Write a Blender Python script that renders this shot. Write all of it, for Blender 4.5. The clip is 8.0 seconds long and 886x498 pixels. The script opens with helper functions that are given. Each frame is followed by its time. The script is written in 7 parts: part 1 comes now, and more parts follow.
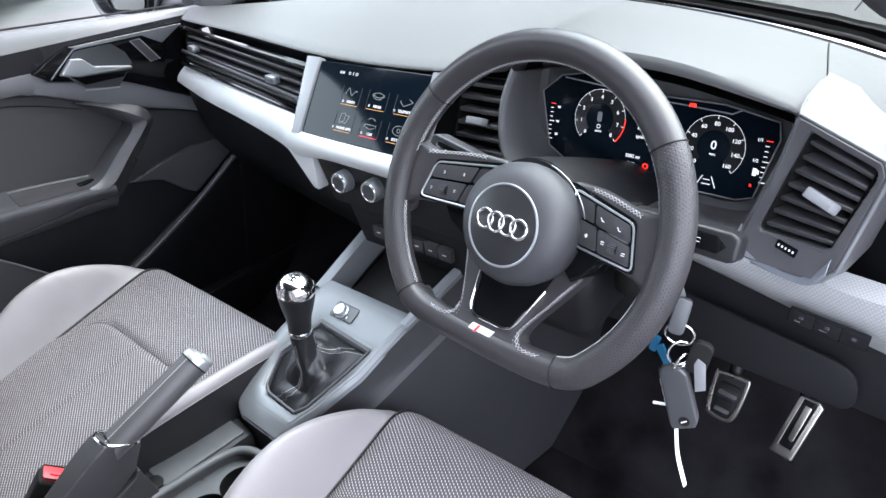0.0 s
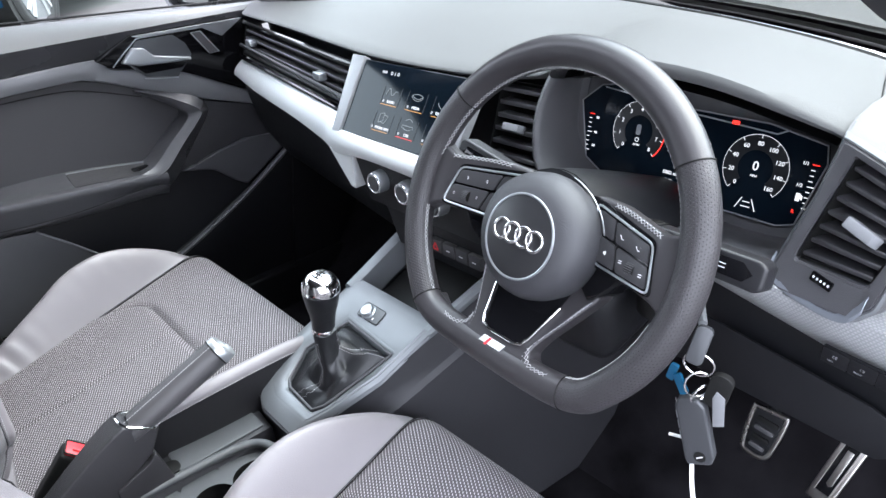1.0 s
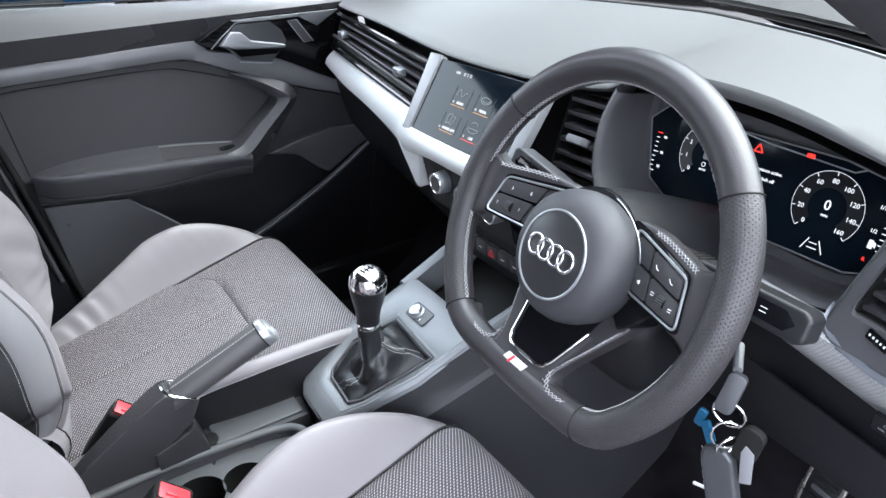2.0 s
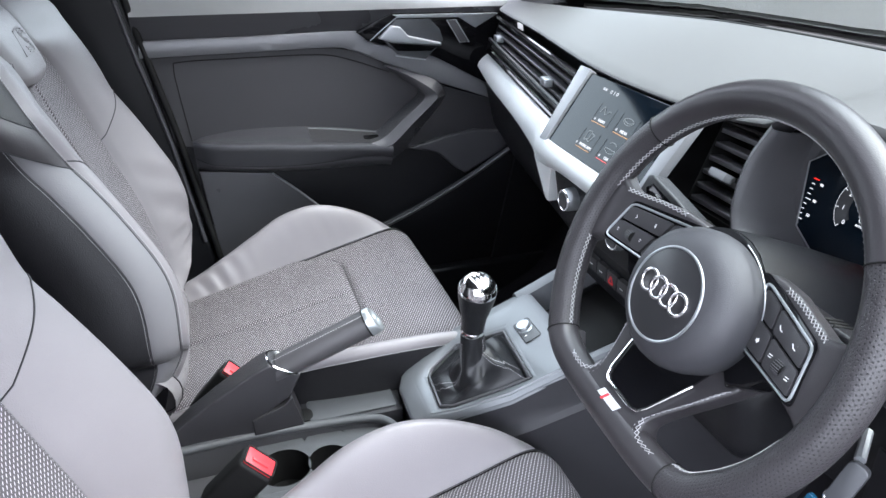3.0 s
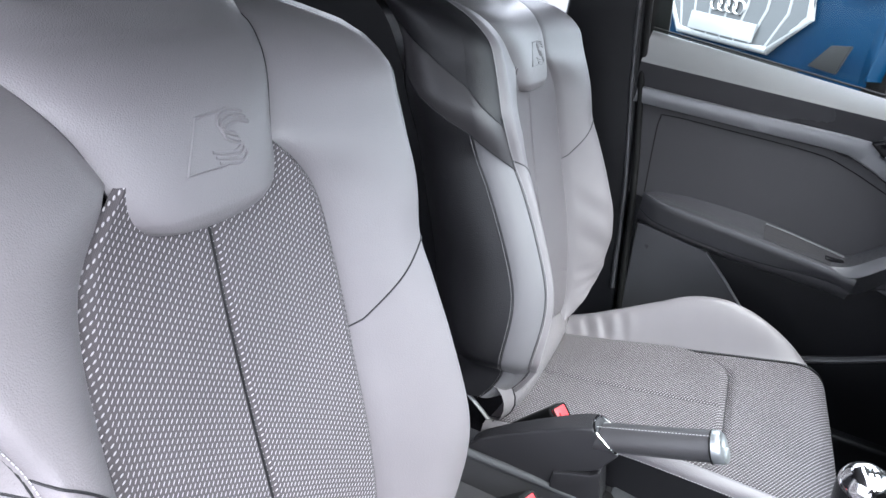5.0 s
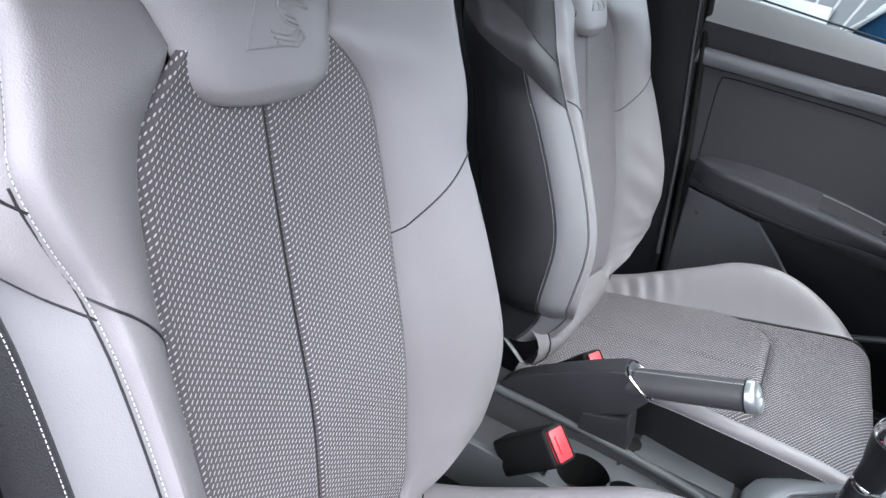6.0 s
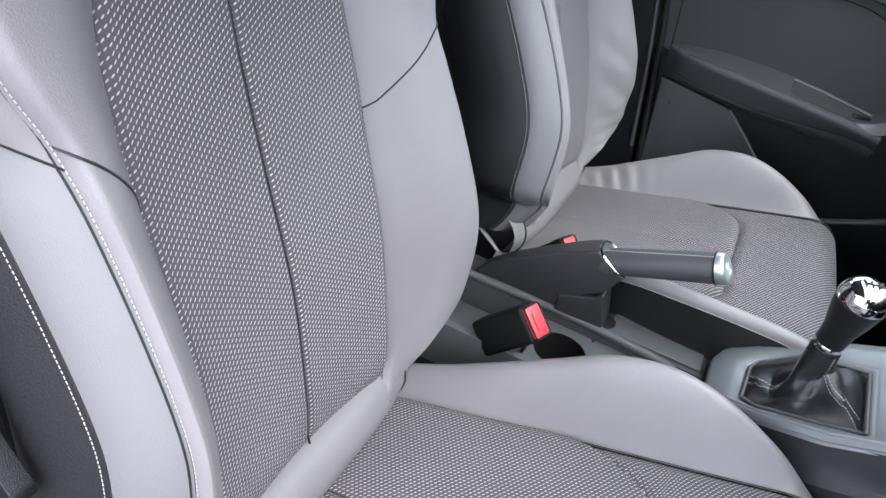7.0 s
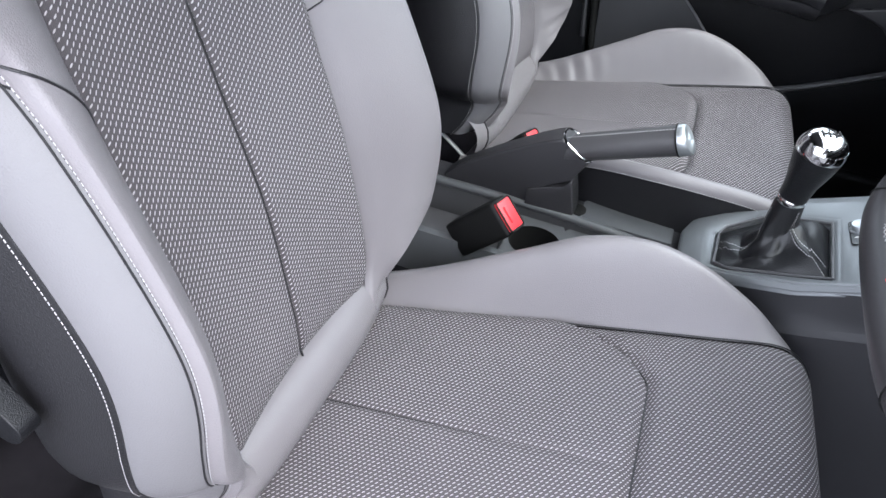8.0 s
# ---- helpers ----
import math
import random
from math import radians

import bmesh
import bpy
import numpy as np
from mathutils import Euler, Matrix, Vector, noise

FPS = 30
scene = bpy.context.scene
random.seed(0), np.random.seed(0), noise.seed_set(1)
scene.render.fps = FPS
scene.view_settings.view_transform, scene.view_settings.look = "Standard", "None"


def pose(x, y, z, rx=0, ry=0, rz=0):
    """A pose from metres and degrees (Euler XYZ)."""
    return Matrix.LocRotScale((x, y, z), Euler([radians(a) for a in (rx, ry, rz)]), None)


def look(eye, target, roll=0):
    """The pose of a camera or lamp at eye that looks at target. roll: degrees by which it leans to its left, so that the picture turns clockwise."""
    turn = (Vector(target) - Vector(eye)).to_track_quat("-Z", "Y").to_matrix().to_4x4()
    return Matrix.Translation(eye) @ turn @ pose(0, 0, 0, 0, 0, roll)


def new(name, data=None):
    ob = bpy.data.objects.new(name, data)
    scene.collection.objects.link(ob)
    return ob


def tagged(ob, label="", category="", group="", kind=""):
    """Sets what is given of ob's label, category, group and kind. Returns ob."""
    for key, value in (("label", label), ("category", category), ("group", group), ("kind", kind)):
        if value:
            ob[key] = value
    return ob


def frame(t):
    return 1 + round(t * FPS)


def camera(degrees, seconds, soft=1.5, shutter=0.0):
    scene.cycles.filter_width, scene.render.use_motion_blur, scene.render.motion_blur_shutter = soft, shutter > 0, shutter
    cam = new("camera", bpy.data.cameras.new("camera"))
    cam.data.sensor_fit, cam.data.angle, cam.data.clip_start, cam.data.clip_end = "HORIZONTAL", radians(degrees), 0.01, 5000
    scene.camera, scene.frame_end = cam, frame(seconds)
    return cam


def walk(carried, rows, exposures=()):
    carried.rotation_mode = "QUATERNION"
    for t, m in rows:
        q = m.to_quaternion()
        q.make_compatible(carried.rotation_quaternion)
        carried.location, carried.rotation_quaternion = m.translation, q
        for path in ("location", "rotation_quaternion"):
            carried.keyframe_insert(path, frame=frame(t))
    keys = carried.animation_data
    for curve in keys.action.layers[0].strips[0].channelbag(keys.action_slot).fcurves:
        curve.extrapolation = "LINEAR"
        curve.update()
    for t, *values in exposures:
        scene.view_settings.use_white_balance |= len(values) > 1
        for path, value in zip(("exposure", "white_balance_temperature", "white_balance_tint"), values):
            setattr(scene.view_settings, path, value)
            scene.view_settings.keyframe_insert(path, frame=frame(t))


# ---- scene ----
cam = camera(64.1, 8.0)
PATH = [
    (0, (0.755, -0.471, 1.222), (-0.509, 0.747, 0.262), -7.4),
    (0.5, (0.764, -0.451, 1.215), (-0.556, 0.719, 0.27), -6.9),
    (1, (0.774, -0.425, 1.21), (-0.615, 0.673, 0.28), -6.2),
    (2.5, (0.799, -0.342, 1.201), (-0.832, 0.392, 0.306), -2.4),
    (3, (0.788, -0.333, 1.198), (-0.925, 0.21, 0.32), -0.5),
    (3.5, (0.753, -0.351, 1.19), (-1.036, -0.075, 0.34), 1.4),
    (4, (0.732, -0.348, 1.186), (-1.093, -0.382, 0.369), 3.6),
    (4.5, (0.731, -0.296, 1.19), (-1.064, -0.684, 0.398), 6.5),
    (4.7, (0.732, -0.286, 1.189), (-1.032, -0.797, 0.396), 8.0),
    (5.8, (0.759, -0.258, 1.138), (-0.891, -0.989, 0.276), 12.2),
    (6, (0.763, -0.251, 1.13), (-0.876, -0.969, 0.238), 12.6),
    (6.5, (0.773, -0.239, 1.11), (-0.84, -0.894, 0.126), 13.1),
    (7, (0.778, -0.234, 1.096), (-0.807, -0.806, 0.019), 12.5),
    (7.5, (0.781, -0.235, 1.081), (-0.776, -0.722, -0.076), 10.4),
    (8, (0.794, -0.229, 1.075), (-0.724, -0.645, -0.159), 7.9),
]
walk(cam, [(t, look(eye, target, roll)) for t, eye, target, roll in PATH], exposures=[(0.0, 2.78), (1.2, 2.74), (2.5, 2.68), (4.0, 2.66), (4.6, 2.77), (6.0, 2.42), (8.0, 2.26)])
SKY = 0.165
CAR_AT, CAR_TURN = (-6.115, 0.67), 145
# ---- world, sun, exposure ----
world = bpy.data.worlds.new("sky_world")
scene.world = world
world.use_nodes = True
wn = world.node_tree.nodes
wl = world.node_tree.links
sky = wn.new("ShaderNodeTexSky")
sky.sky_type = "NISHITA"
sky.sun_disc = False
sky.sun_elevation = radians(56)
sky.sun_rotation = radians(27)
sky.air_density, sky.dust_density, sky.ozone_density = 1.0, 6.0, 1.0
cloud = wn.new("ShaderNodeMixRGB")
cloud.inputs[0].default_value = 0.8
cloud.inputs[2].default_value = (8.2, 8.75, 10.1, 1)
wl.new(sky.outputs[0], cloud.inputs[1])
wl.new(cloud.outputs[0], wn["Background"].inputs[0])
wn["Background"].inputs[1].default_value = SKY
sun_data = bpy.data.lights.new("sun", "SUN")
sun_data.energy, sun_data.angle, sun_data.color = 0.95, radians(70), (0.98, 0.965, 1.0)
sun = new("sun", sun_data)
sun.matrix_world = look((0.6, 1.2, 2.6), (0, 0, 0.6))

# ---- materials ----
MATS = {}


def node_mat(name):
    m = bpy.data.materials.new(name)
    m.use_nodes = True
    MATS[name] = m
    return m, m.node_tree.nodes, m.node_tree.links, m.node_tree.nodes["Principled BSDF"]


def surface(name, color, rough=0.5, metal=0.0, grain=0.0, scale=400.0, vary=0.12, coat=0.0, spec=0.5, patch=6.0, kind="noise"):
    """A painted, moulded or trimmed surface: colour drift at a large scale, grain relief at a fine one."""
    m, n, l, p = node_mat(name)
    co = n.new("ShaderNodeTexCoord")
    big = n.new("ShaderNodeTexNoise")
    big.inputs["Scale"].default_value, big.inputs["Detail"].default_value = patch, 5
    l.new(co.outputs["Object"], big.inputs["Vector"])
    ramp = n.new("ShaderNodeMapRange")
    ramp.inputs[1].default_value, ramp.inputs[2].default_value = 0.3, 0.7
    ramp.inputs[3].default_value, ramp.inputs[4].default_value = 1 - vary, 1 + vary
    l.new(big.outputs[0], ramp.inputs[0])
    mul = n.new("ShaderNodeMixRGB")
    mul.blend_type = "MULTIPLY"
    mul.inputs[0].default_value = 1
    mul.inputs[1].default_value = (*color, 1)
    l.new(ramp.outputs[0], mul.inputs[2])
    l.new(mul.outputs[0], p.inputs["Base Color"])
    rr = n.new("ShaderNodeMapRange")
    rr.inputs[3].default_value, rr.inputs[4].default_value = max(0.02, rough - 0.07), min(1, rough + 0.07)
    l.new(big.outputs[0], rr.inputs[0])
    l.new(rr.outputs[0], p.inputs["Roughness"])
    p.inputs["Metallic"].default_value = metal
    p.inputs["Coat Weight"].default_value = coat
    p.inputs["Coat Roughness"].default_value = 0.05
    p.inputs["Specular IOR Level"].default_value = spec
    if grain:
        if kind == "voronoi":
            g = n.new("ShaderNodeTexVoronoi")
            g.inputs["Scale"].default_value = scale
            out = g.outputs["Distance"]
        else:
            g = n.new("ShaderNodeTexNoise")
            g.inputs["Scale"].default_value, g.inputs["Detail"].default_value = scale, 2
            out = g.outputs[0]
        l.new(co.outputs["Object"], g.inputs["Vector"])
        b = n.new("ShaderNodeBump")
        b.inputs["Strength"].default_value, b.inputs["Distance"].default_value = grain, 0.001
        l.new(out, b.inputs["Height"])
        l.new(b.outputs[0], p.inputs["Normal"])
    return m


def dotted(name, base, dot, pitch_u, pitch_v, rad_u, rad_v, rough=0.8, slant=0.0, relief=0.6, metal=0.0, coarse=0.1, twin=0.0, weave=0.0):
    """Staggered small marks over the sheet's own metre-sized map: woven seat cloth, punched leather, stamped trim."""
    m, n, l, p = node_mat(name)
    uv = n.new("ShaderNodeUVMap")
    sep = n.new("ShaderNodeSeparateXYZ")
    l.new(uv.outputs[0], sep.inputs[0])

    def op(kind, a, b=None, c=None):
        node = n.new("ShaderNodeMath")
        node.operation = kind
        for i, v in enumerate((a, b, c)):
            if v is None:
                continue
            if isinstance(v, (int, float)):
                node.inputs[i].default_value = v
            else:
                l.new(v, node.inputs[i])
        return node.outputs[0]

    u = op("DIVIDE", sep.outputs[0], pitch_u)
    col = op("FLOOR", u)
    odd = op("MULTIPLY", op("MODULO", op("ABSOLUTE", col), 2.0), 0.5)
    v = op("ADD", op("DIVIDE", sep.outputs[1], pitch_v), odd)
    fu = op("MULTIPLY", op("SUBTRACT", op("FRACT", u), 0.5), pitch_u / rad_u)
    fv = op("MULTIPLY", op("SUBTRACT", op("FRACT", v), 0.5), pitch_v / rad_v)
    fu = op("ADD", fu, op("MULTIPLY", fv, slant))

    def round_mark(du, dv):
        a, b = op("ADD", fu, du), op("ADD", fv, dv)
        return op("SQRT", op("ADD", op("MULTIPLY", a, a), op("MULTIPLY", b, b)))

    r = round_mark(0.0, 0.0) if not twin else op("MINIMUM", round_mark(twin, 0.95), round_mark(-twin, -0.95))
    mask = n.new("ShaderNodeMapRange")
    mask.interpolation_type = "SMOOTHSTEP"
    mask.inputs[1].default_value, mask.inputs[2].default_value = 0.7, 1.15
    mask.inputs[3].default_value, mask.inputs[4].default_value = 1.0, 0.0
    l.new(r, mask.inputs[0])
    co = n.new("ShaderNodeTexCoord")
    big = n.new("ShaderNodeTexNoise")
    big.inputs["Scale"].default_value, big.inputs["Detail"].default_value = 9.0, 6
    l.new(co.outputs["Object"], big.inputs["Vector"])
    fine = n.new("ShaderNodeTexNoise")
    fine.inputs["Scale"].default_value, fine.inputs["Detail"].default_value = 900.0, 2
    l.new(co.outputs["Object"], fine.inputs["Vector"])
    mix = n.new("ShaderNodeMixRGB")
    mix.inputs[1].default_value, mix.inputs[2].default_value = (*base, 1), (*dot, 1)
    l.new(mask.outputs[0], mix.inputs[0])
    drift = n.new("ShaderNodeMapRange")
    drift.inputs[3].default_value, drift.inputs[4].default_value = 1 - 2 * coarse, 1 + 2 * coarse
    cross = op("MULTIPLY", op("SINE", op("MULTIPLY", sep.outputs[0], 2 * math.pi / 0.0011)), op("SINE", op("MULTIPLY", sep.outputs[1], 2 * math.pi / 0.0013)))
    l.new(op("ADD", op("ADD", op("MULTIPLY", big.outputs[0], 0.55), op("MULTIPLY", fine.outputs[0], 0.45)), op("MULTIPLY", cross, weave)), drift.inputs[0])
    mul = n.new("ShaderNodeMixRGB")
    mul.blend_type = "MULTIPLY"
    mul.inputs[0].default_value = 1
    l.new(mix.outputs[0], mul.inputs[1])
    l.new(drift.outputs[0], mul.inputs[2])
    l.new(mul.outputs[0], p.inputs["Base Color"])
    p.inputs["Roughness"].default_value = rough
    p.inputs["Metallic"].default_value = metal
    b = n.new("ShaderNodeBump")
    b.inputs["Strength"].default_value, b.inputs["Distance"].default_value = abs(relief), 0.001
    b.invert = relief < 0
    l.new(op("ADD", mask.outputs[0], op("MULTIPLY", fine.outputs[0], 0.4)), b.inputs["Height"])
    l.new(b.outputs[0], p.inputs["Normal"])
    return m


def glow(name, color, strength):
    m, n, l, p = node_mat(name)
    p.inputs["Base Color"].default_value = (0.01, 0.01, 0.01, 1)
    p.inputs["Emission Color"].default_value = (*color, 1)
    p.inputs["Emission Strength"].default_value = strength
    return m


def pane(name, tint=(0.90, 0.985, 0.955)):
    m, n, l, p = node_mat(name)
    clear = n.new("ShaderNodeBsdfTransparent")
    clear.inputs[0].default_value = (*tint, 1)
    shine = n.new("ShaderNodeBsdfGlossy")
    shine.inputs["Roughness"].default_value = 0.02
    mix = n.new("ShaderNodeMixShader")
    fr = n.new("ShaderNodeFresnel")
    fr.inputs[0].default_value = 1.45
    l.new(fr.outputs[0], mix.inputs[0])
    l.new(clear.outputs[0], mix.inputs[1])
    l.new(shine.outputs[0], mix.inputs[2])
    l.new(mix.outputs[0], n["Material Output"].inputs[0])
    return m


CLOTH = dotted("woven_cloth", (0.066, 0.058, 0.063), (0.46, 0.435, 0.455), 0.0041, 0.0050, 0.00078, 0.00140, 0.85, 1.5, 0.9, 0.0, 0.16, 0.0, 0.5)
PUNCHED = dotted("punched_leather", (0.0330, 0.0305, 0.0335), (0.006, 0.006, 0.007), 0.0026, 0.0036, 0.00062, 0.00072, 0.40, 0.0, -1.0)
STAMPED = dotted("stamped_trim", (0.30, 0.305, 0.31), (0.38, 0.385, 0.39), 0.0026, 0.0038, 0.0010, 0.0013, 0.40, 0.0, 0.5, 0.3)
HIDE = surface("grey_leather", (0.167, 0.155, 0.163), 0.42, 0, 0.22, 900, 0.06, kind="voronoi")
HIDE_PALE = surface("pale_leather", (0.132, 0.128, 0.135), 0.46, 0, 0.2, 900, 0.05, kind="voronoi")
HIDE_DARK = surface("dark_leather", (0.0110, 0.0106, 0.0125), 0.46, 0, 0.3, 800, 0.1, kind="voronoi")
WHEEL_HIDE = surface("wheel_leather", (0.0320, 0.0298, 0.0325), 0.36, 0, 0.12, 1100, 0.15, kind="voronoi")
BOOT_HIDE = surface("boot_leather", (0.0095, 0.0098, 0.0115), 0.38, 0, 0.3, 700, 0.15, kind="voronoi")
SOFT = surface("soft_dash_plastic", (0.087, 0.087, 0.088), 0.60, 0, 0.3, 1200, 0.06, spec=0.3, kind="voronoi")
DARK = surface("dark_plastic", (0.0062, 0.0064, 0.0080), 0.42, 0, 0.25, 1200, 0.1, spec=0.3, kind="voronoi")
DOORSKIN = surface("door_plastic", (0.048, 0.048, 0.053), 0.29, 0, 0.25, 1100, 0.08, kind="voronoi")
DOORCLOTH = surface("door_panel_vinyl", (0.040, 0.039, 0.043), 0.55, 0, 0.3, 900, 0.08, kind="voronoi")
BINGREY = surface("binnacle_plastic", (0.060, 0.059, 0.064), 0.40, 0, 0.25, 1200, 0.08, kind="voronoi")
SLATGREY = surface("slat_plastic", (0.036, 0.035, 0.038), 0.4, 0, 0.2, 1200, 0.06, kind="voronoi")
STRIP = surface("door_strip", (0.20, 0.203, 0.215), 0.42, 0.1, 0.15, 1000, 0.05)
GLOSS = surface("gloss_black", (0.005, 0.005, 0.006), 0.06, 0, 0, 1, 0.1, 0.0, 0.22)
DOORSTRIP = surface("door_strip_satin", (0.165, 0.167, 0.178), 0.36, 0.2, 0.15, 1000, 0.05)
SATIN = surface("satin_silver", (0.40, 0.42, 0.44), 0.33, 0.75, 0.05, 1500, 0.04)
TRIM_PALE = surface("pale_trim", (0.56, 0.57, 0.57), 0.46, 0.1, 0.12, 1500, 0.04)
CONSOLE = surface("console_frame", (0.138, 0.145, 0.154), 0.36, 0.25, 0.12, 1200, 0.06)
DECK = surface("deck_plastic", (0.070, 0.073, 0.078), 0.42, 0, 0.25, 1200, 0.07, kind="voronoi")
FLANK = surface("flank_plastic", (0.027, 0.0265, 0.030), 0.45, 0, 0.25, 1200, 0.1, spec=0.35, kind="voronoi")
CHROME = surface("chrome", (0.82, 0.82, 0.83), 0.1, 1.0, 0, 1, 0.03)
STEEL = surface("brushed_steel", (0.42, 0.40, 0.38), 0.28, 1.0, 0.1, 700, 0.12)
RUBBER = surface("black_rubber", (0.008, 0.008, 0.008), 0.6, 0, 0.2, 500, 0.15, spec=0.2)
CARPET = surface("black_carpet", (0.0135, 0.0125, 0.0145), 0.95, 0, 0.9, 1400, 0.6, spec=0.06, patch=9.0)
HEADLINER = surface("pale_headliner", (0.14, 0.14, 0.145), 0.9, 0, 0.4, 1300, 0.08)
LINER = surface("dark_lining", (0.05, 0.05, 0.055), 0.9, 0, 0.4, 1300, 0.08)
RED = surface("red_plastic", (0.68, 0.035, 0.045), 0.4, 0, 0.05, 900, 0.06)
THREAD = surface("pale_thread", (0.34, 0.335, 0.345), 0.8, 0, 0.2, 3000, 0.1)
WHEELTHREAD = surface("wheel_thread", (0.38, 0.38, 0.385), 0.8, 0, 0.2, 3000, 0.1)
WHITE = surface("white_print", (0.75, 0.75, 0.75), 0.5, 0, 0, 1, 0.02)
KEYGREY = surface("key_shell", (0.050, 0.052, 0.057), 0.35, 0.2, 0.1, 1200, 0.08)
BLUEFOB = surface("blue_fob", (0.008, 0.085, 0.17), 0.25, 0.3, 0, 1, 0.1)
GLASSBLACK = surface("display_glass", (0.003, 0.006, 0.010), 0.05, 0, 0, 1, 0.05, spec=0.14)
GLASS = pane("window_glass")
PAINT = surface("white_car_paint", (0.78, 0.79, 0.80), 0.25, 0, 0, 1, 0.02, 0.8)
PAINT_BLUE = surface("blue_car_paint", (0.0010, 0.016, 0.040), 0.30, 0.0, 0, 1, 0.06, 0.0, 0.06)
TARMAC = surface("tarmac", (0.042, 0.042, 0.041), 0.9, 0, 0.9, 220, 0.22, patch=1.4)
CARSILVER = surface("car_silver", (0.085, 0.088, 0.092), 0.45, 0.2, 0, 1, 0.05)
CARBRIGHT = surface("car_bright_trim", (0.26, 0.265, 0.27), 0.4, 0.2, 0, 1, 0.05)
LCD = glow("lcd_white", (0.85, 0.9, 1.0), 0.22)
LCD_DIM = glow("lcd_dim", (0.30, 0.34, 0.42), 0.012)
LCD_ICON = glow("lcd_icon", (0.62, 0.72, 0.80), 0.10)
LCD_RED = glow("lcd_red", (1.0, 0.03, 0.02), 0.32)
LCD_AMBER = glow("lcd_amber", (1.0, 0.45, 0.08), 0.20)


# ---- builders ----
def part(name, bm, material, parent=None, label="", smooth=True):
    """Links a bmesh as one mesh object, under a thing or part where one is given."""
    me = bpy.data.meshes.new(name)
    bmesh.ops.recalc_face_normals(bm, faces=bm.faces)
    bm.to_mesh(me)
    bm.free()
    me.materials.append(material)
    if smooth:
        me.shade_smooth()
        me.set_sharp_from_angle(angle=radians(38))
    ob = new(name, me)
    if parent is not None:
        ob.parent = parent
        ob.matrix_parent_inverse = parent.matrix_world.inverted() if parent.parent is None else Matrix()
    if label:
        ob["label"] = label
    return ob


def thing(name, label, category, at=(0, 0, 0), group="", kind=""):
    ob = new(name)
    ob.location = at
    ob.empty_display_size = 0.05
    bpy.context.view_layer.update()
    return tagged(ob, label, category, group, kind)


def smooth_curve(pts, n, cyclic=False):
    """Points along a Catmull-Rom curve through pts."""
    P = [Vector(p) for p in pts]
    m = len(P)
    out = []
    segs = m if cyclic else m - 1
    for i in range(n):
        t = i / n * segs if cyclic else i / (n - 1) * segs
        k = min(int(t), segs - 1)
        f = t - k
        if cyclic:
            a, b, c, d = P[(k - 1) % m], P[k % m], P[(k + 1) % m], P[(k + 2) % m]
        else:
            a, b, c, d = P[max(k - 1, 0)], P[k], P[min(k + 1, m - 1)], P[min(k + 2, m - 1)]
        out.append(0.5 * ((2 * b) + (c - a) * f + (2 * a - 5 * b + 4 * c - d) * f * f + (3 * b - a - 3 * c + d) * f ** 3))
    return out


def table(keys):
    """A smooth function through (x, value) pairs."""
    xs = [k[0] for k in keys]
    ys = [k[1] for k in keys]

    def f(x):
        if x <= xs[0]:
            return ys[0]
        if x >= xs[-1]:
            return ys[-1]
        k = max(i for i in range(len(xs)) if xs[i] <= x)
        k = min(k, len(xs) - 2)
        t = (x - xs[k]) / (xs[k + 1] - xs[k])

        def slope(i):
            if i == 0 or i == len(xs) - 1:
                j = 0 if i == 0 else len(xs) - 2
                return (ys[j + 1] - ys[j]) / (xs[j + 1] - xs[j])
            return (ys[i + 1] - ys[i - 1]) / (xs[i + 1] - xs[i - 1])
        h = xs[k + 1] - xs[k]
        return ((2 * t**3 - 3 * t**2 + 1) * ys[k] + (t**3 - 2 * t**2 + t) * h * slope(k)
                + (-2 * t**3 + 3 * t**2) * ys[k + 1] + (t**3 - t**2) * h * slope(k + 1))
    return f


def sheet(rows, close=False, back=0.0):
    """A surface over rows of points, with a metre-sized map; back: closes it into a skin of that thickness."""
    bm = bmesh.new()
    uvl = bm.loops.layers.uv.new("UVMap")
    nv, nu = len(rows), len(rows[0])
    R = [[Vector(p) for p in r] for r in rows]
    mid = nu // 2
    V = [[bm.verts.new(p) for p in r] for r in R]
    vlen = [0.0]
    for j in range(1, nv):
        vlen.append(vlen[-1] + (R[j][mid] - R[j - 1][mid]).length)
    ulen = []
    for r in R:
        u = [0.0]
        for i in range(1, nu):
            u.append(u[-1] + (r[i] - r[i - 1]).length)
        ulen.append([a - u[mid] for a in u])
    for j in range(nv - 1):
        for i in range(nu if close else nu - 1):
            k = (i + 1) % nu
            f = bm.faces.new((V[j][i], V[j][k], V[j + 1][k], V[j + 1][i]))
            wrap = (ulen[j][-1] - ulen[j][0]) / (nu - 1) * nu if close and k == 0 else None
            for lo, (jj, ii) in zip(f.loops, ((j, i), (j, k), (j + 1, k), (j + 1, i))):
                lo[uvl].uv = (ulen[jj][ii] if not (wrap and ii == 0) else ulen[jj][-1] + wrap / nu, vlen[jj])
    if back:
        bm.normal_update()
        bmesh.ops.solidify(bm, geom=list(bm.faces), thickness=back)
    return bm


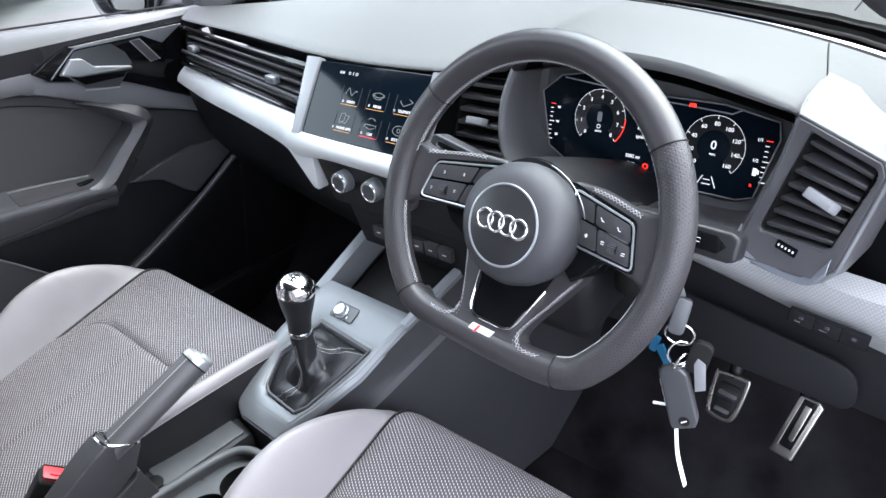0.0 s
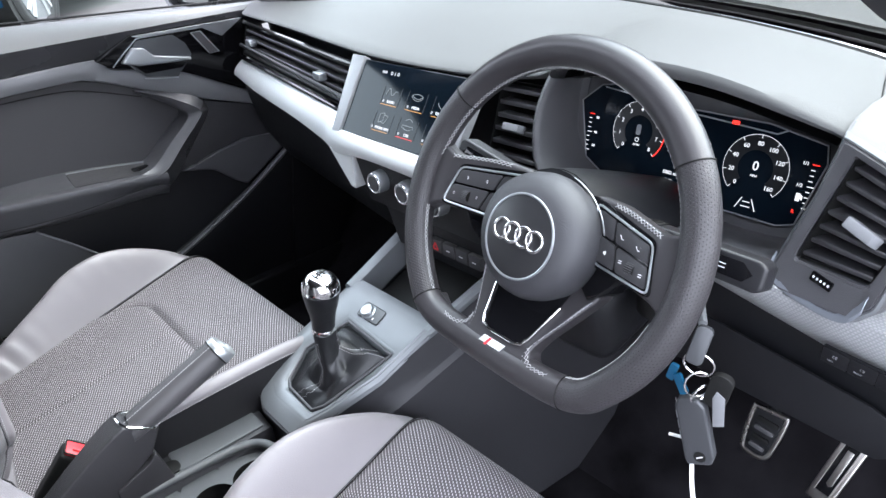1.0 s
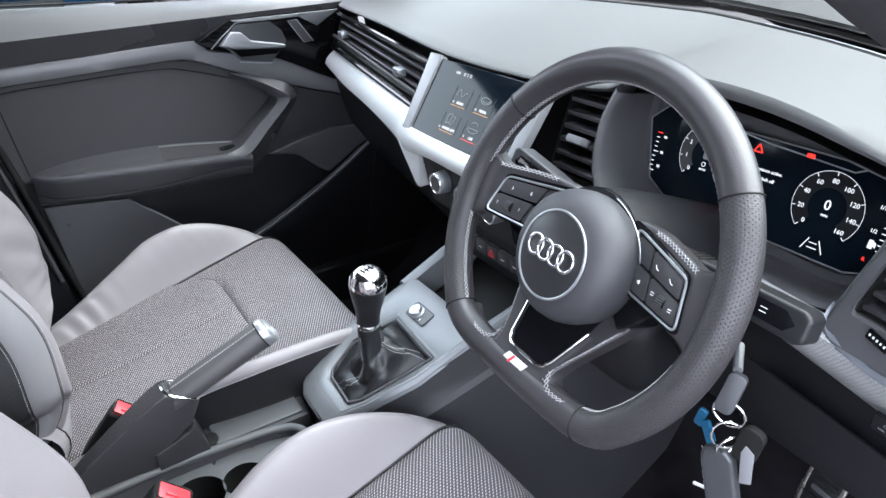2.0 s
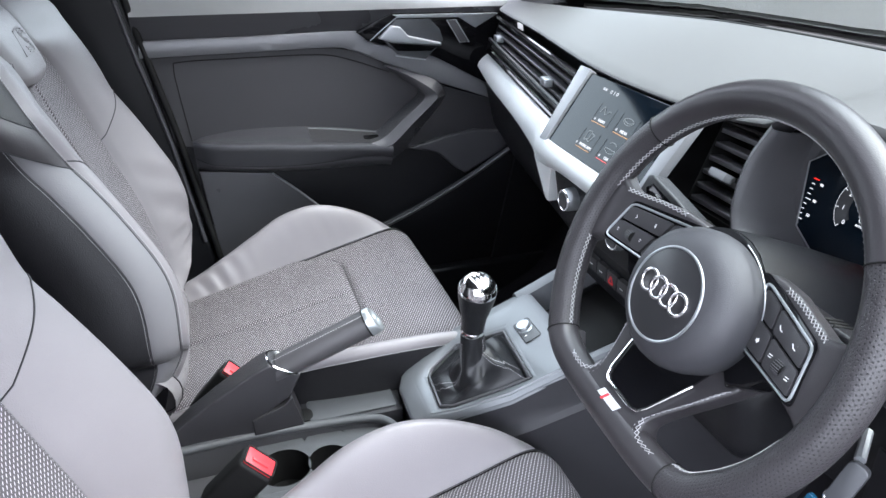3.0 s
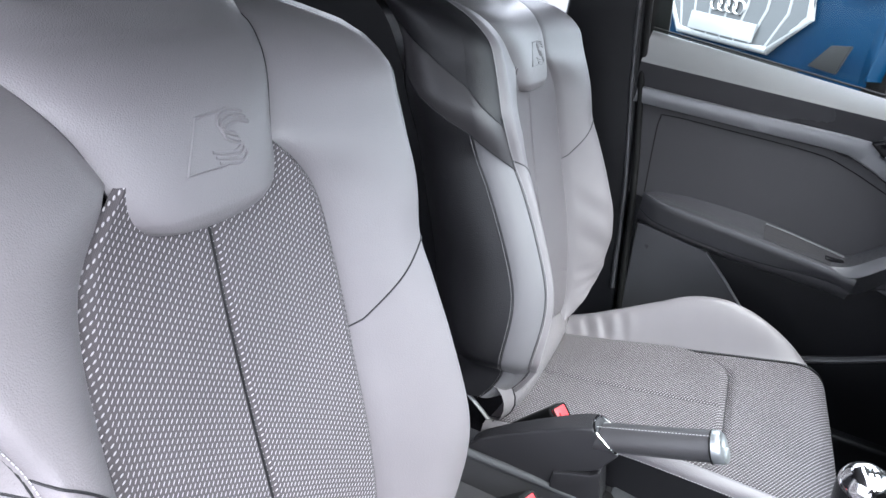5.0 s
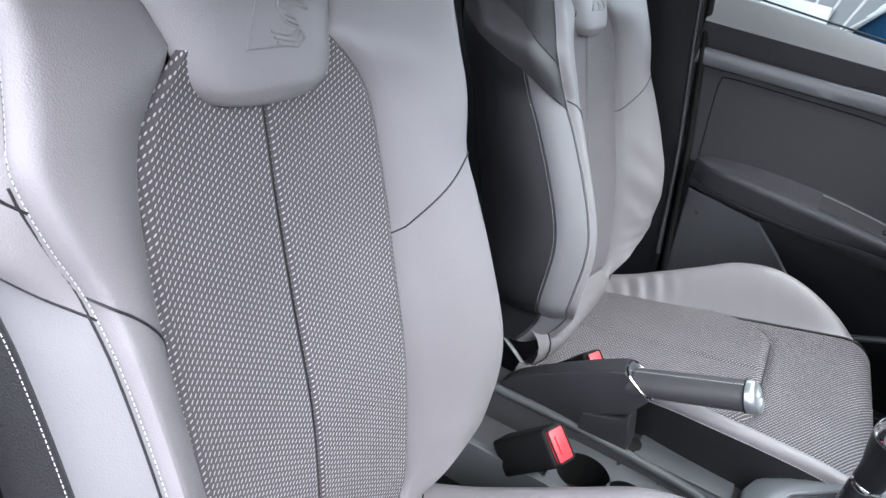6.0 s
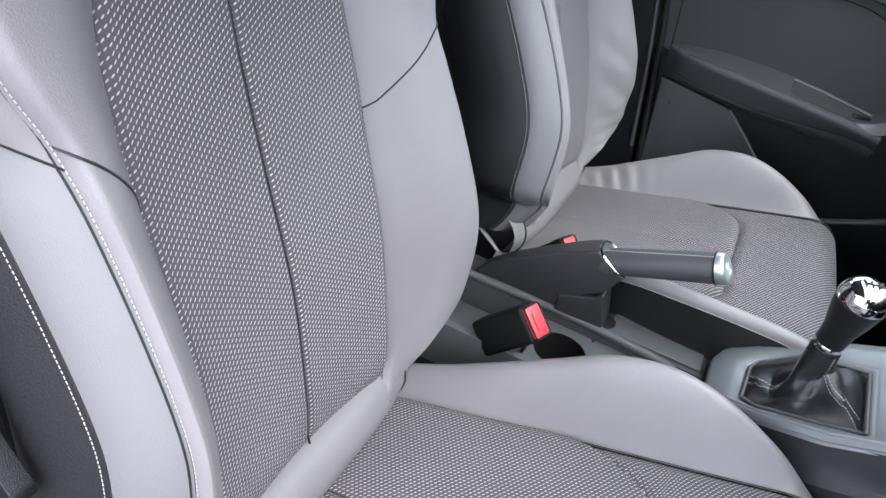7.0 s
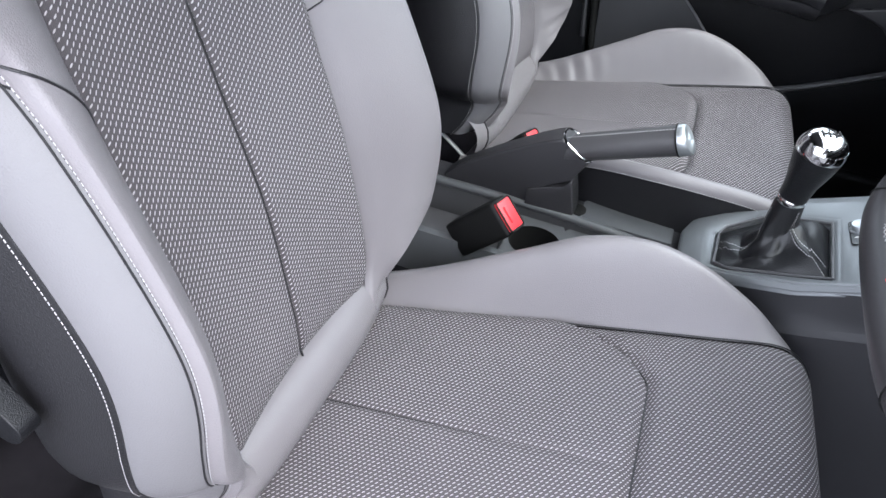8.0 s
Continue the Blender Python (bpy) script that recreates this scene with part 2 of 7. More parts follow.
def tube(pts, r, sides=10, cyclic=False, flat=1.0, caps=True, up=None):
    """A tube along points; r is a number or a function of 0..1; flat squashes it."""
    P = [Vector(p) for p in pts]
    n = len(P)
    rings = []
    ref = Vector(up) if up else None
    for i, p in enumerate(P):
        if cyclic:
            t = (P[(i + 1) % n] - P[i - 1]).normalized()
        else:
            t = (P[min(i + 1, n - 1)] - P[max(i - 1, 0)]).normalized()
        if ref is None:
            ref = Vector((0, 0, 1)) if abs(t.z) < 0.9 else Vector((1, 0, 0))
        a = (ref - t * ref.dot(t)).normalized()
        if not up:
            ref = a
        b = t.cross(a)
        rad = r(i / max(n - 1, 1)) if callable(r) else r
        rings.append([p + rad * (math.cos(q) * a * flat + math.sin(q) * b) for q in (2 * math.pi * k / sides for k in range(sides))])
    if cyclic:
        rings.append(rings[0])
    bm = sheet(rings, close=True)
    if cyclic:
        bmesh.ops.remove_doubles(bm, verts=bm.verts, dist=1e-6)
    elif caps:
        bm.verts.ensure_lookup_table()
        bm.faces.new([bm.verts[i] for i in range(sides)])
        bm.faces.new([bm.verts[(n - 1) * sides + i] for i in range(sides)])
    return bm


def slab(poly, depth, m=None, bevel=0.0, seg=2):
    """A flat polygon pushed out along its local z, with rounded edges, laid by the pose m."""
    bm = bmesh.new()
    vs = [bm.verts.new((p[0], p[1], 0)) for p in poly]
    f = bm.faces.new(vs)
    ext = bmesh.ops.extrude_face_region(bm, geom=[f])
    bmesh.ops.translate(bm, vec=(0, 0, depth), verts=[v for v in ext["geom"] if isinstance(v, bmesh.types.BMVert)])
    bmesh.ops.recalc_face_normals(bm, faces=bm.faces)
    if bevel:
        bmesh.ops.bevel(bm, geom=list(bm.edges), offset=bevel, segments=seg, profile=0.6, affect="EDGES", clamp_overlap=True)
    if m is not None:
        bm.transform(m)
    return bm


def rounded(w, h, r, n=5, cx=0.0, cy=0.0):
    """A rounded rectangle's outline."""
    out = []
    for sx, sy, a in ((1, 1, 0), (-1, 1, 90), (-1, -1, 180), (1, -1, 270)):
        for k in range(n + 1):
            q = radians(a + 90 * k / n)
            out.append((cx + sx * (w / 2 - r) + r * math.cos(q), cy + sy * (h / 2 - r) + r * math.sin(q)))
    return out


def block(sx, sy, sz, m=None, bevel=0.003, seg=2):
    bm = bmesh.new()
    bmesh.ops.create_cube(bm, size=1)
    bmesh.ops.scale(bm, vec=(sx, sy, sz), verts=bm.verts)
    if bevel:
        bmesh.ops.bevel(bm, geom=list(bm.edges), offset=min(bevel, min(sx, sy, sz) * 0.45), segments=seg, profile=0.6, affect="EDGES")
    if m is not None:
        bm.transform(m)
    return bm


def join(*bms):
    """Several bmeshes of one part, as one."""
    out = bmesh.new()
    for b in bms:
        me = bpy.data.meshes.new("tmp")
        b.to_mesh(me)
        b.free()
        out.from_mesh(me)
        bpy.data.meshes.remove(me)
    return out


def turned(profile, sides=28, m=None):
    """A solid of revolution about local z from (radius, height) pairs."""
    rings = [[(r * math.cos(2 * math.pi * k / sides), r * math.sin(2 * math.pi * k / sides), z) for k in range(sides)] for r, z in profile]
    bm = sheet(rings, close=True)
    bm.verts.ensure_lookup_table()
    bm.faces.new([bm.verts[i] for i in range(sides)])
    n = len(profile) - 1
    bm.faces.new([bm.verts[n * sides + i] for i in range(sides)])
    if m is not None:
        bm.transform(m)
    return bm


def axes(o, x, y):
    """The pose with local x along x, local y near y, at o."""
    x = Vector(x).normalized()
    z = x.cross(Vector(y)).normalized()
    y = z.cross(x)
    return Matrix.Translation(o) @ Matrix(((x.x, y.x, z.x, 0), (x.y, y.y, z.y, 0), (x.z, y.z, z.z, 0), (0, 0, 0, 1)))


def stitches(pts, step=0.0055, length=0.0036, r=0.0006, lift=(0, 0, 0), zig=0.0):
    """A run of thread dashes along points, as one mesh."""
    P = [Vector(p) + Vector(lift) for p in pts]
    bms = []
    carry = 0.0
    k = 0
    out = bmesh.new()
    for a, b in zip(P, P[1:]):
        d = b - a
        L = d.length
        if L < 1e-9:
            continue
        t = d / L
        s = carry
        while s < L:
            c = a + t * s
            side = t.cross(Vector((0.3, -0.8, 0.5))).normalized()
            e = (t * length + side * zig * (1 if k % 2 else -1))
            q = side * r
            w = t.cross(side).normalized() * r * 1.3
            vs = [out.verts.new(c + o) for o in (-e / 2 - q, -e / 2 + w, -e / 2 + q, e / 2 - q, e / 2 + w, e / 2 + q)]
            out.faces.new((vs[0], vs[1], vs[4], vs[3]))
            out.faces.new((vs[1], vs[2], vs[5], vs[4]))
            out.faces.new((vs[0], vs[3], vs[5], vs[2]))
            s += step
            k += 1
        carry = s - L
    return out


def lace(a, b, step=0.0046, r=0.00042):
    """Two threads crossing to and fro between two lines, as one mesh."""
    def even(pts):
        P = [Vector(p) for p in pts]
        acc = [0.0]
        for p, q in zip(P, P[1:]):
            acc.append(acc[-1] + (q - p).length)
        n = max(3, int(acc[-1] / step))
        out, k = [], 0
        for i in range(n + 1):
            s = acc[-1] * i / n
            while k < len(P) - 2 and acc[k + 1] < s:
                k += 1
            out.append(P[k].lerp(P[k + 1], (s - acc[k]) / max(1e-9, acc[k + 1] - acc[k])))
        return out
    A, B = even(a), even(b)
    n = min(len(A), len(B))
    one = [(A if i % 2 else B)[i] for i in range(n)]
    two = [(B if i % 2 else A)[i] for i in range(n)]
    return join(tube(one, r, 4), tube(two, r, 4))


def dished(bm, f, m, axis=0, cuts=()):
    """Sinks a flat part by f(x, y), cut across at some places first, and lays it by the pose m."""
    for c in cuts:
        at = Vector((0, 0, 0))
        at[axis] = c
        no = Vector((0, 0, 0))
        no[axis] = 1
        bmesh.ops.bisect_plane(bm, geom=list(bm.verts) + list(bm.edges) + list(bm.faces), plane_co=at, plane_no=no)
    for v in bm.verts:
        v.co.z += f(v.co.x, v.co.y)
    bm.transform(m)
    return bm


def band(r0, r1, a0, a1, n, cx, cy, m):
    """A flat ring sector on a display."""
    return sheet([[m @ Vector((cx + r * math.cos(q), cy + r * math.sin(q), 0.0003)) for r in (r0, r1)] for q in (radians(a0 + (a1 - a0) * k / n) for k in range(n + 1))])


def text(string, size, m, material, parent, name="lettering", label="", depth=0.0003):
    """Letters in the built-in font as a mesh, lying in local xy of m, centred."""
    cu = bpy.data.curves.new(name, "FONT")
    cu.body, cu.size, cu.align_x, cu.align_y, cu.extrude, cu.resolution_u = string, size, "CENTER", "CENTER", depth, 2
    tmp = bpy.data.objects.new("tmp", cu)
    me = bpy.data.meshes.new_from_object(tmp)
    bpy.data.objects.remove(tmp)
    bpy.data.curves.remove(cu)
    bm = bmesh.new()
    bm.from_mesh(me)
    bpy.data.meshes.remove(me)
    bm.transform(m)
    return part(name, bm, material, parent, label, smooth=False)


def lines(segs, width, m, depth=0.0004):
    """Thin flat bars in local xy of m, between point pairs."""
    out = bmesh.new()
    for (x0, y0), (x1, y1) in segs:
        d = Vector((x1 - x0, y1 - y0, 0))
        q = Vector((-d.y, d.x, 0)).normalized() * width / 2
        vs = [out.verts.new(Vector((x0, y0, depth)) + q), out.verts.new(Vector((x0, y0, depth)) - q),
              out.verts.new(Vector((x1, y1, depth)) - q), out.verts.new(Vector((x1, y1, depth)) + q)]
        top = out.faces.new(vs)
        ext = bmesh.ops.extrude_face_region(out, geom=[top])
        bmesh.ops.translate(out, vec=(0, 0, -depth * 0.8), verts=[v for v in ext["geom"] if isinstance(v, bmesh.types.BMVert)])
    out.transform(m)
    return out


def arc(r, a0, a1, n=24, cx=0.0, cy=0.0):
    pts = [(cx + r * math.cos(radians(a0 + (a1 - a0) * k / n)), cy + r * math.sin(radians(a0 + (a1 - a0) * k / n))) for k in range(n + 1)]
    return list(zip(pts, pts[1:]))

# ---- front seats ----
SEAT_X = 0.371
SEAT = {"x": SEAT_X, "worn": False, "seam": 0.0}
spine_y = table([(0.40, -0.405), (0.47, -0.43), (0.55, -0.468), (0.60, -0.476), (0.72, -0.502), (0.82, -0.537), (0.90, -0.564), (0.963, -0.583), (1.02, -0.603), (1.06, -0.628), (1.085, -0.668), (1.098, -0.73)])
half_insert = table([(0.535, 0.118), (0.55, 0.126), (0.575, 0.133), (0.62, 0.134), (0.70, 0.132), (0.80, 0.133), (0.857, 0.134), (0.90, 0.131), (0.94, 0.126), (0.968, 0.117), (0.985, 0.105), (1.003, 0.087), (1.016, 0.070)])
edge_x = table([(0.52, 0.130), (0.57, 0.150), (0.585, 0.168), (0.60, 0.190), (0.62, 0.207), (0.66, 0.212), (0.69, 0.211), (0.75, 0.207), (0.83, 0.205), (0.885, 0.205), (0.913, 0.208), (0.94, 0.218), (0.966, 0.225), (1.0, 0.228), (1.03, 0.231), (1.06, 0.230), (1.085, 0.216), (1.10, 0.175)])
ridge_y = table([(0.52, -0.470), (0.545, -0.450), (0.58, -0.433), (0.66, -0.424), (0.71, -0.424), (0.75, -0.433), (0.814, -0.462), (0.876, -0.496), (0.91, -0.517), (0.97, -0.540), (1.03, -0.568), (1.06, -0.585), (1.085, -0.630), (1.10, -0.700)])
plate_half = table([(0.970, 0.0), (0.9712, 0.030), (0.974, 0.051), (0.981, 0.065), (0.990, 0.074), (1.002, 0.079), (1.016, 0.082), (1.034, 0.089), (1.053, 0.101), (1.075, 0.120), (1.088, 0.138)])
band_wide = table([(0.52, 0.026), (0.60, 0.038), (0.75, 0.042), (0.86, 0.043), (0.93, 0.041), (1.0, 0.034), (1.10, 0.022)])


def bolster_edge(z, side):
    """How far the bolster's ridge stands from the seat's middle, and how far before its face."""
    lean = (0.004 if side > 0 else 0.0) if SEAT["worn"] else (-0.016 if side > 0 else 0.016)
    e = edge_x(z) + lean - (0.020 * min(1.0, max(0.0, (z - 0.98) / 0.05)) if side > 0 else 0.0)
    if side > 0:
        e = max(e, 0.168)
    return e, ridge_y(z) - spine_y(z) + (0.008 if SEAT["worn"] and side < 0 else 0.003)


def seat_spine(z, d=0.0, x=0.0):
    """A point of the backrest: height, way in front of its face, and sideways."""
    return Vector((SEAT["x"] + x, spine_y(z) + d, z))


def cloth_lift(q):
    return 0.012 * q * q


def seat_backrest(seat, worn):
    zs = [0.535 + (1.016 - 0.535) * j / 64 for j in range(65)]
    cols = [-1 + 2 * i / 56 for i in range(57)]
    rows = []
    for z in zs:
        w = half_insert(z)
        tuck = 0.020 * max(0.0, (0.57 - z) / 0.035) ** 2
        rows.append([seat_spine(z, cloth_lift(q) - 0.0065 * math.exp(-(q * w / 0.0028) ** 2) - 0.006 * max(0, abs(q) - 0.93) / 0.07 - tuck, q * w) for q in cols])
    back = part("backrest", sheet(rows), CLOTH, seat, "dark grey woven cloth with rows of pale flecks")
    part("centre_seam", tube([seat_spine(z, -0.0042, 0.0) for z in zs[:-6]], 0.0013, 6), HIDE_DARK, back)
    zb = [0.52 + (1.10 - 0.52) * j / 80 for j in range(81)]
    for side in (-1, 1):
        rows, ridge = [], []
        for z in zb:
            w0 = half_insert(z) if z < 1.003 else max(plate_half(z) - 0.004, half_insert(z)) if z < 1.016 else plate_half(min(z, 1.088)) - 0.004
            e, D = bolster_edge(z, side)
            d0 = 0.011 if z < 1.0 else 0.011 - 0.006 * min(1, (z - 1.0) / 0.03)
            r = []
            for k in range(25):
                q = k / 24
                x = w0 + (e - w0) * q
                full = 0.6 - 0.4 * min(1.0, max(0.0, (z - 0.94) / 0.08))
                d = d0 + (D - d0) * (q ** 1.15) - 0.007 * math.exp(-(q / 0.05) ** 2) + 0.026 * math.sin(math.pi * q) * full * min(1.0, max(0.1, (z - 0.56) / 0.06))
                d -= 0.012 * max(0, q - 0.88) ** 2 / 0.0144
                if worn and side < 0:
                    d += (0.0035 * math.sin(z * 95 + 5 * q) * max(0, 1 - abs(z - 0.68) / 0.16) + 0.002 * math.sin(z * 210 - 7 * q) * max(0, 1 - abs(z - 0.62) / 0.09)) * math.sin(math.pi * q)
                r.append(seat_spine(z, d, side * x))
            rows.append(r)
            ridge.append(seat_spine(z, D - 0.0115, side * (e + 0.0003)))
        bol = part("bolster", sheet(rows), HIDE, seat, "smooth grey leather side bolster")
        seam = []
        for k in range(25):
            q = k / 24
            zq = (0.836 + 0.112 * q - 0.036 * q * q - 0.52) / (1.10 - 0.52) * 80
            j = int(zq)
            seam.append(rows[j][k].lerp(rows[j + 1][k], zq - j) + Vector((0, 0.0004, 0)))
        part("seam", tube(seam, 0.0009, 6), HIDE_DARK, bol)
        part("seam", tube([r[0] + Vector((0, 0.001, 0)) for r, z in zip(rows, zb) if 0.56 < z < 1.004], 0.0009, 5), HIDE_DARK, bol)
        part("stitching", stitches([p + Vector((side * 0.0006, 0.0010, 0)) for p in ridge], 0.0034, 0.0022, 0.00038), THREAD, bol)
        part("seam", tube([p + Vector((side * 0.0022, -0.0022, 0)) for p, z in zip(ridge, zb) if z < 0.97], 0.0008, 5), HIDE_DARK, bol)

        def flank(z, q):
            """The seat's side: from the ridge (0) over the pale band (1) to the rear shell (2)."""
            e, D = bolster_edge(z, side)
            f = min(q, 1.0)
            p = seat_spine(z, D - 0.0125 - band_wide(z) * f ** 1.3, side * (e + 0.027 * math.sin(f * math.pi / 2)))
            if q > 1.0:
                u = q - 1.0
                y1 = spine_y(z) - 0.115 + 0.02 * max(0, z - 0.95)
                p = Vector((p.x + side * (0.010 * math.sin(math.pi * u) - 0.045 * u ** 3), p.y + (y1 - p.y) * u, z))
            return p

        def cut_low(q):
            return 0.900 + 0.042 * q + 0.016 * max(0.0, q - 1.0)

        def cut_high(q):
            return 0.957 + 0.046 * q + 0.016 * max(0.0, q - 1.0)

        cols9 = [k / 9 for k in range(10)]
        rows = [[flank(0.52 + (cut_low(q) - 0.52) * j / 40, q) for q in cols9] for j in range(41)]
        pale = part("side_band", sheet(rows), HIDE_PALE, seat, "pale grey leather band along the flank")
        part("stitching", stitches([r[-1] + Vector((side * 0.0022, -0.002, 0)) for r in rows], 0.0034, 0.0022, 0.00036), THREAD, pale)
        part("seam", tube([r[-1] + Vector((side * 0.0002, 0.0012, 0)) for r in rows], 0.0008, 5), HIDE_DARK, pale)
        rows = [[flank(cut_low(q) + (cut_high(q) - cut_low(q)) * j / 12, q) + Vector((side * (0.003 + 0.004 * math.sin(math.pi * j / 12)), 0.003 * math.sin(math.pi * j / 12), 0)) * min(1.0, q * 3) for q in (k / 10 for k in range(20))] for j in range(13)]
        # passenger strap: same leather, its dimmer light put into a darker colour
        strap = part("shoulder_strap", sheet(rows), HIDE if not worn else surface("strap_leather_shaded", (0.048, 0.045, 0.048), 0.42, 0, 0.2, 900, 0.06, kind="voronoi"), seat, "grey leather strip slanting over the shoulder")
        part("seam", tube(rows[0], 0.0008, 5), HIDE_DARK, strap)
        part("seam", tube(rows[-1], 0.0008, 5), HIDE_DARK, strap)
        rows = [[flank(cut_high(q) + (1.10 - cut_high(q)) * j / 14, q) for q in cols9] for j in range(15)]
        # passenger shoulder likewise takes dark leather to hold its shade
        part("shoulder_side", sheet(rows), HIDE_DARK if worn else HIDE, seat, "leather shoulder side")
        # dark outer side
        part("side_panel", sheet([[flank(z, 1.0 + k / 9) for k in range(10)] for z in zb]), HIDE_DARK, seat, "dark leather outer side of the backrest")
    rows = [[Vector((SEAT["x"] + x * (edge_x(z) - 0.013), spine_y(z) - 0.115 - 0.02 * (1 - x * x), z)) for x in (-1, -0.6, -0.2, 0.2, 0.6, 1)] for z in zb]
    part("back_shell", sheet(rows), DARK, seat)
    rows = [[Vector((SEAT["x"] + x, spine_y(1.088) - 0.09 - 0.05 * q, 1.080 + 0.016 * math.sin(math.pi * min(1, 0.15 + q)))) for x in (-0.150, -0.07, 0, 0.07, 0.150)] for q in (0, 0.1, 0.25, 0.5, 0.75, 1)]
    part("top_cap", sheet(rows), HIDE_DARK, seat, "dark leather rear edge of the top")
    # padded upper panel with a sunk emblem
    rows = []
    for j in range(45):
        z = 0.970 + (1.088 - 0.970) * (j / 44) ** 1.4
        w = plate_half(z)
        lip = min(1.0, math.sqrt(max(0.0, z - 0.970) / 0.016))
        rows.append([seat_spine(z, 0.002 + 0.016 * lip * (1 - abs(q) ** 5) + 0.003 * (1 - q * q), q * w) for q in (-1 + 2 * i / 28 for i in range(29))])
    seam_rows = list(rows)
    for k in range(1, 9):
        a = k / 8
        rows.append([p + Vector((0, -0.150 * a, 0.031 * (1 - math.exp(-9 * a)) - 0.006 * a)) for p in seam_rows[-1]])
    up = part("upper_panel", sheet(rows), HIDE, seat, "padded smooth leather panel with a pressed emblem")
    part("seam", tube([r[0] for r in reversed(seam_rows)] + [r[-1] for r in seam_rows], 0.0008, 5), HIDE_DARK, up)

    def on_plate(x, z):
        return seat_spine(z, 0.0206, x)
    field = [on_plate(-0.006, 1.011), on_plate(0.031, 1.011), on_plate(0.009, 1.042), on_plate(-0.022, 1.044)]
    bms = [tube(field[:3], 0.0014, 6), tube(field[2:], 0.0014, 6)]
    bend = [(-0.038, 1.037), (-0.026, 1.039), (-0.014, 1.037), (-0.010, 1.031), (-0.017, 1.027), (-0.026, 1.024), (-0.028, 1.018), (-0.020, 1.014), (-0.008, 1.015), (0.002, 1.017)]
    for off in (-0.0036, 0.0, 0.0036):
        bms.append(tube(smooth_curve([on_plate(x + 0.5 * off, z + off) for x, z in bend], 40), 0.0014, 6))
    part("pressed_emblem", join(*bms), HIDE, up, "pressed emblem in the same leather")
    # head restraint on two chrome posts
    rest = part("head_restraint", slab(rounded(0.26, 0.19, 0.06, 8), 0.11, axes((SEAT["x"], -0.672, 1.245), (1, 0, 0), (0, -0.20, 1)), 0.03, 4), HIDE_DARK, seat, "dark leather head restraint")
    for x in (-0.090, 0.060):
        part("post", tube([(SEAT["x"] + x, -0.682, 1.104), (SEAT["x"] + x, -0.692, 1.18)], 0.0055, 14), CHROME, rest, "chrome post")
        part("post_collar", turned([(0.022, -0.004), (0.022, 0.003), (0.018, 0.006), (0.008, 0.0075)], 24, Matrix.Translation((SEAT["x"] + x, -0.682, 1.1115)) @ Matrix.Diagonal((1.25, 0.8, 1, 1))), DARK, rest)


cushion_top = table([(-0.47, 0.470), (-0.40, 0.484), (-0.30, 0.503), (-0.20, 0.523), (-0.147, 0.534), (-0.05, 0.553), (-0.02, 0.557), (0.0, 0.553), (0.02, 0.538), (0.035, 0.510), (0.045, 0.460), (0.048, 0.400)])
cushion_half = table([(-0.47, 0.172), (-0.45, 0.178), (-0.374, 0.187), (-0.274, 0.202), (-0.179, 0.213), (-0.09, 0.222), (0.0, 0.233), (0.03, 0.234), (0.048, 0.228)])
cushion_ridge = table([(-0.49, 0.488), (-0.42, 0.517), (-0.37, 0.543), (-0.30, 0.580), (-0.25, 0.607), (-0.20, 0.620), (-0.16, 0.620), (-0.11, 0.607), (-0.05, 0.577), (-0.01, 0.547), (0.01, 0.530), (0.03, 0.505), (0.045, 0.45)])
cushion_flare = table([(-0.49, 0.205), (-0.37, 0.225), (-0.25, 0.248), (-0.15, 0.256), (0.0, 0.254), (0.03, 0.246), (0.048, 0.234)])


near_ridge = table([(-0.49, 0.488), (-0.42, 0.515), (-0.35, 0.550), (-0.28, 0.577), (-0.20, 0.588), (-0.10, 0.591), (-0.03, 0.586), (0.01, 0.572), (0.03, 0.546), (0.047, 0.495)])


def bend_y(x):
    return -0.141 - 0.080 * max(0.0, (abs(x) - 0.122) / 0.075) ** 2


def cushion_z(x, y):
    q = x / cushion_half(y)
    z = cushion_top(y) + 0.004 * (1 - q * q)
    z -= 0.007 * math.exp(-((y - bend_y(x)) / 0.0065) ** 2)
    inside = min(1.0, max(0.0, (bend_y(x) - y) / 0.014))
    z += 0.008 * inside
    z -= 0.0035 * inside * math.exp(-((x - SEAT["seam"]) / 0.0035) ** 2)
    return z - 0.006 * max(0, abs(q) - 0.93) / 0.07


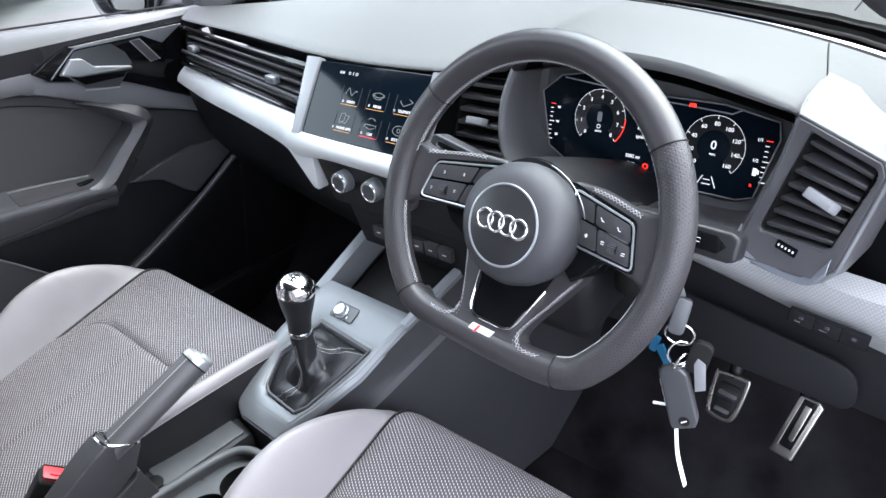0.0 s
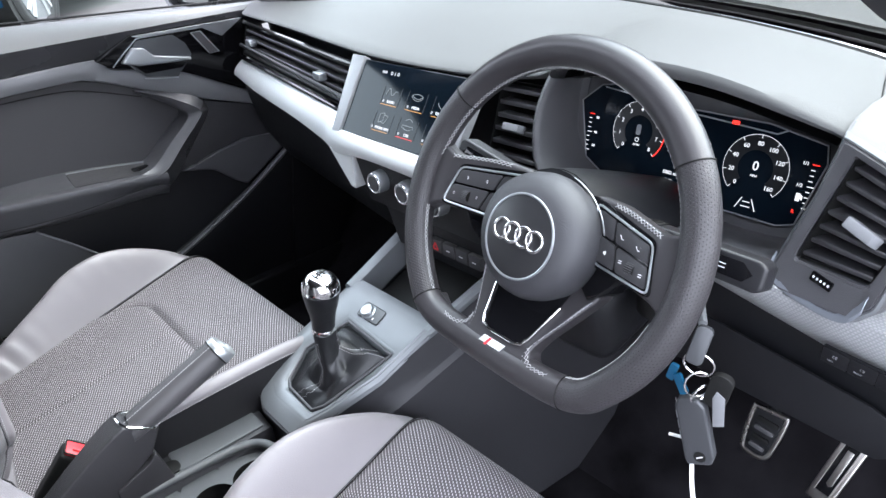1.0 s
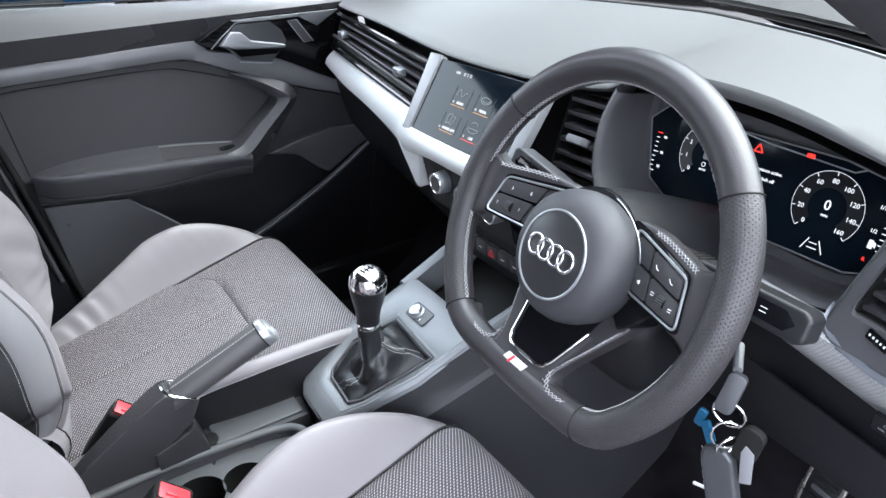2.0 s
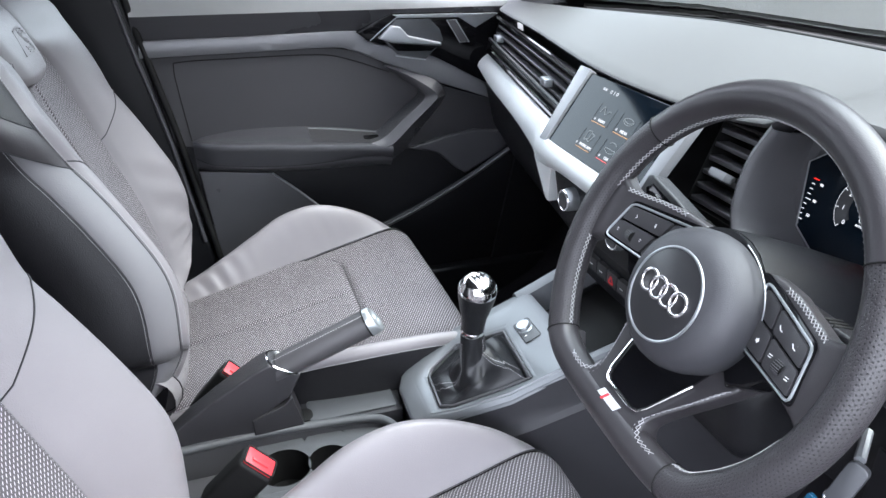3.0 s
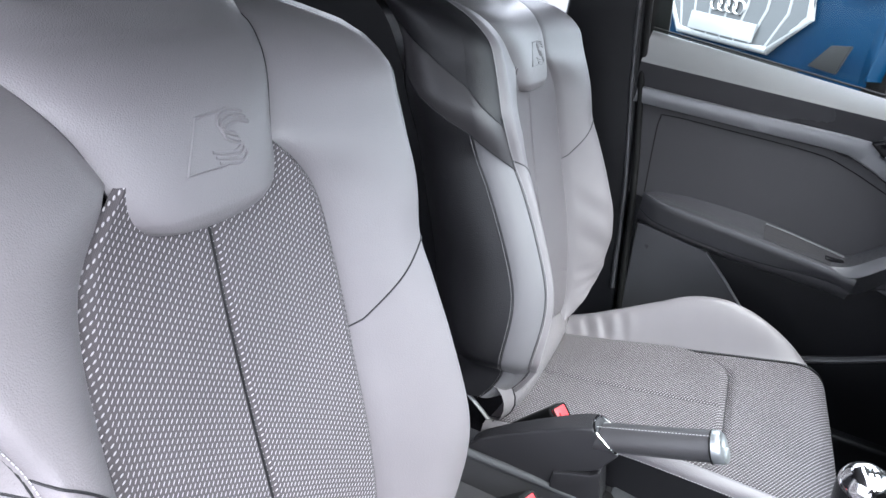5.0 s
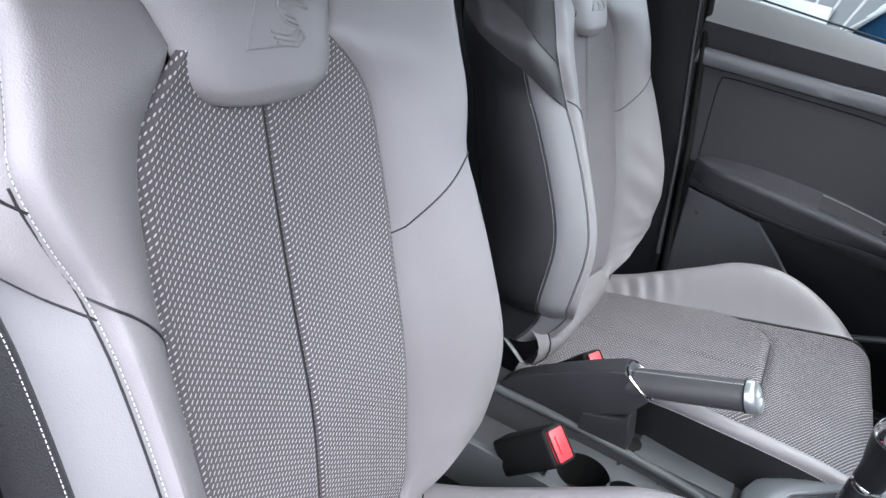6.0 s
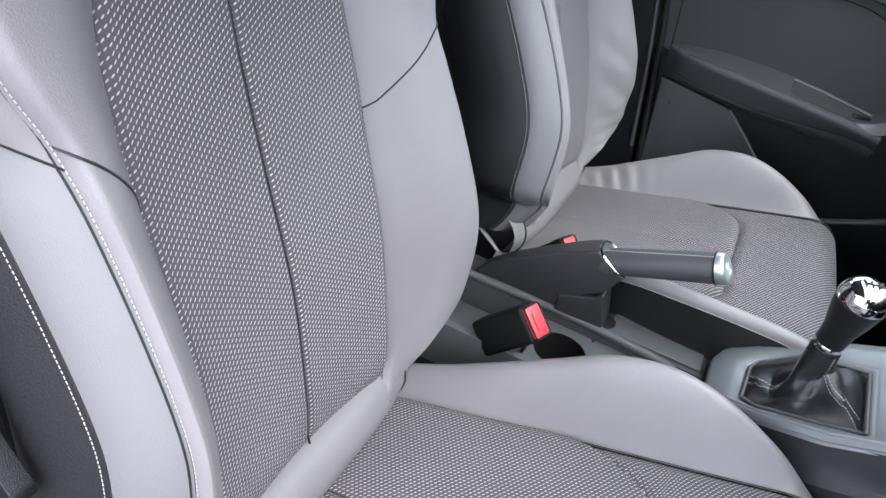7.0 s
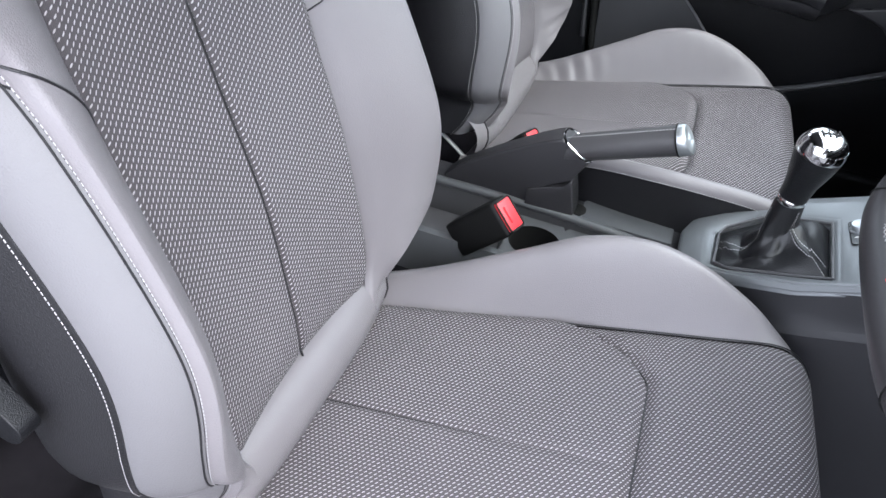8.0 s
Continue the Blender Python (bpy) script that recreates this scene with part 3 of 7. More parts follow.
def seat_cushion(seat, worn):
    X = SEAT["x"]
    ys = [-0.47 + 0.505 * j / 110 for j in range(111)]
    cols = [-1 + 2 * i / 72 for i in range(73)]
    rows = [[(X + q * cushion_half(y), y, cushion_z(q * cushion_half(y), y)) for q in cols] for y in ys]
    rows += [[(X + q * w, y, z - 0.006 * max(0, abs(q) - 0.93) / 0.07) for q in cols] for y, z, w in ((0.0400, 0.490, 0.232), (0.0445, 0.465, 0.230), (0.0470, 0.430, 0.228), (0.0475, 0.390, 0.228), (0.044, 0.34, 0.226))]
    cush = part("cushion", sheet(rows), CLOTH, seat, "dark grey woven cloth with rows of pale flecks")
    line = [(X + x, bend_y(x), cushion_z(x, bend_y(x)) + 0.0004) for x in (-0.198 + 0.396 * k / 70 for k in range(71))]
    part("cross_seam", tube(line, 0.0015, 6), HIDE_DARK, cush)
    part("centre_seam", tube([(X + SEAT["seam"], y, cushion_z(SEAT["seam"], y) - 0.0002) for y in ys if y < -0.150], 0.0011, 6), HIDE_DARK, cush)
    for side in (-1, 1):
        rows, ridge = [], []
        near = worn and side > 0
        for j in range(131):
            y = -0.485 + 0.532 * j / 130
            w, zt, zr, ox = cushion_half(y), cushion_top(y), cushion_ridge(y), cushion_flare(y)
            if near:
                zr = near_ridge(y)
            r = []
            for k in range(15):
                q = k / 14
                z = zt - 0.004 + (zr - zt + 0.004) * math.sin(q * math.pi / 2) ** 1.1
                fold = 0.0
                if worn and side < 0:
                    rear = max(0.0, 1 - abs(y + 0.385) / 0.085)
                    mid = max(0.0, 1 - abs(y + 0.20) / 0.20)
                    fold = (0.0060 * math.sin((y + 0.46 + 0.035 * q) * 190) * rear * (1.2 - q) + 0.0020 * math.sin((y - 0.10 * q) * 70 + 4 * q * q) * mid + 0.0006 * math.sin(y * 190 + 9 * q) * mid) * math.sin(math.pi * q) ** 0.6
                r.append((X + side * (w + (ox - w) * q ** 0.9), y, z + fold))
            rows.append(r)
            ridge.append(r[-1])
        bol = part("cushion_bolster", sheet(rows), HIDE, seat, "smooth grey leather cushion bolster")
        part("seam", tube([Vector(r[0]) + Vector((0, 0, 0.002)) for r in rows], 0.0010, 5), HIDE_DARK, bol)
        tall = 0.014 if near else 0.006
        rows = [[(p[0] + side * 0.012 * math.sin(math.pi / 2 * q), p[1], p[2] - tall * q * q - 0.002 * q) for q in (k / 6 for k in range(7))] for p in ridge]
        pale = part("cushion_side_band", sheet(rows), HIDE, seat, "leather band down the cushion side")
        part("stitching", stitches([Vector(r[-1]) + Vector((side * 0.001, 0, 0.0008)) for r in rows], 0.0040, 0.0026, 0.00042), THREAD, pale)
        rows = [[(r[-1][0] - side * 0.014 * q, r[-1][1], r[-1][2] - (r[-1][2] - 0.30) * q) for q in (0, 0.1, 0.3, 0.6, 1)] for r in rows]
        part("valance", sheet(rows), HIDE_DARK, seat, "dark leather side valance")
        # end seam of the bolster beside the roll
        y0 = -0.474
        part("seam", tube([(X + side * (cushion_half(y0) + (cushion_flare(y0) - cushion_half(y0)) * q), y0 + 0.002, cushion_top(y0) + (cushion_ridge(y0) - cushion_top(y0)) * q + 0.002) for q in (0, 0.3, 0.6, 1)], 0.0015, 5), HIDE_DARK, bol)


def front_seat(name, label, x, worn):
    SEAT["x"], SEAT["worn"], SEAT["seam"] = x, worn, 0.0 if worn else -0.010
    seat = thing(name, label, "car seat", (x, -0.2, 0.24), "front seats")
    seat_backrest(seat, worn)
    seat_cushion(seat, worn)
    # leather roll between cushion and backrest
    rows = []
    for k in range(29):
        u = -0.196 + 0.392 * k / 28
        f = abs(u / 0.196) ** 4
        rows.append([(x + u, -0.482 + (0.040 - 0.010 * f) * math.cos(a) - 0.010 * f, 0.512 + 0.039 * math.sin(a)) for a in (radians(110 - 22 * i) for i in range(10))])
    roll = part("rear_roll", sheet(rows), HIDE, seat, "smooth leather roll behind the cushion")
    for k in (2, 26):
        part("seam", tube([Vector(p) + Vector((0, 0.0006, 0)) for p in rows[k]], 0.0013, 5), HIDE_DARK, roll)
    for side in ((-1,) if worn else (-1, 1)):
        part("end_gusset", tube([(x + side * 0.196, -0.492, 0.505), (x + side * 0.214, -0.505, 0.520), (x + side * 0.228, -0.520, 0.545)], lambda t: 0.030 - 0.008 * t, 16), HIDE, seat)
    # frame, runners
    part("seat_frame", block(0.40, 0.46, 0.10, pose(x, -0.22, 0.34), 0.02), DARK, seat)
    for u in (-0.19, 0.19):
        part("runner", block(0.04, 0.56, 0.05, pose(x + u, -0.22, 0.275), 0.006), DARK, seat)
    return seat


driver_seat = front_seat("driver_seat", "sport seat in grey leather with dark flecked cloth centre", SEAT_X, False)
# the lever at the flank of the driver's seat
part("recline_lever", slab(rounded(0.024, 0.086, 0.011, 6), 0.016, axes((0.606, -0.552, 0.722), (0, 0.75, -0.62), (0, 0.62, 0.75)) @ pose(0, 0, 0, 0, 0, 80), 0.007, 3), DARK, driver_seat, "black plastic recline lever")
passenger_seat = front_seat("passenger_seat", "empty sport seat with creased grey leather bolster, beside the console", -SEAT_X, True)
part("isofix_button", turned([(0.006, 0), (0.006, 0.003), (0.004, 0.0045)], 14, axes((-0.560, -0.468, 0.556), (1, 0, 0), (0, -0.4, 1))), TRIM_PALE, passenger_seat, "small white round button")
part("hinge_trim", tube([(-0.1845, -0.545, 0.525), (-0.181, -0.50, 0.4955), (-0.177, -0.46, 0.468)], 0.0042, 10, flat=0.6), STRIP, passenger_seat, "pale trim edge at the seat hinge")
# ---- steering wheel ----
WHEEL = axes((0.354, 0.0228, 0.9054), (1, 0.011, 0), (0, math.sin(radians(25.4)), math.cos(radians(25.4)))) @ pose(0, 0, 0, 0, 0, -3.5)


def rim_point(a):
    """The rim's centre line, angle in degrees from local x, with the flat foot."""
    r = 0.1655
    x, y = r * math.cos(radians(a)), r * math.sin(radians(a))
    if y < -0.112:
        y = -0.112 - 0.026 * (1 - math.exp(-(-0.112 - y) / 0.020))
    return Vector((x, y, 0.0))


def rim_segment(a0, a1, n):
    pts = [WHEEL @ rim_point(a0 + (a1 - a0) * k / n) for k in range(n + 1)]
    return tube(pts, 0.0158, 20, flat=1.0, up=WHEEL.to_3x3() @ Vector((0, 0, 1)))


wheel = thing("steering_wheel", "black leather flat-bottomed steering wheel with silver rings", "steering wheel", WHEEL.translation)
rim_top = part("rim", rim_segment(36, 144, 40), WHEEL_HIDE, wheel, "smooth black leather")
rim_l = part("rim", rim_segment(144, 227, 30), PUNCHED, wheel, "punched black leather")
rim_b = part("rim", rim_segment(227, 303, 34), WHEEL_HIDE, wheel, "smooth black leather")
rim_r = part("rim", rim_segment(303, 396, 40), PUNCHED, wheel, "punched black leather")
for a, par in ((36, rim_top), (144, rim_l), (227, rim_b), (303, rim_r)):
    p = rim_point(a)
    t = (rim_point(a + 1) - rim_point(a - 1)).normalized()
    ring = [WHEEL @ (p + 0.0162 * (math.cos(q) * Vector((-t.y, t.x, 0)) + math.sin(q) * Vector((0, 0, 1)))) for q in (2 * math.pi * k / 24 for k in range(24))]
    part("seam", tube(ring, 0.0007, 5, cyclic=True), RUBBER, par)
def rim_skin(a, swing):
    """A point of the rim's skin: angle along the rim, swing round its inner front side."""
    q = radians(swing)
    p = rim_point(a)
    t = (rim_point(a + 1) - rim_point(a - 1)).normalized()
    inward = Vector((-t.y, t.x, 0))
    return WHEEL @ (p + 0.0160 * (math.cos(q) * inward + math.sin(q) * Vector((0, 0, 1))))


for a0, a1, par in ((36, 144, rim_top), (144, 168, rim_l), (190, 227, rim_l), (303, 347, rim_r), (16, 36, rim_r)):
    n = int((a1 - a0) / 2)
    part("cross_stitch", lace([rim_skin(a0 + (a1 - a0) * k / n, 4) for k in range(n + 1)], [rim_skin(a0 + (a1 - a0) * k / n, 18) for k in range(n + 1)]), WHEELTHREAD, par, "pale cross stitching")
# airbag cover: a soft dome, flatter on top
def dome(rows_r, shift=0.0):
    rings = []
    for r, z in rows_r:
        ring = []
        for k in range(48):
            q = 2 * math.pi * k / 48
            x, y = r * math.cos(q) * 1.03, r * math.sin(q)
            y = y * (0.98 if y > 0 else 1.02)
            ring.append(WHEEL @ Vector((x + 0.004, y + shift, z)))
        rings.append(ring)
    bm = sheet(rings, close=True)
    bm.verts.ensure_lookup_table()
    bm.faces.new([bm.verts[(len(rows_r) - 1) * 48 + i] for i in range(48)])
    return bm


hub = part("airbag_cover", dome([(0.054, -0.036), (0.0605, -0.022), (0.0622, -0.008), (0.0615, 0.004), (0.0585, 0.0125), (0.0525, 0.0190), (0.0435, 0.0232), (0.030, 0.025), (0.012, 0.0255)], -0.008), surface("airbag_skin", (0.040, 0.040, 0.045), 0.5, 0, 0.25, 1400, 0.06, kind="voronoi"), wheel, "matt dark airbag cover")
def circle(r, z, n=56, cx=0.0, cy=0.0):
    return [WHEEL @ Vector((cx + r * math.cos(2 * math.pi * k / n), cy + r * math.sin(2 * math.pi * k / n), z)) for k in range(n)]
part("emblem_disc", turned([(0.0395, 0.0), (0.0395, 0.0022), (0.038, 0.003)], 56, WHEEL @ pose(0.004, -0.011, 0.0232)), surface("disc_black", (0.02, 0.02, 0.022), 0.35, 0, 0.1, 1500, 0.05), hub)
part("emblem_ring", tube(circle(0.0402, 0.0255, 64, 0.004, -0.011), 0.0013, 8, cyclic=True), SATIN, hub, "satin silver ring")
for k in range(4):
    part("emblem_link", tube(circle(0.0094, 0.0272 + 0.0004 * (k % 2), 36, -0.0167 + 0.0138 * k, -0.0095), 0.0016, 10, cyclic=True), CHROME, hub, "small chrome ring")
# spokes with button pods, sunk towards the hub
def spoke_dish(x, y):
    return -0.0205 + 0.0205 * min(1.15, max(0.0, (abs(x) - 0.057) / 0.066))


SPOKE_CUTS = [s * x for s in (-1, 1) for x in (0.057, 0.07, 0.083, 0.096, 0.11, 0.123, 0.1325)]
PHONE = [((-0.003, 0.002), (-0.001, -0.001)), ((-0.001, -0.001), (0.003, -0.002))]
for side in (-1, 1):
    half = [(0.040, 0.046), (0.075, 0.046), (0.105, 0.041), (0.128, 0.037), (0.145, 0.042), (0.157, 0.050), (0.160, -0.040), (0.148, -0.028), (0.136, -0.021), (0.110, -0.018), (0.070, -0.016), (0.040, -0.012)]
    sp = part("spoke", dished(slab([(side * x, y) for x, y in half][::-side], 0.020, pose(0, 0, -0.020), 0.006, 4), spoke_dish, WHEEL, 0, SPOKE_CUTS), WHEEL_HIDE, wheel, "leather spoke")
    edge_a = [WHEEL @ Vector((side * x, y, spoke_dish(x, y) + z)) for x, y, z in ((0.066, 0.0455, -0.001), (0.090, 0.0435, -0.001), (0.112, 0.0395, -0.001), (0.130, 0.0365, 0.001))]
    edge_b = [WHEEL @ Vector((side * x, y, spoke_dish(x, y) + z)) for x, y, z in ((0.066, 0.0420, 0.0006), (0.090, 0.0400, 0.0006), (0.112, 0.0360, 0.0006), (0.129, 0.033, 0.002))]
    part("cross_stitch", lace(smooth_curve(edge_a, 24), smooth_curve(edge_b, 24)), WHEELTHREAD, sp, "pale cross stitching")
    quad = [Vector(p) for p in ((0.046, 0.0365), (0.119, 0.0245), (0.1290, -0.0125), (0.062, -0.0105))]

    def on_pod(u, v):
        """Across (0 at the hub) and down the pod's face, as local x, y."""
        p = quad[0].lerp(quad[1], u).lerp(quad[3].lerp(quad[2], u), v)
        return side * p.x + 0.004, p.y

    def patch(u0, u1, v0, v1, r=0.0):
        pts = []
        for k in range(4):
            u, v = ((u0, v0), (u1, v0), (u1, v1), (u0, v1))[k]
            a, b = ((u0, v1), (u0, v0), (u1, v0), (u1, v1))[k], ((u1, v0), (u1, v1), (u0, v1), (u0, v0))[k]
            P, A, B = Vector(on_pod(u, v)), Vector(on_pod(*a)), Vector(on_pod(*b))
            for q in (0, 0.35, 0.65, 1):
                d = (1 - q) * (A - P).normalized() * (1 - q) + q * (B - P).normalized() * q
                pts.append(P + d * r)
        return pts[::-side]

    pod = part("button_pod", dished(slab(patch(-0.13, 1.06, -0.16, 1.13, 0.006), 0.004, pose(0, 0, -0.002), 0.0012), spoke_dish, WHEEL, 0, SPOKE_CUTS), GLOSS, wheel, "gloss black button pod with silver outline")
    loop = [WHEEL @ Vector((p.x, p.y, spoke_dish(p.x, p.y) + 0.0026)) for p in patch(-0.035, 1.03, -0.055, 1.05, 0.006)]
    part("pod_outline", tube(loop, 0.0012, 6, cyclic=True), SATIN, pod, "satin silver outline")
    keys_ = ((0.02, 0.34, 0.02, 0.43), (0.37, 0.99, 0.02, 0.43), (0.02, 0.38, 0.49, 0.98), (0.41, 0.99, 0.49, 0.98))
    for n_, (u0, u1, v0, v1) in enumerate(keys_):
        b = part("button", dished(slab(patch(u0, u1, v0, v1, 0.003), 0.0032, pose(0, 0, 0.0012), 0.0007), spoke_dish, WHEEL, 0, SPOKE_CUTS), SLATGREY, pod)
        marks = {1: ((0.52, 0.24), (0.82, 0.24)), 2: ((0.20, 0.74),), 3: ((0.52, 0.72), (0.90, 0.74))}.get(n_, ())
        if side < 0 and n_ == 2:
            x, y = on_pod(0.20, 0.74)
            text("VIEW", 0.0052, WHEEL @ pose(x, y, spoke_dish(x, y) + 0.0048, 0, -16), WHITE, b)
            continue
        for k, (u, v) in enumerate(marks):
            x, y = on_pod(u, v)
            if n_ == 1 and side < 0:
                g = -1 if k else 1
                segs = [((-0.0018 * g, 0), (0.0014 * g, 0.0018)), ((0.0014 * g, 0.0018), (0.0014 * g, -0.0018)), ((0.0014 * g, -0.0018), (-0.0018 * g, 0))]
            elif n_ == 1:
                segs = PHONE if k == 0 else PHONE + [((0.001, 0.002), (0.003, 0.001))]
            elif n_ == 2:
                segs = [((0.002 * math.cos(q), 0.002 * math.sin(q)), (-0.002 * math.cos(q), -0.002 * math.sin(q))) for q in (0.5, 1.55, 2.6)]
            else:
                segs = [((-0.002, 0.001), (0.002, 0.001)), ((-0.002, -0.001), (0.001, -0.001))]
            part("symbol", lines(segs, 0.0006, WHEEL @ pose(x, y, spoke_dish(x, y) + 0.0047, 0, -side * -16)), WHITE, b)
        if n_ == 3:
            x, y = on_pod(0.70, 0.74)
            roll = Vector((x, y, spoke_dish(x, y) + 0.002))
            rl = part("thumb_roller", tube([WHEEL @ (roll + Vector((-0.0042, 0, 0))), WHEEL @ (roll + Vector((0.0042, 0, 0)))], 0.0056, 18), RUBBER, b, "ribbed thumb roller")
            for k in range(7):
                q = radians(30 + 20 * k)
                a = roll + Vector((-0.004, 0.0057 * math.cos(q), 0.0057 * math.sin(q)))
                part("rib", tube([WHEEL @ a, WHEEL @ (a + Vector((0.008, 0, 0)))], 0.0005, 4), BINGREY, rl)
    # gloss filler between hub and spoke
    fill = [(0.046, -0.034), (0.056, -0.014), (0.104, -0.014), (0.092, -0.032), (0.066, -0.050)]
    part("gloss_filler", dished(slab([(side * x, y) for x, y in fill][::-side], 0.022, pose(0, 0, -0.026), 0.002), spoke_dish, WHEEL), GLOSS, wheel, "gloss black filler beside the hub")
part("hub_line", tube([WHEEL @ Vector((0.004 + 0.072 * math.cos(radians(a)), -0.006 + 0.063 * math.sin(radians(a)), -0.006)) for a in range(20, 80, 4)], 0.0006, 6), SATIN, wheel, "thin silver line round the hub")


# lower fork, sunk towards the hub, with its gloss shield
FORK = table([(-0.142, 0.0115), (-0.128, 0.0095), (-0.118, 0.0045), (-0.108, -0.001), (-0.065, -0.022), (-0.03, -0.036)])
FORK_CUTS = [-0.132, -0.128, -0.124, -0.120, -0.116, -0.112, -0.108, -0.10, -0.09, -0.08, -0.065, -0.05]


def fork_dish(x, y):
    return FORK(y)


half = [(0.078, -0.030), (0.074, -0.048), (0.060, -0.074), (0.0480, -0.096), (0.0425, -0.108), (0.041, -0.1170), (0.048, -0.1230), (0.062, -0.1260), (0.084, -0.1220), (0.104, -0.112)]
fork = half + [(0.112, -0.128), (0.085, -0.137)] + [(-0.085, -0.137), (-0.112, -0.128)] + [(-x, y) for x, y in reversed(half)]
fork = [Vector((x, y)) for x, y in fork]
shield = [(0.043, -0.050), (0.040, -0.066), (0.0290, -0.103), (0.0250, -0.110), (0.018, -0.1125)]
low = part("lower_spoke", dished(slab(fork, 0.024, pose(0, 0, -0.022), 0.0065, 5), fork_dish, WHEEL, 1, FORK_CUTS), WHEEL_HIDE, wheel, "smooth leather fork below the hub")
for side in (-1, 1):
    cs = [[WHEEL @ Vector((side * (x - o), y + e, fork_dish(x, y) + z)) for x, y in half[1:9]] for o, e, z in ((0.0034, -0.0022, 0.0030), (0.0068, -0.0046, 0.0034))]
    part("cross_stitch", lace(smooth_curve(cs[0], 50), smooth_curve(cs[1], 50)), THREAD, low, "pale cross stitching")
for side in (-1, 1):
    turn = [((0.0405, -0.108), 0.0030), ((0.0430, -0.1165), 0.0062), ((0.0500, -0.1212), 0.0098), ((0.0600, -0.1218), 0.0105), ((0.0720, -0.1205), 0.0100)]
    inner_l = smooth_curve([WHEEL @ Vector((side * x, y, z)) for (x, y), z in turn], 26)
    outer_l = smooth_curve([WHEEL @ Vector((side * (x - 0.0022), y - 0.0028, z + 0.0022)) for (x, y), z in turn], 26)
    part("cross_stitch", lace(inner_l, outer_l), THREAD, low, "pale cross stitching")
sh_poly = [(x + 0.004, y) for x, y in shield] + [(0.004 - x, y) for x, y in reversed(shield)]
sh = part("gloss_shield", dished(slab(sh_poly, 0.004, pose(0, 0, -0.0005), 0.001), fork_dish, WHEEL, 1, FORK_CUTS), GLOSS, wheel, "gloss black shield with chrome edge")
edge_pts = [(0.004 + x * 1.03, y - 0.0008) for x, y in shield[1:]] + [(0.004 - x * 1.03, y - 0.0008) for x, y in reversed(shield[1:])]
part("shield_edge", tube([WHEEL @ Vector((x, y, fork_dish(x, y) + 0.0050)) for x, y in edge_pts], 0.0014, 8), CHROME, sh, "bright chrome edge")
bd = part("badge", dished(slab([(-0.0175, -0.1310), (0.0115, -0.1310), (0.0155, -0.1200), (-0.0130, -0.1200)], 0.0014, pose(0.000, 0, 0.0020), 0.0004), fork_dish, WHEEL, 1, FORK_CUTS), TRIM_PALE, wheel, "small silver badge with a red slash")
part("badge_slash", dished(slab([(-0.0090, -0.1308), (-0.0060, -0.1308), (-0.0020, -0.1202), (-0.0050, -0.1202)], 0.0006, pose(0.000, 0, 0.0032), 0), fork_dish, WHEEL, 1, FORK_CUTS), RED, bd, smooth=False)

# ---- steering column ----
column = thing("steering_column", "black steering column shroud with two control stalks", "steering column", (0.347, 0.16, 0.84))
ax = WHEEL.to_3x3() @ Vector((0, 0, 1))
c0 = WHEEL.translation
part("shroud", tube([c0 - ax * 0.02, c0 - ax * 0.06, c0 - ax * 0.12, c0 - ax * 0.22], lambda t: 0.058 + 0.014 * t, 24), DARK, column)
part("shroud_collar", tube([c0 - ax * 0.014, c0 - ax * 0.034], 0.057, 28), DARK, column)
def stalk(tip, base, name, label):
    d = (Vector(tip) - Vector(base))
    m = axes(base, d, (0, 0.35, 1) if d.x > 0 else (0, -0.35, -1))
    L = d.length
    st = part(name, slab([(0, -0.011), (L * 0.60, -0.0135), (L * 0.95, -0.0145), (L, -0.011), (L, 0.009), (L * 0.95, 0.0135), (L * 0.5, 0.0125), (0, 0.011)], 0.024, m @ pose(0, 0, -0.012), 0.005, 4), surface("stalk_plastic", (0.014, 0.014, 0.016), 0.36, 0, 0.2, 1200, 0.08, spec=0.4, kind="voronoi"), column, label)
    part("dark_face", slab([(L * 0.30, -0.007), (L * 0.88, -0.008), (L * 0.93, 0.0), (L * 0.86, 0.008), (L * 0.30, 0.007)], 0.0008, m @ pose(0, 0, 0.0118), 0.0003), GLOSS, st)
    for k, segs in enumerate(([((-0.003, 0), (0.003, 0)), ((0.001, 0.002), (0.003, 0)), ((0.001, -0.002), (0.003, 0))], arc(0.0022, 0, 360, 8) + [((0.004, 0), (0.006, 0))], [((-0.002, 0.0015), (0.003, 0.0015)), ((-0.002, -0.0015), (0.003, -0.0015))])):
        part("symbol", lines([((a[0] * 1.2 + L * (0.42 + 0.16 * k), a[1] * 1.2), (b[0] * 1.2 + L * (0.42 + 0.16 * k), b[1] * 1.2)) for a, b in segs], 0.0006, m @ pose(0, 0, 0.0127)), WHITE, st)
    for k in range(3):
        part("twist_rib", block(0.0022, 0.027, 0.0226, m @ pose(L * (0.20 + 0.035 * k), 0, 0), 0.0008, 1), RUBBER, st)
    return st
stalk((0.555, 0.085, 0.893), (0.41, 0.085, 0.90), "wiper_stalk", "black wiper stalk with white symbols")
stalk((0.178, 0.095, 0.925), (0.29, 0.095, 0.90), "indicator_stalk", "black indicator stalk with white symbols")
part("lower_shroud", block(0.13, 0.16, 0.10, pose(0.347, 0.13, 0.80, 12), 0.03, 4), DARK, column)
part("ignition_lock", turned([(0.019, 0), (0.019, 0.03), (0.016, 0.035)], 20, axes((0.44, 0.10, 0.84), (0, 0, -1), (0, 1, 0)) @ pose(0, 0, 0, 0, 90, 0)), RUBBER, column)
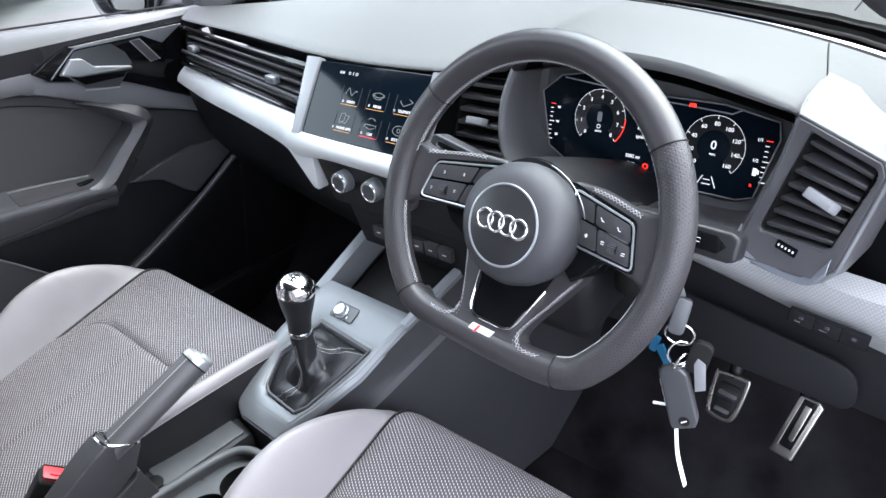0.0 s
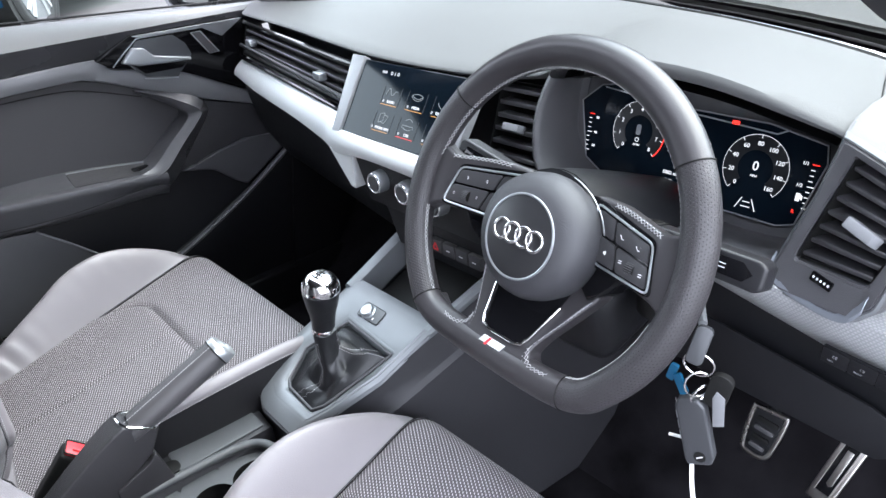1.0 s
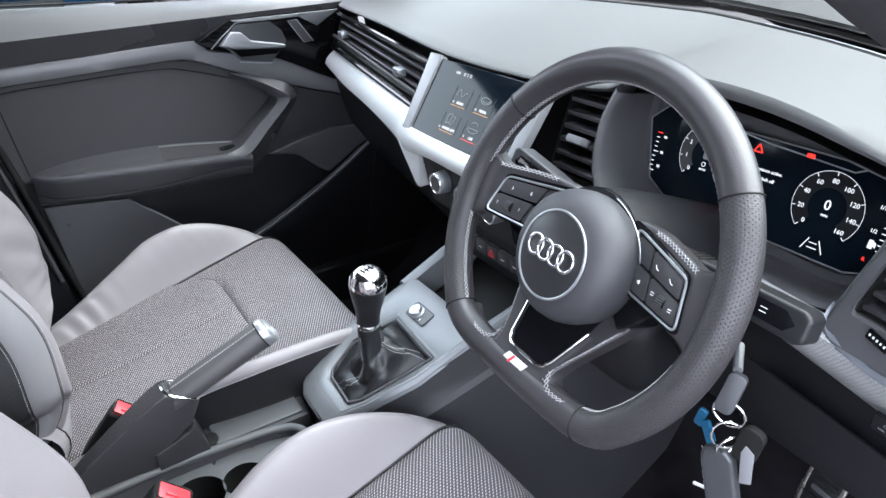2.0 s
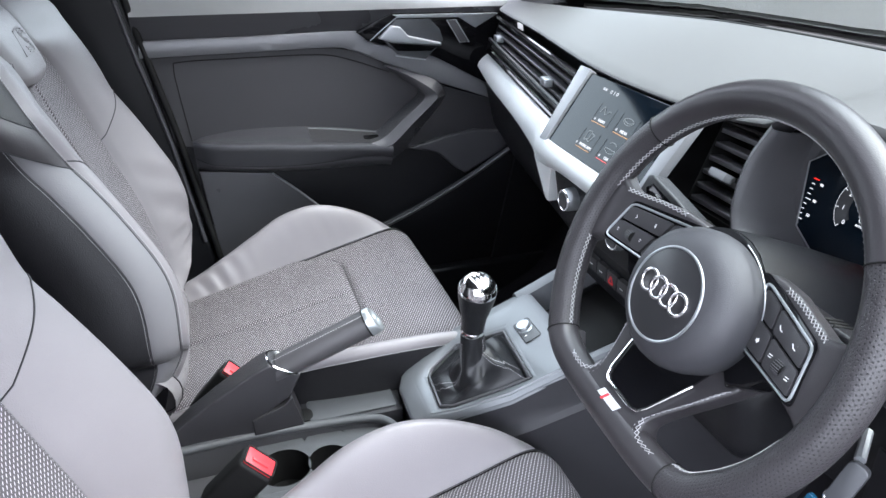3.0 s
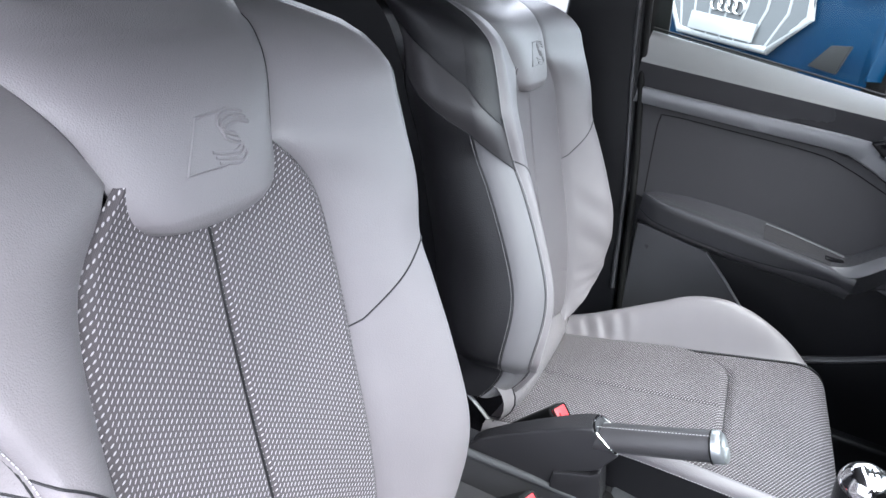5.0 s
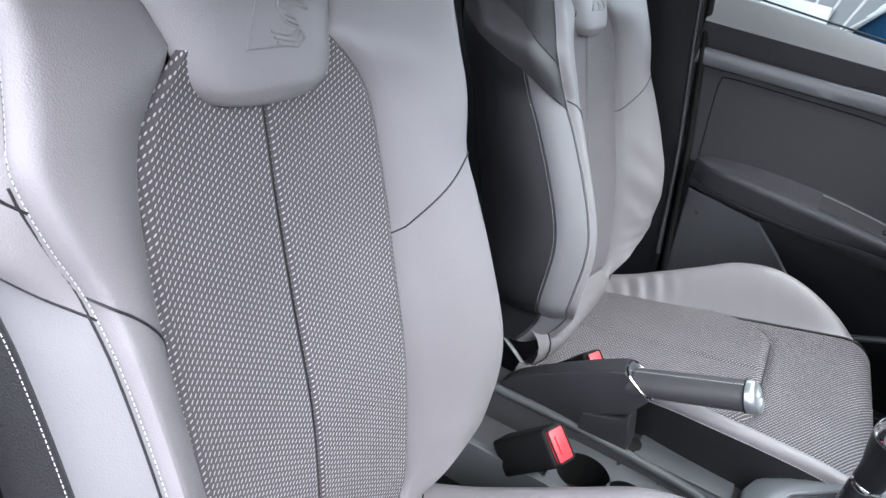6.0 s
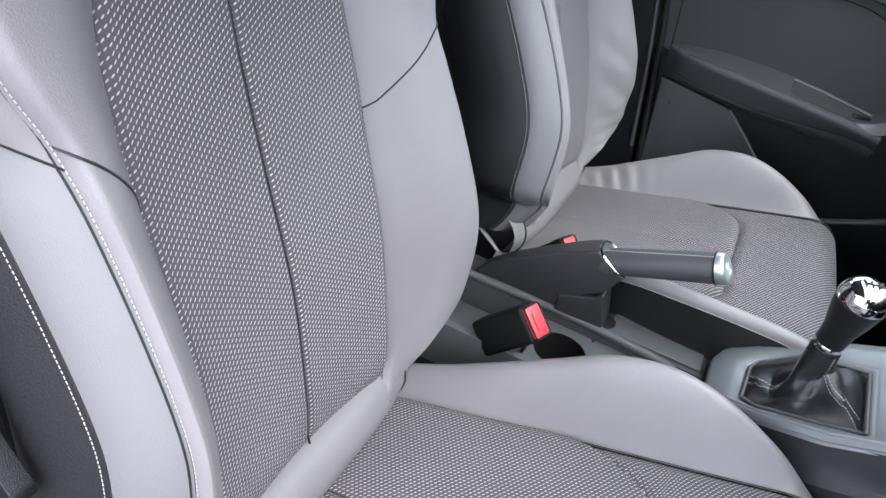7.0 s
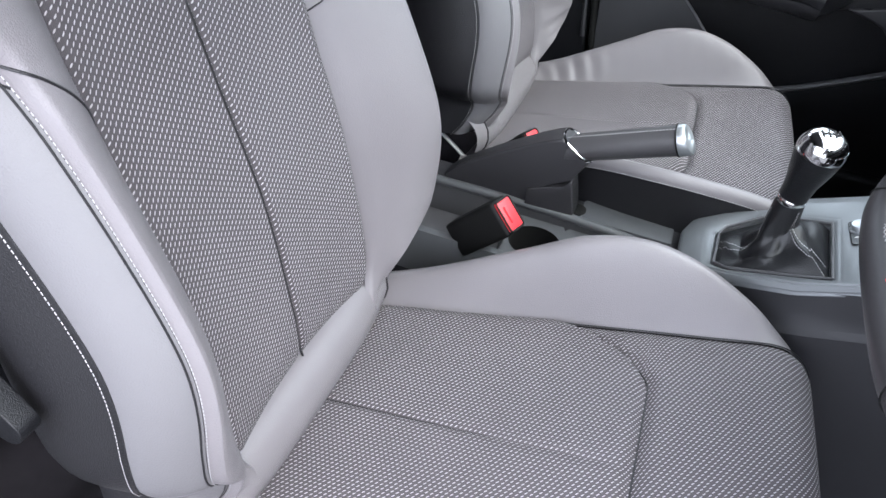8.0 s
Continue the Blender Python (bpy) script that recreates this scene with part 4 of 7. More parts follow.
# ---- dashboard ----
dash = thing("dashboard", "grey soft-touch dashboard with black vents and pale trim", "dashboard", (0, 0.3, 0.85))
front_y = table([(-0.78, 0.305), (-0.735, 0.287), (-0.5, 0.262), (-0.168, 0.222), (0.06, 0.222), (0.17, 0.236), (0.22, 0.215), (0.36, 0.188), (0.50, 0.186), (0.558, 0.190), (0.64, 0.150), (0.72, 0.135)])
front_z = table([(-0.78, 0.985), (-0.735, 0.988), (-0.5, 0.982), (-0.168, 0.972), (0.06, 0.972), (0.17, 0.980), (0.22, 1.002), (0.29, 1.015), (0.36, 1.020), (0.43, 1.016), (0.50, 1.002), (0.558, 0.986), (0.64, 0.965), (0.72, 0.945)])
back_y = table([(-0.78, 0.36), (-0.66, 0.44), (-0.5, 0.545), (-0.35, 0.60), (0.0, 0.60), (0.2, 0.555), (0.37, 0.49), (0.50, 0.42), (0.60, 0.35), (0.72, 0.27)])
lip_z = front_z
brow = table([(-0.78, 0.0), (0.17, 0.0), (0.23, 0.003), (0.32, 0.006), (0.42, 0.006), (0.50, 0.004), (0.556, 0.0), (0.72, 0.0)])


def front_z(x):
    return lip_z(x) + brow(x)


rows = []
for k in range(61):
    x = -0.78 + 1.50 * k / 60
    yf, zf, yb = front_y(x), front_z(x), back_y(x)
    zb = 1.0 - 0.02 * abs(x)
    h = brow(x)
    r = [(x, yf + 0.010, zf - h - 0.010), (x, yf + 0.002, zf - h - 0.007), (x, yf, zf - 0.6 * h - 0.004), (x, yf + 0.001, zf - 0.2 * h - 0.002), (x, yf + 0.004, zf)]
    for j in range(1, 15):
        q = j / 14
        r.append((x, yf + 0.004 + (yb - yf) * q, zf + (zb - zf) * q + 0.014 * math.sin(math.pi * q)))
    rows.append(r)
pad = part("top_pad", sheet(rows), SOFT, dash, "grey grained soft-touch top")
def on_top(x, q, lift=0.0012):
    yf, zf, yb = front_y(x), front_z(x), back_y(x)
    zb = 1.0 - 0.02 * abs(x)
    return Vector((x, yf + 0.004 + (yb - yf) * q, zf + (zb - zf) * q + 0.014 * math.sin(math.pi * q) + lift))
# joint lines on the top
knee = on_top(0.567, 0.16, 0.0006)
part("end_joint", tube([on_top(0.558 + 0.009 * q / 0.16, q, 0.0006) for q in (0, 0.04, 0.08, 0.12)] + [knee] + [on_top(0.567 - 0.070 * (q - 0.16), q, 0.0006) for q in (0.2, 0.3, 0.4, 0.5, 0.6, 0.7, 0.8, 0.9)], 0.0009, 5), RUBBER, pad)
part("end_joint", tube([on_top(0.567 + 0.14 * q, 0.16 + 0.06 * q, 0.0006) for q in (k / 14 for k in range(15))], 0.0009, 5), RUBBER, pad)
part("windscreen_gap", tube([on_top(-0.70 + 1.36 * k / 40, 0.985, -0.002) for k in range(41)], 0.005, 8), RUBBER, pad, "black gap at the windscreen foot")

# carcass behind all the fascia
rows = []
for k in range(31):
    x = -0.78 + 1.50 * k / 30
    yf = front_y(x) + (0.075 if 0.19 < x < 0.56 else 0.012)
    rows.append([(x, yf + 0.045, front_z(x) - 0.02), (x, yf + 0.05, 0.90), (x, yf + 0.055, 0.80), (x, yf + 0.09, 0.70), (x, yf + 0.2, 0.62), (x, yf + 0.32, 0.60)])
part("carcass", sheet(rows), DARK, dash)


def vent(name, corners, slats, thick, label, thumb=None, tilt=62, parent=dash):
    """An air vent between four corners (top left, top right, bottom right, bottom left): box, frame, slats, thumb tab."""
    tl, tr, br, bl = (Vector(c) for c in corners)
    out = (tr - tl).cross(bl - tl).normalized()
    if out.y > 0:
        out = -out
    back = [p - out * 0.05 for p in (tl, tr, br, bl)]
    bm = bmesh.new()
    vs = [bm.verts.new(p) for p in back]
    fs = [bm.verts.new(p) for p in (tl, tr, br, bl)]
    bm.faces.new(vs)
    for i in range(4):
        bm.faces.new((vs[i], vs[(i + 1) % 4], fs[(i + 1) % 4], fs[i]))
    v = part(name, bm, RUBBER, parent, label, smooth=False)
    for k in range(slats):
        q = (k + 0.5) / slats
        a, b = tl.lerp(bl, q) - out * 0.004, tr.lerp(br, q) - out * 0.004
        m = axes(a, b - a, out)
        L = (b - a).length
        part("slat", block(L, 0.020, thick, m @ pose(L / 2, -0.008, 0, 12), 0.001, 1), SLATGREY, v)
    if thumb is not None:
        u, q = thumb
        c = tl.lerp(tr, u).lerp(bl.lerp(br, u), q) + out * 0.004
        m = axes(c, tr - tl, (0, 0, 1))
        part("thumb_tab", slab([(-0.018, -0.002), (-0.013, -0.013), (0.012, -0.013), (0.018, -0.002), (0.014, 0.007), (-0.013, 0.008)], 0.010, m @ pose(0, 0.004, -0.002, tilt), 0.002, 2), STRIP, v, "faceted satin silver thumb tab")
    return v


vl = vent("passenger_vent", ((-0.728, 0.283, 0.962), (-0.215, 0.206, 0.948), (-0.215, 0.182, 0.888), (-0.728, 0.262, 0.905)), 4, 0.005, "wide black air vent with four slats")
for u in (0.1, 0.80):
    c = Vector((-0.728, 0.27, 0.935)).lerp(Vector((-0.215, 0.19, 0.918)), u)
    part("thumb_tab", block(0.03, 0.014, 0.016, axes(c, (1, -0.15, 0), (0, 0, 1)), 0.003, 2), SATIN, vl, "satin silver thumb tab")
fr = [Vector(p) for p in ((-0.735, 0.284, 0.968), (-0.20, 0.205, 0.955), (-0.20, 0.176, 0.880), (-0.735, 0.258, 0.899))]
part("vent_frame", tube(fr, 0.0045, 8, cyclic=True), GLOSS, vl, "gloss black frame")
part("vent_blade", tube([Vector((-0.728, 0.262, 0.925)), Vector((-0.215, 0.182, 0.905))], 0.004, 8), DARK, vl)

# screen and its silver side strips
S0, S1, S2, S3 = Vector((-0.170, 0.209, 0.966)), Vector((0.075, 0.209, 0.966)), Vector((0.075, 0.143, 0.868)), Vector((-0.170, 0.143, 0.868))
SCR = axes(S3, (1, 0, 0), S0 - S3)
sw, sh_ = (S2 - S3).length, (S0 - S3).length
screen = part("touch_screen", slab([(0, 0), (sw, 0), (sw, sh_), (0, sh_)], 0.008, SCR @ pose(0, 0, -0.008), 0.001, 1), GLASSBLACK, dash, "glossy black touch screen showing a menu")
part("screen_strip", slab([(-0.022, -0.004), (-0.001, -0.004), (-0.001, sh_ + 0.004), (-0.034, sh_ + 0.004)], 0.014, SCR @ pose(0, 0, -0.010), 0.002), STRIP, dash, "satin silver strip beside the screen")
part("screen_strip", slab([(sw + 0.001, -0.004), (sw + 0.020, -0.004), (sw + 0.026, sh_ + 0.004), (sw + 0.001, sh_ + 0.004)], 0.014, SCR @ pose(0, 0, -0.010), 0.002), STRIP, dash, "satin silver strip beside the screen")
FACE = SCR @ pose(0, 0, 0.0004)
icons = ("RADIO", "MEDIA", "TELEPHONE", "PHONE APPS", "CAR", "SETTINGS")
for k, word in enumerate(icons):
    cx, cy = 0.092 + 0.059 * (k % 3), 0.075 - 0.041 * (k // 3)
    text(word, 0.0058, FACE @ pose(cx + 0.003, cy - 0.0135, 0), LCD, screen)
    part("label_mark", lines(arc(0.0016, 0, 360, 6, cx - 0.0145 - 0.0013 * max(0, len(word) - 5), cy - 0.0135), 0.0006, FACE), LCD, screen)
    part("underline", lines([((cx - 0.019, cy - 0.0185), (cx + 0.019, cy - 0.0185))], 0.0007, FACE), LCD_AMBER if k != 4 else LCD_RED, screen)
    if k == 0:
        wave = [(cx - 0.013 + 0.0026 * j, cy + 0.001 + 0.0075 * math.sin(j * 0.95 - 0.6) * (1 - j / 14)) for j in range(11)]
        segs = list(zip(wave, wave[1:]))
    elif k == 1:
        segs = arc(0.017, 222, 318, 8, cx, cy + 0.014) + arc(0.020, 232, 308, 8, cx, cy + 0.020) + arc(0.024, 60, 120, 8, cx, cy - 0.017)
    elif k == 2:
        segs = [((cx - 0.012, cy), (cx - 0.004, cy - 0.006)), ((cx - 0.004, cy - 0.006), (cx + 0.013, cy + 0.001)), ((cx + 0.013, cy + 0.001), (cx + 0.004, cy + 0.005)), ((cx - 0.012, cy), (cx - 0.012, cy + 0.002))]
    elif k == 3:
        segs = [((cx - 0.010, cy + 0.008), (cx, cy + 0.010)), ((cx, cy + 0.010), (cx, cy - 0.002)), ((cx, cy - 0.002), (cx - 0.010, cy - 0.006)), ((cx - 0.010, cy - 0.006), (cx - 0.010, cy + 0.008)), ((cx, cy + 0.007), (cx + 0.010, cy + 0.006)), ((cx + 0.010, cy + 0.006), (cx + 0.004, cy - 0.006)), ((cx + 0.004, cy - 0.006), (cx - 0.006, cy - 0.004))]
    elif k == 4:
        segs = arc(0.018, 240, 300, 8, cx, cy + 0.012) + arc(0.013, 50, 130, 8, cx, cy - 0.003) + [((cx - 0.012, cy), (cx + 0.012, cy)), ((cx - 0.012, cy), (cx - 0.012, cy - 0.004)), ((cx + 0.012, cy), (cx + 0.012, cy - 0.004))]
    else:
        segs = [((cx + 0.012 * math.cos(q), cy + 0.007 * math.sin(q)), (cx + 0.012 * math.cos(q + 0.42), cy + 0.007 * math.sin(q + 0.42))) for q in (0.42 * j for j in range(15))] + arc(0.003, 0, 360, 8, cx, cy)
    part("icon", lines(segs, 0.0006, FACE), LCD_ICON, screen)
    for u in (cx - 0.021, cx + 0.021):
        part("tile_edge", lines([((u, cy + 0.010), (u, cy - 0.018))], 0.0005, FACE), LCD_DIM, screen)
text("15:41", 0.0055, FACE @ pose(0.058, 0.104, 0), LCD, screen)
part("status_icon", lines(arc(0.0022, 0, 360, 8, 0.076, 0.104) + arc(0.0022, 0, 360, 8, 0.092, 0.104) + [((0.084, 0.101), (0.084, 0.107))], 0.0007, FACE), LCD, screen)

# pale trim, from the door to behind the wheel
top_e = [(-0.742, 0.262, 0.890), (-0.60, 0.240, 0.886), (-0.40, 0.203, 0.880), (-0.25, 0.166, 0.876), (-0.185, 0.140, 0.868), (-0.10, 0.132, 0.864), (0.05, 0.128, 0.862), (0.20, 0.128, 0.860)]
low_e = [(-0.752, 0.242, 0.862), (-0.62, 0.222, 0.845), (-0.42, 0.190, 0.836), (-0.27, 0.160, 0.830), (-0.19, 0.138, 0.828), (-0.10, 0.134, 0.836), (0.05, 0.130, 0.836), (0.20, 0.130, 0.834)]
te, le = smooth_curve(top_e, 50), smooth_curve(low_e, 50)
rows = []
for a, b in zip(te, le):
    r = [a + Vector((0, 0.022, 0.006))]
    for q in (0, 0.15, 0.35, 0.6, 0.85, 1.0):
        r.append(a.lerp(b, q) + Vector((0, -0.006 * math.sin(math.pi * q), 0)))
    r.append(b + Vector((0, 0.035, -0.012)))
    rows.append(r)
part("pale_trim", sheet(rows), TRIM_PALE, dash, "pale silver-grey trim band")
part("trim_tooth", slab([(-0.215, 0.832), (-0.150, 0.832), (-0.152, 0.772), (-0.165, 0.774)], 0.022, Matrix(((1, 0, 0, 0), (0, 0, -1, 0.162), (0, 1, 0, 0), (0, 0, 0, 1))), 0.003), TRIM_PALE, dash)
rows = []
for k in range(31):
    x = 0.45 + 0.27 * k / 30
    q0 = (x - 0.487) / 0.175
    zt, zl = 0.856 - 0.016 * q0, 0.820 - 0.040 * q0
    r = [(x, 0.165, zt + 0.006)]
    for q in (0, 0.12, 0.3, 0.5, 0.7, 0.88, 1.0):
        r.append((x, 0.140 - 0.007 * math.sin(math.pi * q) + 0.018 * q, zt + (zl - zt) * q))
    r.append((x, 0.19, zl - 0.008))
    rows.append(r)
part("stamped_trim", sheet(rows), STAMPED, dash, "pale trim stamped with small dimples")
lights = axes((0.587, 0.1370, 0.8165), (0.069, 0.001, -0.0085), (0, -0.2, 1))
lp = part("light_switch_panel", slab(rounded(0.0705, 0.0190, 0.0022, 4, 0.0350, -0.0095), 0.004, lights, 0.0008), GLOSS, dash, "black panel with three light switches")
for k in range(3):
    u = 0.0118 + 0.0232 * k
    b = part("switch", slab(rounded(0.0226, 0.0178, 0.0012, 2, u, -0.0095), 0.0006, lights @ pose(0, 0, 0.0038), 0.0002), DARK, lp)
    mark = arc(0.0014, 0, 360, 10, u, -0.0082) + [((u + 0.0022 * math.cos(a), -0.0082 + 0.0022 * math.sin(a)), (u + 0.0028 * math.cos(a), -0.0082 + 0.0028 * math.sin(a))) for a in (math.pi * i / 4 for i in range(8))] if k == 2 else arc(0.0014, 90, 270, 6, u - 0.0006, -0.0074) + [((u, -0.0062), (u + 0.0018, -0.0058)), ((u, -0.0074), (u + 0.0018, -0.0074)), ((u, -0.0086), (u + 0.0018, -0.0090))]
    part("symbol", lines(mark, 0.00028, lights @ pose(0, 0, 0.0045)), STRIP, b)
    if k < 2:
        text("REAR" if k == 0 else "FRONT", 0.0022, lights @ pose(u - 0.0030, -0.0135, 0.0045), STRIP, b)

# centre vent
vent("centre_vent", ((0.103, 0.238, 0.962), (0.200, 0.238, 0.962), (0.196, 0.205, 0.862), (0.098, 0.205, 0.862)), 6, 0.006, "black air vent with six slats", (0.4, 0.55))
# instrument binnacle: a rounded lip, a deep wall, a ledge round the sunk panel
hood = [(0.220, 0.205, 0.986), (0.211, 0.193, 0.953), (0.211, 0.183, 0.918), (0.219, 0.176, 0.890), (0.243, 0.171, 0.873), (0.33, 0.168, 0.865), (0.42, 0.167, 0.862), (0.490, 0.168, 0.862), (0.516, 0.169, 0.865), (0.529, 0.173, 0.878), (0.541, 0.182, 0.915), (0.552, 0.192, 0.953), (0.555, 0.200, 0.984)]
inner = [(0.213, 0.272, 0.974), (0.214, 0.262, 0.950), (0.221, 0.250, 0.908), (0.240, 0.244, 0.884), (0.270, 0.238, 0.864), (0.34, 0.234, 0.856), (0.42, 0.233, 0.852), (0.480, 0.233, 0.851), (0.508, 0.236, 0.856), (0.519, 0.242, 0.872), (0.526, 0.254, 0.915), (0.528, 0.262, 0.945), (0.520, 0.272, 0.974)]
ho, hi = smooth_curve(hood, 72), smooth_curve(inner, 72)
mid_ = Vector((0.375, 0.19, 0.925))
rows = []
for a, b in zip(ho, hi):
    away = Vector((a.x - mid_.x, 0, (a.z - mid_.z) * 1.6)).normalized()
    rows.append([a + away * 0.012 + Vector((0, 0.045, 0)), a + away * 0.011 + Vector((0, 0.008, 0)), a + away * 0.008 + Vector((0, 0.001, 0)), a + away * 0.003 - Vector((0, 0.0015, 0)), a + Vector((0, 0.001, 0)), a - away * 0.002 + Vector((0, 0.006, 0)), a.lerp(b, 0.35) - away * 0.002, a.lerp(b, 0.72), b + away * 0.001 - Vector((0, 0.004, 0)), b, b - away * 0.010 + Vector((0, 0.002, 0.001))])
part("binnacle", sheet(rows), BINGREY, dash, "dark binnacle round the instruments")
under = [[(0.205 + 0.35 * i / 20, front_y(0.205 + 0.35 * i / 20) + 0.012 + 0.09 * j / 5, lip_z(0.205 + 0.35 * i / 20) - 0.020 - 0.004 * j) for i in range(21)] for j in range(6)]
part("hood_lining", sheet(under), DARK, dash)
INS = axes((0.367, 0.236, 0.858), (1, 0, 0), (0, 0.030, 0.105))
panel_poly = [(-0.127, 0.025), (-0.096, 0.008), (0.120, 0.004), (0.138, 0.010), (0.154, 0.074), (0.150, 0.092), (0.09, 0.103), (-0.03, 0.104), (-0.070, 0.112), (-0.086, 0.120), (-0.120, 0.114), (-0.146, 0.092)]
cl = part("instrument_panel", slab(panel_poly, 0.006, INS @ pose(0, 0, -0.004), 0.001, 1), GLASSBLACK, dash, "black digital instrument panel with two dials")
part("binnacle_back", slab([(-0.162, -0.012), (0.168, -0.012), (0.168, 0.128), (-0.162, 0.128)], 0.004, INS @ pose(0, 0, -0.016), 0), BINGREY, dash, "grey back wall of the binnacle")
CF = INS @ pose(0, 0, 0.0024)
DIALBAND = surface("dial_band_grey", (0.007, 0.008, 0.010), 0.3, 0, 0, 1, 0.05)
def dial(cx, cy, r, a0, a1, marks, red_from=None):
    part("dial_ring", band(r, r + 0.0004, a0, a1, 48, cx, cy, CF), LCD, cl)
    part("dial_band", band(r * 0.54, r * 0.99, a0, a1, 48, cx, cy, CF @ pose(0, 0, -0.0003)), DIALBAND, cl)
    n = len(marks)
    for k, w in enumerate(marks):
        a = a0 + (a1 - a0) * k / (n - 1)
        ca, sa = math.cos(radians(a)), math.sin(radians(a))
        part("dial_tick", lines([((cx + r * 0.90 * ca, cy + r * 0.90 * sa), (cx + r * ca, cy + r * sa))], 0.0006, CF), LCD, cl)
        text(w, r * 0.19, CF @ pose(cx + r * 0.74 * ca, cy + r * 0.74 * sa, 0), LCD, cl, "dial_number")
dial(-0.059, 0.068, 0.0345, 225, -45, ("0", "1", "2", "3", "4", "5", "6", "7", "8"))
part("red_zone", band(0.0345, 0.0358, 5, -45, 18, -0.059, 0.068, CF @ pose(0, 0, 0.0004)), LCD_RED, cl)
part("dial_fill", band(0.020, 0.0335, 225, 180, 10, -0.059, 0.068, CF @ pose(0, 0, -0.0001)), LCD_DIM, cl)
dial(0.086, 0.056, 0.0345, 225, -45, ("0", "20", "40", "60", "80", "100", "120", "140", "160"))
text("0", 0.014, CF @ pose(0.086, 0.058, 0), LCD, cl, "speed")
text("MPH", 0.0034, CF @ pose(0.086, 0.048, 0), LCD, cl)
part("car_symbol", slab(rounded(0.006, 0.012, 0.002, 3, -0.059, 0.070), 0.0004, CF), STRIP, cl)
part("car_symbol", lines(arc(0.0024, 0, 360, 8, -0.059, 0.0585), 0.0006, CF), LCD, cl)
text("AUTO", 0.0032, CF @ pose(-0.059, 0.0525, 0), LCD, cl)
part("lane_symbol", lines([((0.074, 0.012), (0.080, 0.024)), ((0.096, 0.012), (0.090, 0.024)), ((0.080, 0.015), (0.090, 0.015)), ((0.081, 0.020), (0.089, 0.020))], 0.0008, CF), LCD, cl)
text("Drive system active.", 0.0050, CF @ pose(0.013, 0.072, 0), LCD, cl)
text("Please switch off", 0.0050, CF @ pose(0.010, 0.063, 0), LCD, cl)
text("ignition", 0.0050, CF @ pose(0.000, 0.054, 0), LCD, cl)
text("5082 mi", 0.0058, CF @ pose(-0.008, 0.030, 0), LCD, cl)
text("15:41", 0.0058, CF @ pose(-0.010, 0.021, 0), LCD, cl)
part("warning_lamp", lines(arc(0.0030, 0, 360, 10, 0.010, 0.021), 0.0016, CF), LCD_RED, cl)
part("warning_lamp", lines([((-0.005, 0.088), (0.0, 0.096)), ((0.0, 0.096), (0.005, 0.088)), ((0.005, 0.088), (-0.005, 0.088))], 0.0013, CF), LCD_RED, cl)
part("warning_lamp", slab(rounded(0.008, 0.004, 0.001, 2, 0.055, 0.098), 0.0006, CF), LCD_RED, cl)
part("trim_line", lines([((-0.115, 0.112), (-0.070, 0.108)), ((-0.070, 0.108), (0.010, 0.099)), ((0.010, 0.099), (0.100, 0.094)), ((0.100, 0.094), (0.112, 0.100))], 0.0014, CF), SATIN, cl)
part("panel_line", tube([CF @ Vector((x, y, 0.0)) for x, y in panel_poly], 0.0009, 5, cyclic=True), STRIP, cl)
for sx, y0 in ((-0.128, 0.034), (0.1435, 0.0275)):
    for k in range(9):
        y = y0 + 0.0055 * k
        part("scale_mark", lines([((sx - 0.003, y), (sx + (0.004 if k % 4 == 0 else 0.001), y))], 0.0008, CF), LCD if k < 8 else LCD_RED, cl)
text("1/1", 0.005, CF @ pose(0.1340, 0.0715, 0), LCD, cl)
text("1/2", 0.005, CF @ pose(0.1330, 0.0495, 0), LCD, cl)
text("R", 0.005, CF @ pose(0.1330, 0.0225, 0), LCD_RED, cl)
for y, w in ((0.074, "90"), (0.056, "90"), (0.040, "50")):
    text(w, 0.0044, CF @ pose(-0.119, y, 0), LCD, cl)
part("fuel_symbol", slab([(0.1325, 0.0335), (0.1365, 0.0335), (0.1365, 0.0365), (0.139, 0.035), (0.139, 0.0395), (0.1365, 0.0405), (0.1365, 0.0415), (0.1325, 0.0415)], 0.0004, CF), LCD, cl, smooth=False)

# driver's outer vent, in its silver-edged housing
rv = vent("outer_vent", ((0.574, 0.172, 0.975), (0.634, 0.147, 0.960), (0.612, 0.133, 0.888), (0.546, 0.153, 0.882)), 7, 0.0045, "black air vent with seven slats", (0.60, 0.52), 56)
vent_in = [(0.573, 0.169, 0.976), (0.634, 0.144, 0.961), (0.636, 0.141, 0.955), (0.613, 0.129, 0.887), (0.607, 0.129, 0.885), (0.546, 0.150, 0.880), (0.545, 0.151, 0.886), (0.560, 0.161, 0.935)]
vent_out = [(0.560, 0.176, 0.988), (0.638, 0.145, 0.969), (0.643, 0.141, 0.958), (0.622, 0.121, 0.874), (0.606, 0.119, 0.859), (0.532, 0.144, 0.848), (0.524, 0.149, 0.860), (0.548, 0.168, 0.935)]
centre_ = Vector((0.590, 0.148, 0.925))


def ringed(loop, grow, back):
    """A loop of the vent's frame, grown from its middle and set back."""
    return [centre_ + (Vector(p) - centre_) * grow + Vector((0, back, 0)) for p in loop]


